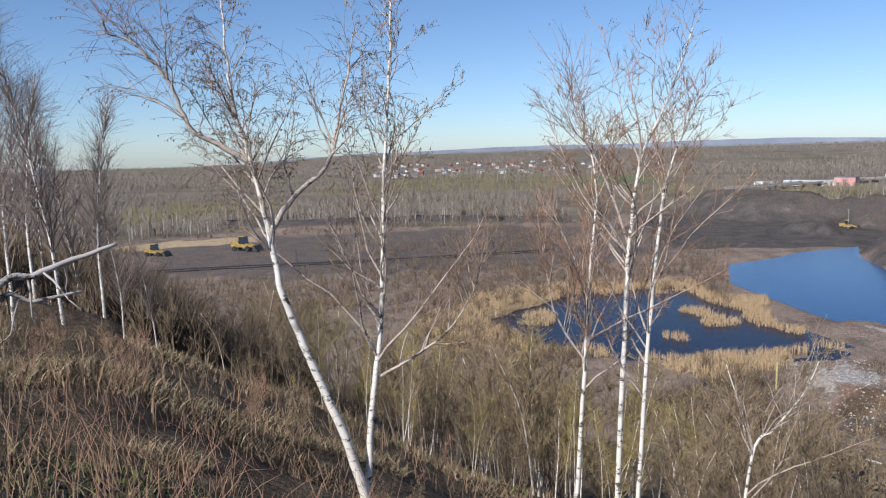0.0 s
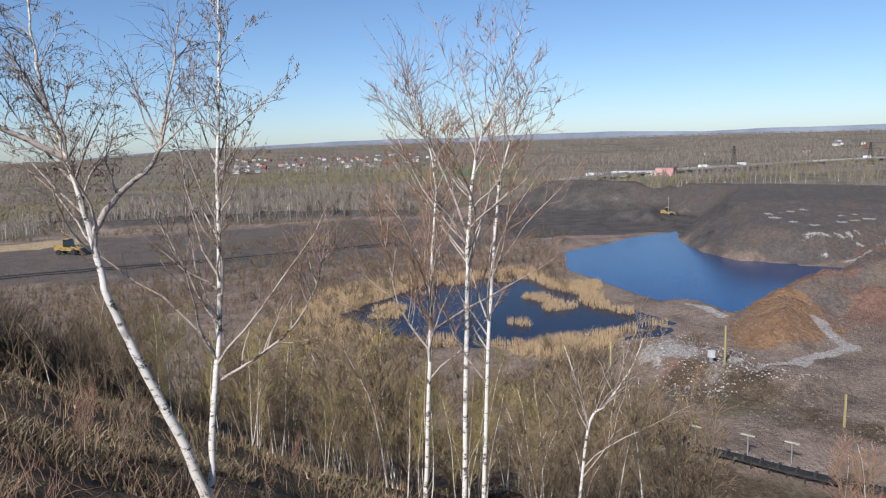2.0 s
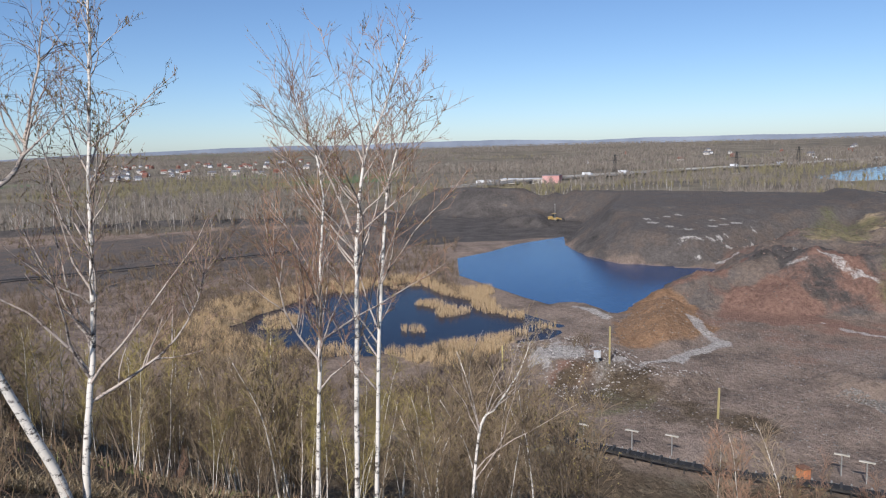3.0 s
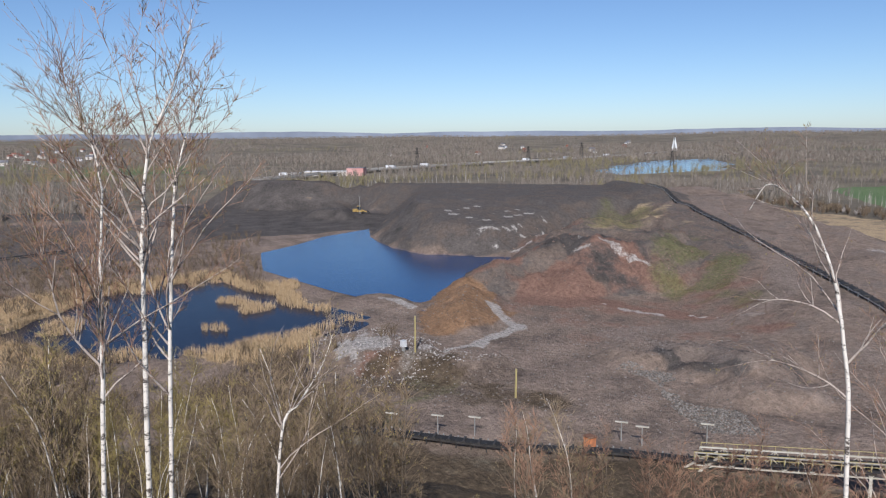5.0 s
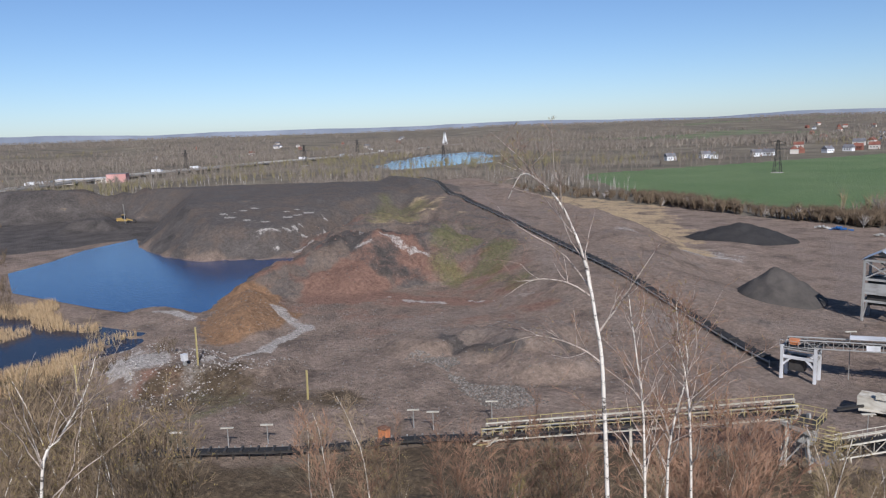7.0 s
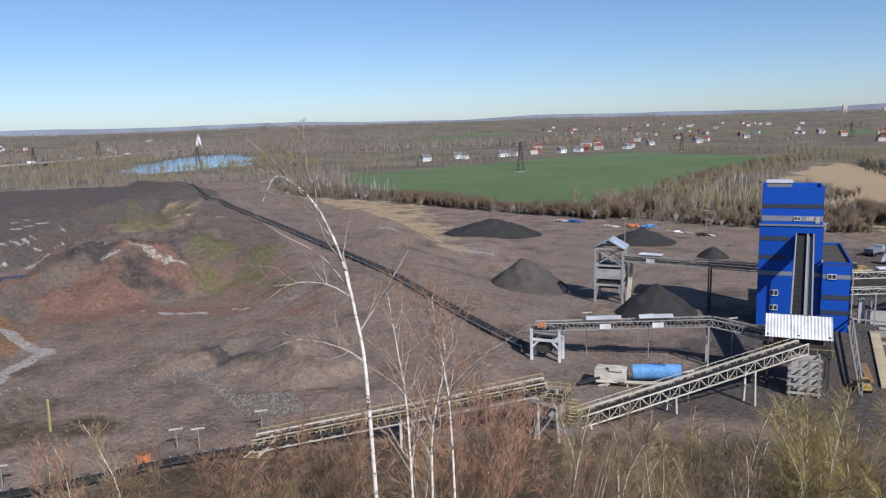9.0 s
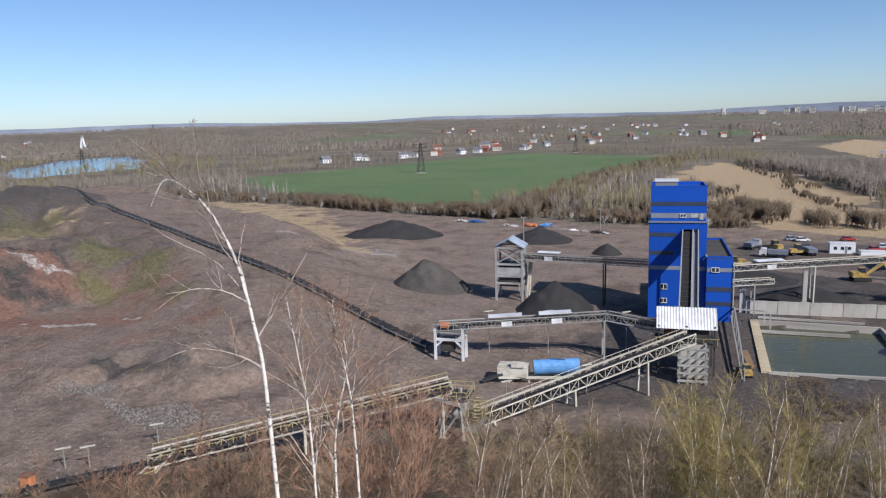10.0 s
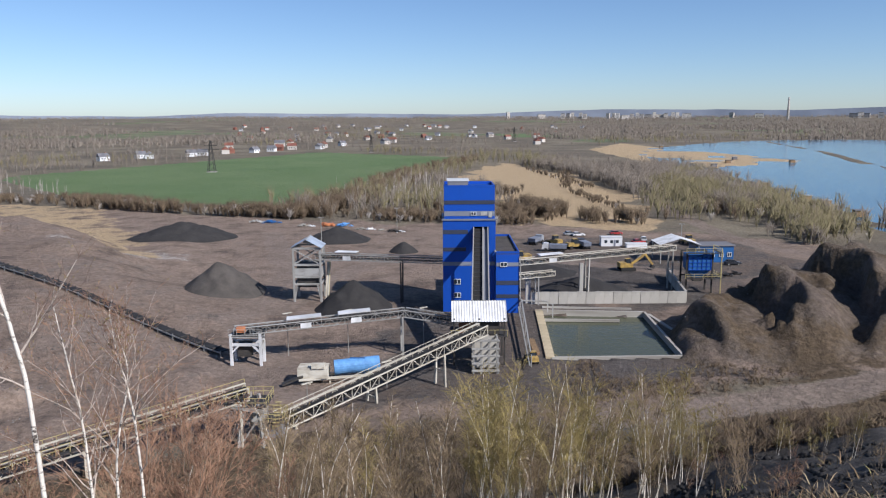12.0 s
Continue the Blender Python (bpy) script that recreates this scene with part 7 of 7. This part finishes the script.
for (x, y), z in zip(SPOTS, zs):
    k = rng.choice((0, 0, 1, 1, 2, 3))
    m = Matrix.Translation((x, y, z)) @ Matrix.Rotation(rng.uniform(0, 3.14), 4, "Z")
    if fresh[k]:
        KINDS[k].matrix_basis = m
        fresh[k] = False
    else:
        copy_thing(KINDS[k], m)


def flat_block(w, h):
    t = thing("apartment_block", (0, 0, 0), "pale concrete apartment block on the far skyline", "building", "apartment blocks on the skyline")
    slab("wall", t, -w / 2, w / 2, -6, 6, -4, h, PALE)
    slab("roof", t, -w / 2 - 0.3, w / 2 + 0.3, -6.3, 6.3, h, h + 0.6, GREYROOF)
    for k in range(int(h / 5.5)):
        slab("window", t, -w / 2 + 1.5, w / 2 - 1.5, -6.1, -5.95, 3 + 5.5 * k, 4.6 + 5.5 * k, DARKGLASS, "row of dark windows")
    return t


BLOCKS = [flat_block(15, 27), flat_block(20, 22), flat_block(34, 17)]
first = [True] * 3
for a in (7.5, 9.1, 9.5, 9.8, 10.4, 10.7, 12.4, 12.8, 13.1, 13.6, 14.1, 14.5, 14.8, 15.3, 15.7, 16.1, 16.5, 17.0, 17.3, 17.8, 18.1, 22.8, 28.6, 29.0, 29.3, 30.2, 30.8, 21.0, 5.0):
    r = rng.uniform(3400, 3900)
    x, y = r * math.sin(radians(a)), r * math.cos(radians(a))
    k = rng.choice((0, 0, 1, 1, 2))
    m = Matrix.Translation((x, y, ground_z(x, y) + 2)) @ Matrix.Rotation(-radians(a) + rng.uniform(-0.4, 0.4), 4, "Z")
    if first[k]:
        BLOCKS[k].matrix_basis = m
        first[k] = False
    else:
        copy_thing(BLOCKS[k], m)


def round_part(name, parent, p, q, r0, r1, material, sides=16):
    tb = Tubes()
    tb.add([Vector(p), Vector(p).lerp(Vector(q), 0.5), Vector(q)], [r0, (r0 + r1) / 2, r1], sides)
    me = tb.mesh(name)
    me.materials.append(material)
    ob = new(name, me)
    place(ob, parent, Matrix.Identity(4))
    return ob


x, y = 3000 * math.sin(radians(24.62)), 3000 * math.cos(radians(24.62))
t = thing("power_station_chimney", (x, y, 0), "tall pale chimney on the far skyline", "chimney")
round_part("shaft", t, (x, y, 15), (x, y, 106), 5.0, 3.0, CONCRETE)
round_part("ring", t, (x, y, 98), (x, y, 100), 3.6, 3.6, GREYBAND)
t = thing("gas_holder", (-1335, -818, 0), "blue-grey round tower far behind the birches", "tower")
round_part("shell", t, (-1335, -818, 0), (-1335, -818, 30), 13, 13, GREYBAND, 28)
round_part("cap", t, (-1335, -818, 30), (-1335, -818, 33), 13.4, 10, STEEL, 28)


def pylon(h):
    t = thing("power_pylon", (0, 0, 0), "dark steel lattice power pylon", "pylon", "power pylons on the plain")
    w = h * 0.11
    for sx in (-1, 1):
        for sy in (-1, 1):
            bar("leg", t, (sx * w, sy * w, -0.5), (sx * 0.4, sy * 0.4, h), 0.32, 0.32, DARKSTEEL)
    for k in range(6):
        z0, z1 = h * k / 6, h * (k + 1) / 6
        w0, w1 = w + (0.4 - w) * k / 6, w + (0.4 - w) * (k + 1) / 6
        for s in (-1, 1):
            bar("brace", t, (-w0, s * w0, z0), (w1, s * w1, z1), 0.18, 0.18, DARKSTEEL)
            bar("brace", t, (s * w0, w0, z0), (s * w1, -w1, z1), 0.18, 0.18, DARKSTEEL)
    for f, l in ((0.72, 0.26), (0.84, 0.2), (0.95, 0.14)):
        bar("cross_arm", t, (-h * l, 0, h * f), (h * l, 0, h * f), 0.3, 0.4, DARKSTEEL)
    slab("footing", t, -w - 0.8, w + 0.8, -w - 0.8, w + 0.8, -0.5, 0.4, CONCRETE)
    return t


P = pylon(24)
P.matrix_basis = Matrix.Translation((-176, 571, ground_z(-176, 571)))
for x, y, s in ((-84, 889, 0.85), (-820, 470, 1.1), (-760, 600, 1.1), (-560, 640, 1.0), (120, 1250, 1.0), (-880, 800, 1.2)):
    copy_thing(P, Matrix.Translation((x, y, ground_z(x, y))) @ Matrix.Rotation(0.5, 4, "Z") @ Matrix.Diagonal((s, s, s, 1)))

# motorway with its bridge pylon
way = [(-660, 210), (-774, 373), (-854, 587), (-909, 802), (-1010, 1060), (-1128, 1324), (-1330, 1700)]
m_ = thing("motorway", (-900, 800, 0), "pale raised motorway across the plain", "road", kind="structure")
for (ax, ay), (bx, by) in zip(way, way[1:]):
    bar("road_deck", m_, (ax, ay, 3.2), (bx, by, 3.2), 17, 1.0, TARMAC)
    for f in (0.1, 0.35, 0.6, 0.85):
        px, py = ax + (bx - ax) * f, ay + (by - ay) * f
        bar("pier", m_, (px, py, -1), (px, py, 2.9), 3, 3, CONCRETE)
    d = Vector((by - ay, ax - bx, 0)).normalized() * 8.4
    for s in (-1, 1):
        bar("barrier", m_, (ax + d.x * s, ay + d.y * s, 4.1), (bx + d.x * s, by + d.y * s, 4.1), 0.3, 0.9, CONCRETE)
t = thing("bridge_pylon", (-1155, 1326, 0), "white needle-shaped bridge pylon beside the motorway", "pylon")
bar("leg", t, (-1159, 1322, 0), (-1155, 1326, 33), 3.4, 3.4, WHITE)
bar("leg", t, (-1151, 1330, 0), (-1155, 1326, 33), 3.4, 3.4, WHITE)
bar("leg", t, (-1162, 1334, 0), (-1155, 1326, 32), 2.4, 2.4, WHITE)
for x, y, c in ((-790, 415, CARWHITE), (-812, 475, CARWHITE), (-880, 690, CARWHITE), (-905, 790, CARGREY), (-960, 930, CARWHITE)):
    t = thing("lorry", (x, y, 3.7), "small pale lorry on the motorway", "lorry", "lorries on the motorway")
    bar("trailer", t, (x - 1.6, y - 4.5, 5.7), (x + 1.6, y + 4.5, 5.7), 2.5, 2.8, c)
    bar("cab", t, (x + 1.8, y + 5.0, 5.1), (x + 2.6, y + 7.2, 5.1), 2.4, 2.4, CARGREY)
    bar("chassis", t, (x - 1.6, y - 4.5, 4.1), (x + 2.6, y + 7.2, 4.1), 1.8, 0.7, RUBBER)

# pink works beyond the plateau
t = thing("factory_hall", (-733, 322, 0), "low white factory hall with a pink gable block", "factory")
d = Vector((37, 47, 0)).normalized()
c = Vector((-733, 322, 0))
bar("hall", t, c - d * 34 + Vector((0, 0, 2.4)), c + d * 12 + Vector((0, 0, 2.4)), 14, 4.8, PALE)
bar("hall_roof", t, c - d * 34.5 + Vector((0, 0, 4.95)), c + d * 12.5 + Vector((0, 0, 4.95)), 15, 0.35, WHITE)
bar("pink_block", t, c + d * 12 + Vector((0, 0, 4)), c + d * 30 + Vector((0, 0, 4)), 15, 8.4, PINK, "pink rendered block")
bar("block_roof", t, c + d * 11.8 + Vector((0, 0, 8.35)), c + d * 30.2 + Vector((0, 0, 8.35)), 15.4, 0.4, GREYROOF)
for k in range(6):
    p = c - d * (30 - 7 * k) + Vector((d.y, -d.x, 0)) * 7.05
    bar("window", t, p - d * 1.6 + Vector((0, 0, 2.6)), p + d * 1.6 + Vector((0, 0, 2.6)), 0.1, 1.4, DARKGLASS)
bar("annex", t, c - d * 62 + Vector((0, 0, 1.8)), c - d * 40 + Vector((0, 0, 1.8)), 12, 3.6, WHITE)

# fishing huts by the lake
for i, (x, y) in enumerate(((165, 312), (166, 294), (171, 330), (177, 382), (182, 420), (245, 640), (270, 690), (300, 640), (284, 971), (215, 590), (172, 350))):
    t = thing("fishing_hut", (x, y, 0), "small dark wooden fishing hut over the water", "hut", "fishing huts by the lake")
    slab("wall", t, x - 2, x + 2, y - 1.5, y + 1.5, 0.7, 2.9, TIMBER if i % 3 else GREYROOF)
    slab("roof", t, x - 2.4, x + 2.4, y - 1.9, y + 1.9, 2.9, 3.1, GREYROOF if i % 2 else STEEL)
    slab("jetty", t, x - 3, x + 3, y - 2.3, y + 2.3, 0.45, 0.7, TIMBER)
    for sx in (-1.8, 1.8):
        slab("stilt", t, x + sx - 0.1, x + sx + 0.1, y - 1.2, y + 1.2, -2.2, 0.45, TIMBER)

# ridge at the edge of sight, with distance haze put into its bluish colour
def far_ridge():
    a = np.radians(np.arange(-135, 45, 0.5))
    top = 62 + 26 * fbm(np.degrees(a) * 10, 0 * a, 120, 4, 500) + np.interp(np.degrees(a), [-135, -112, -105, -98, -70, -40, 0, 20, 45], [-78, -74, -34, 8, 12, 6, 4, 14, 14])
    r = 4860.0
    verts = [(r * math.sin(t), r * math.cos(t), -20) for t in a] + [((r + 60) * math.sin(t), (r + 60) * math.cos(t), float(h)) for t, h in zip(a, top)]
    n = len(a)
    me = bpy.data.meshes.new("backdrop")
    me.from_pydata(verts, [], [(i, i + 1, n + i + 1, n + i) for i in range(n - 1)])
    m, nt, b = mat("haze_tinted_ridge", 1.0, 0, 0.0)
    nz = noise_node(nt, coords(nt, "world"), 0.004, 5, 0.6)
    # blue-grey ramp imitates air haze over the hills
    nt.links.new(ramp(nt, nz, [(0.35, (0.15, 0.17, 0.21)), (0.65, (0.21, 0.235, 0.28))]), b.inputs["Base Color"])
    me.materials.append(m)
    tagged(new("backdrop", me), "low wooded hills on the horizon, blue-grey from painted haze", "hills", kind="structure")


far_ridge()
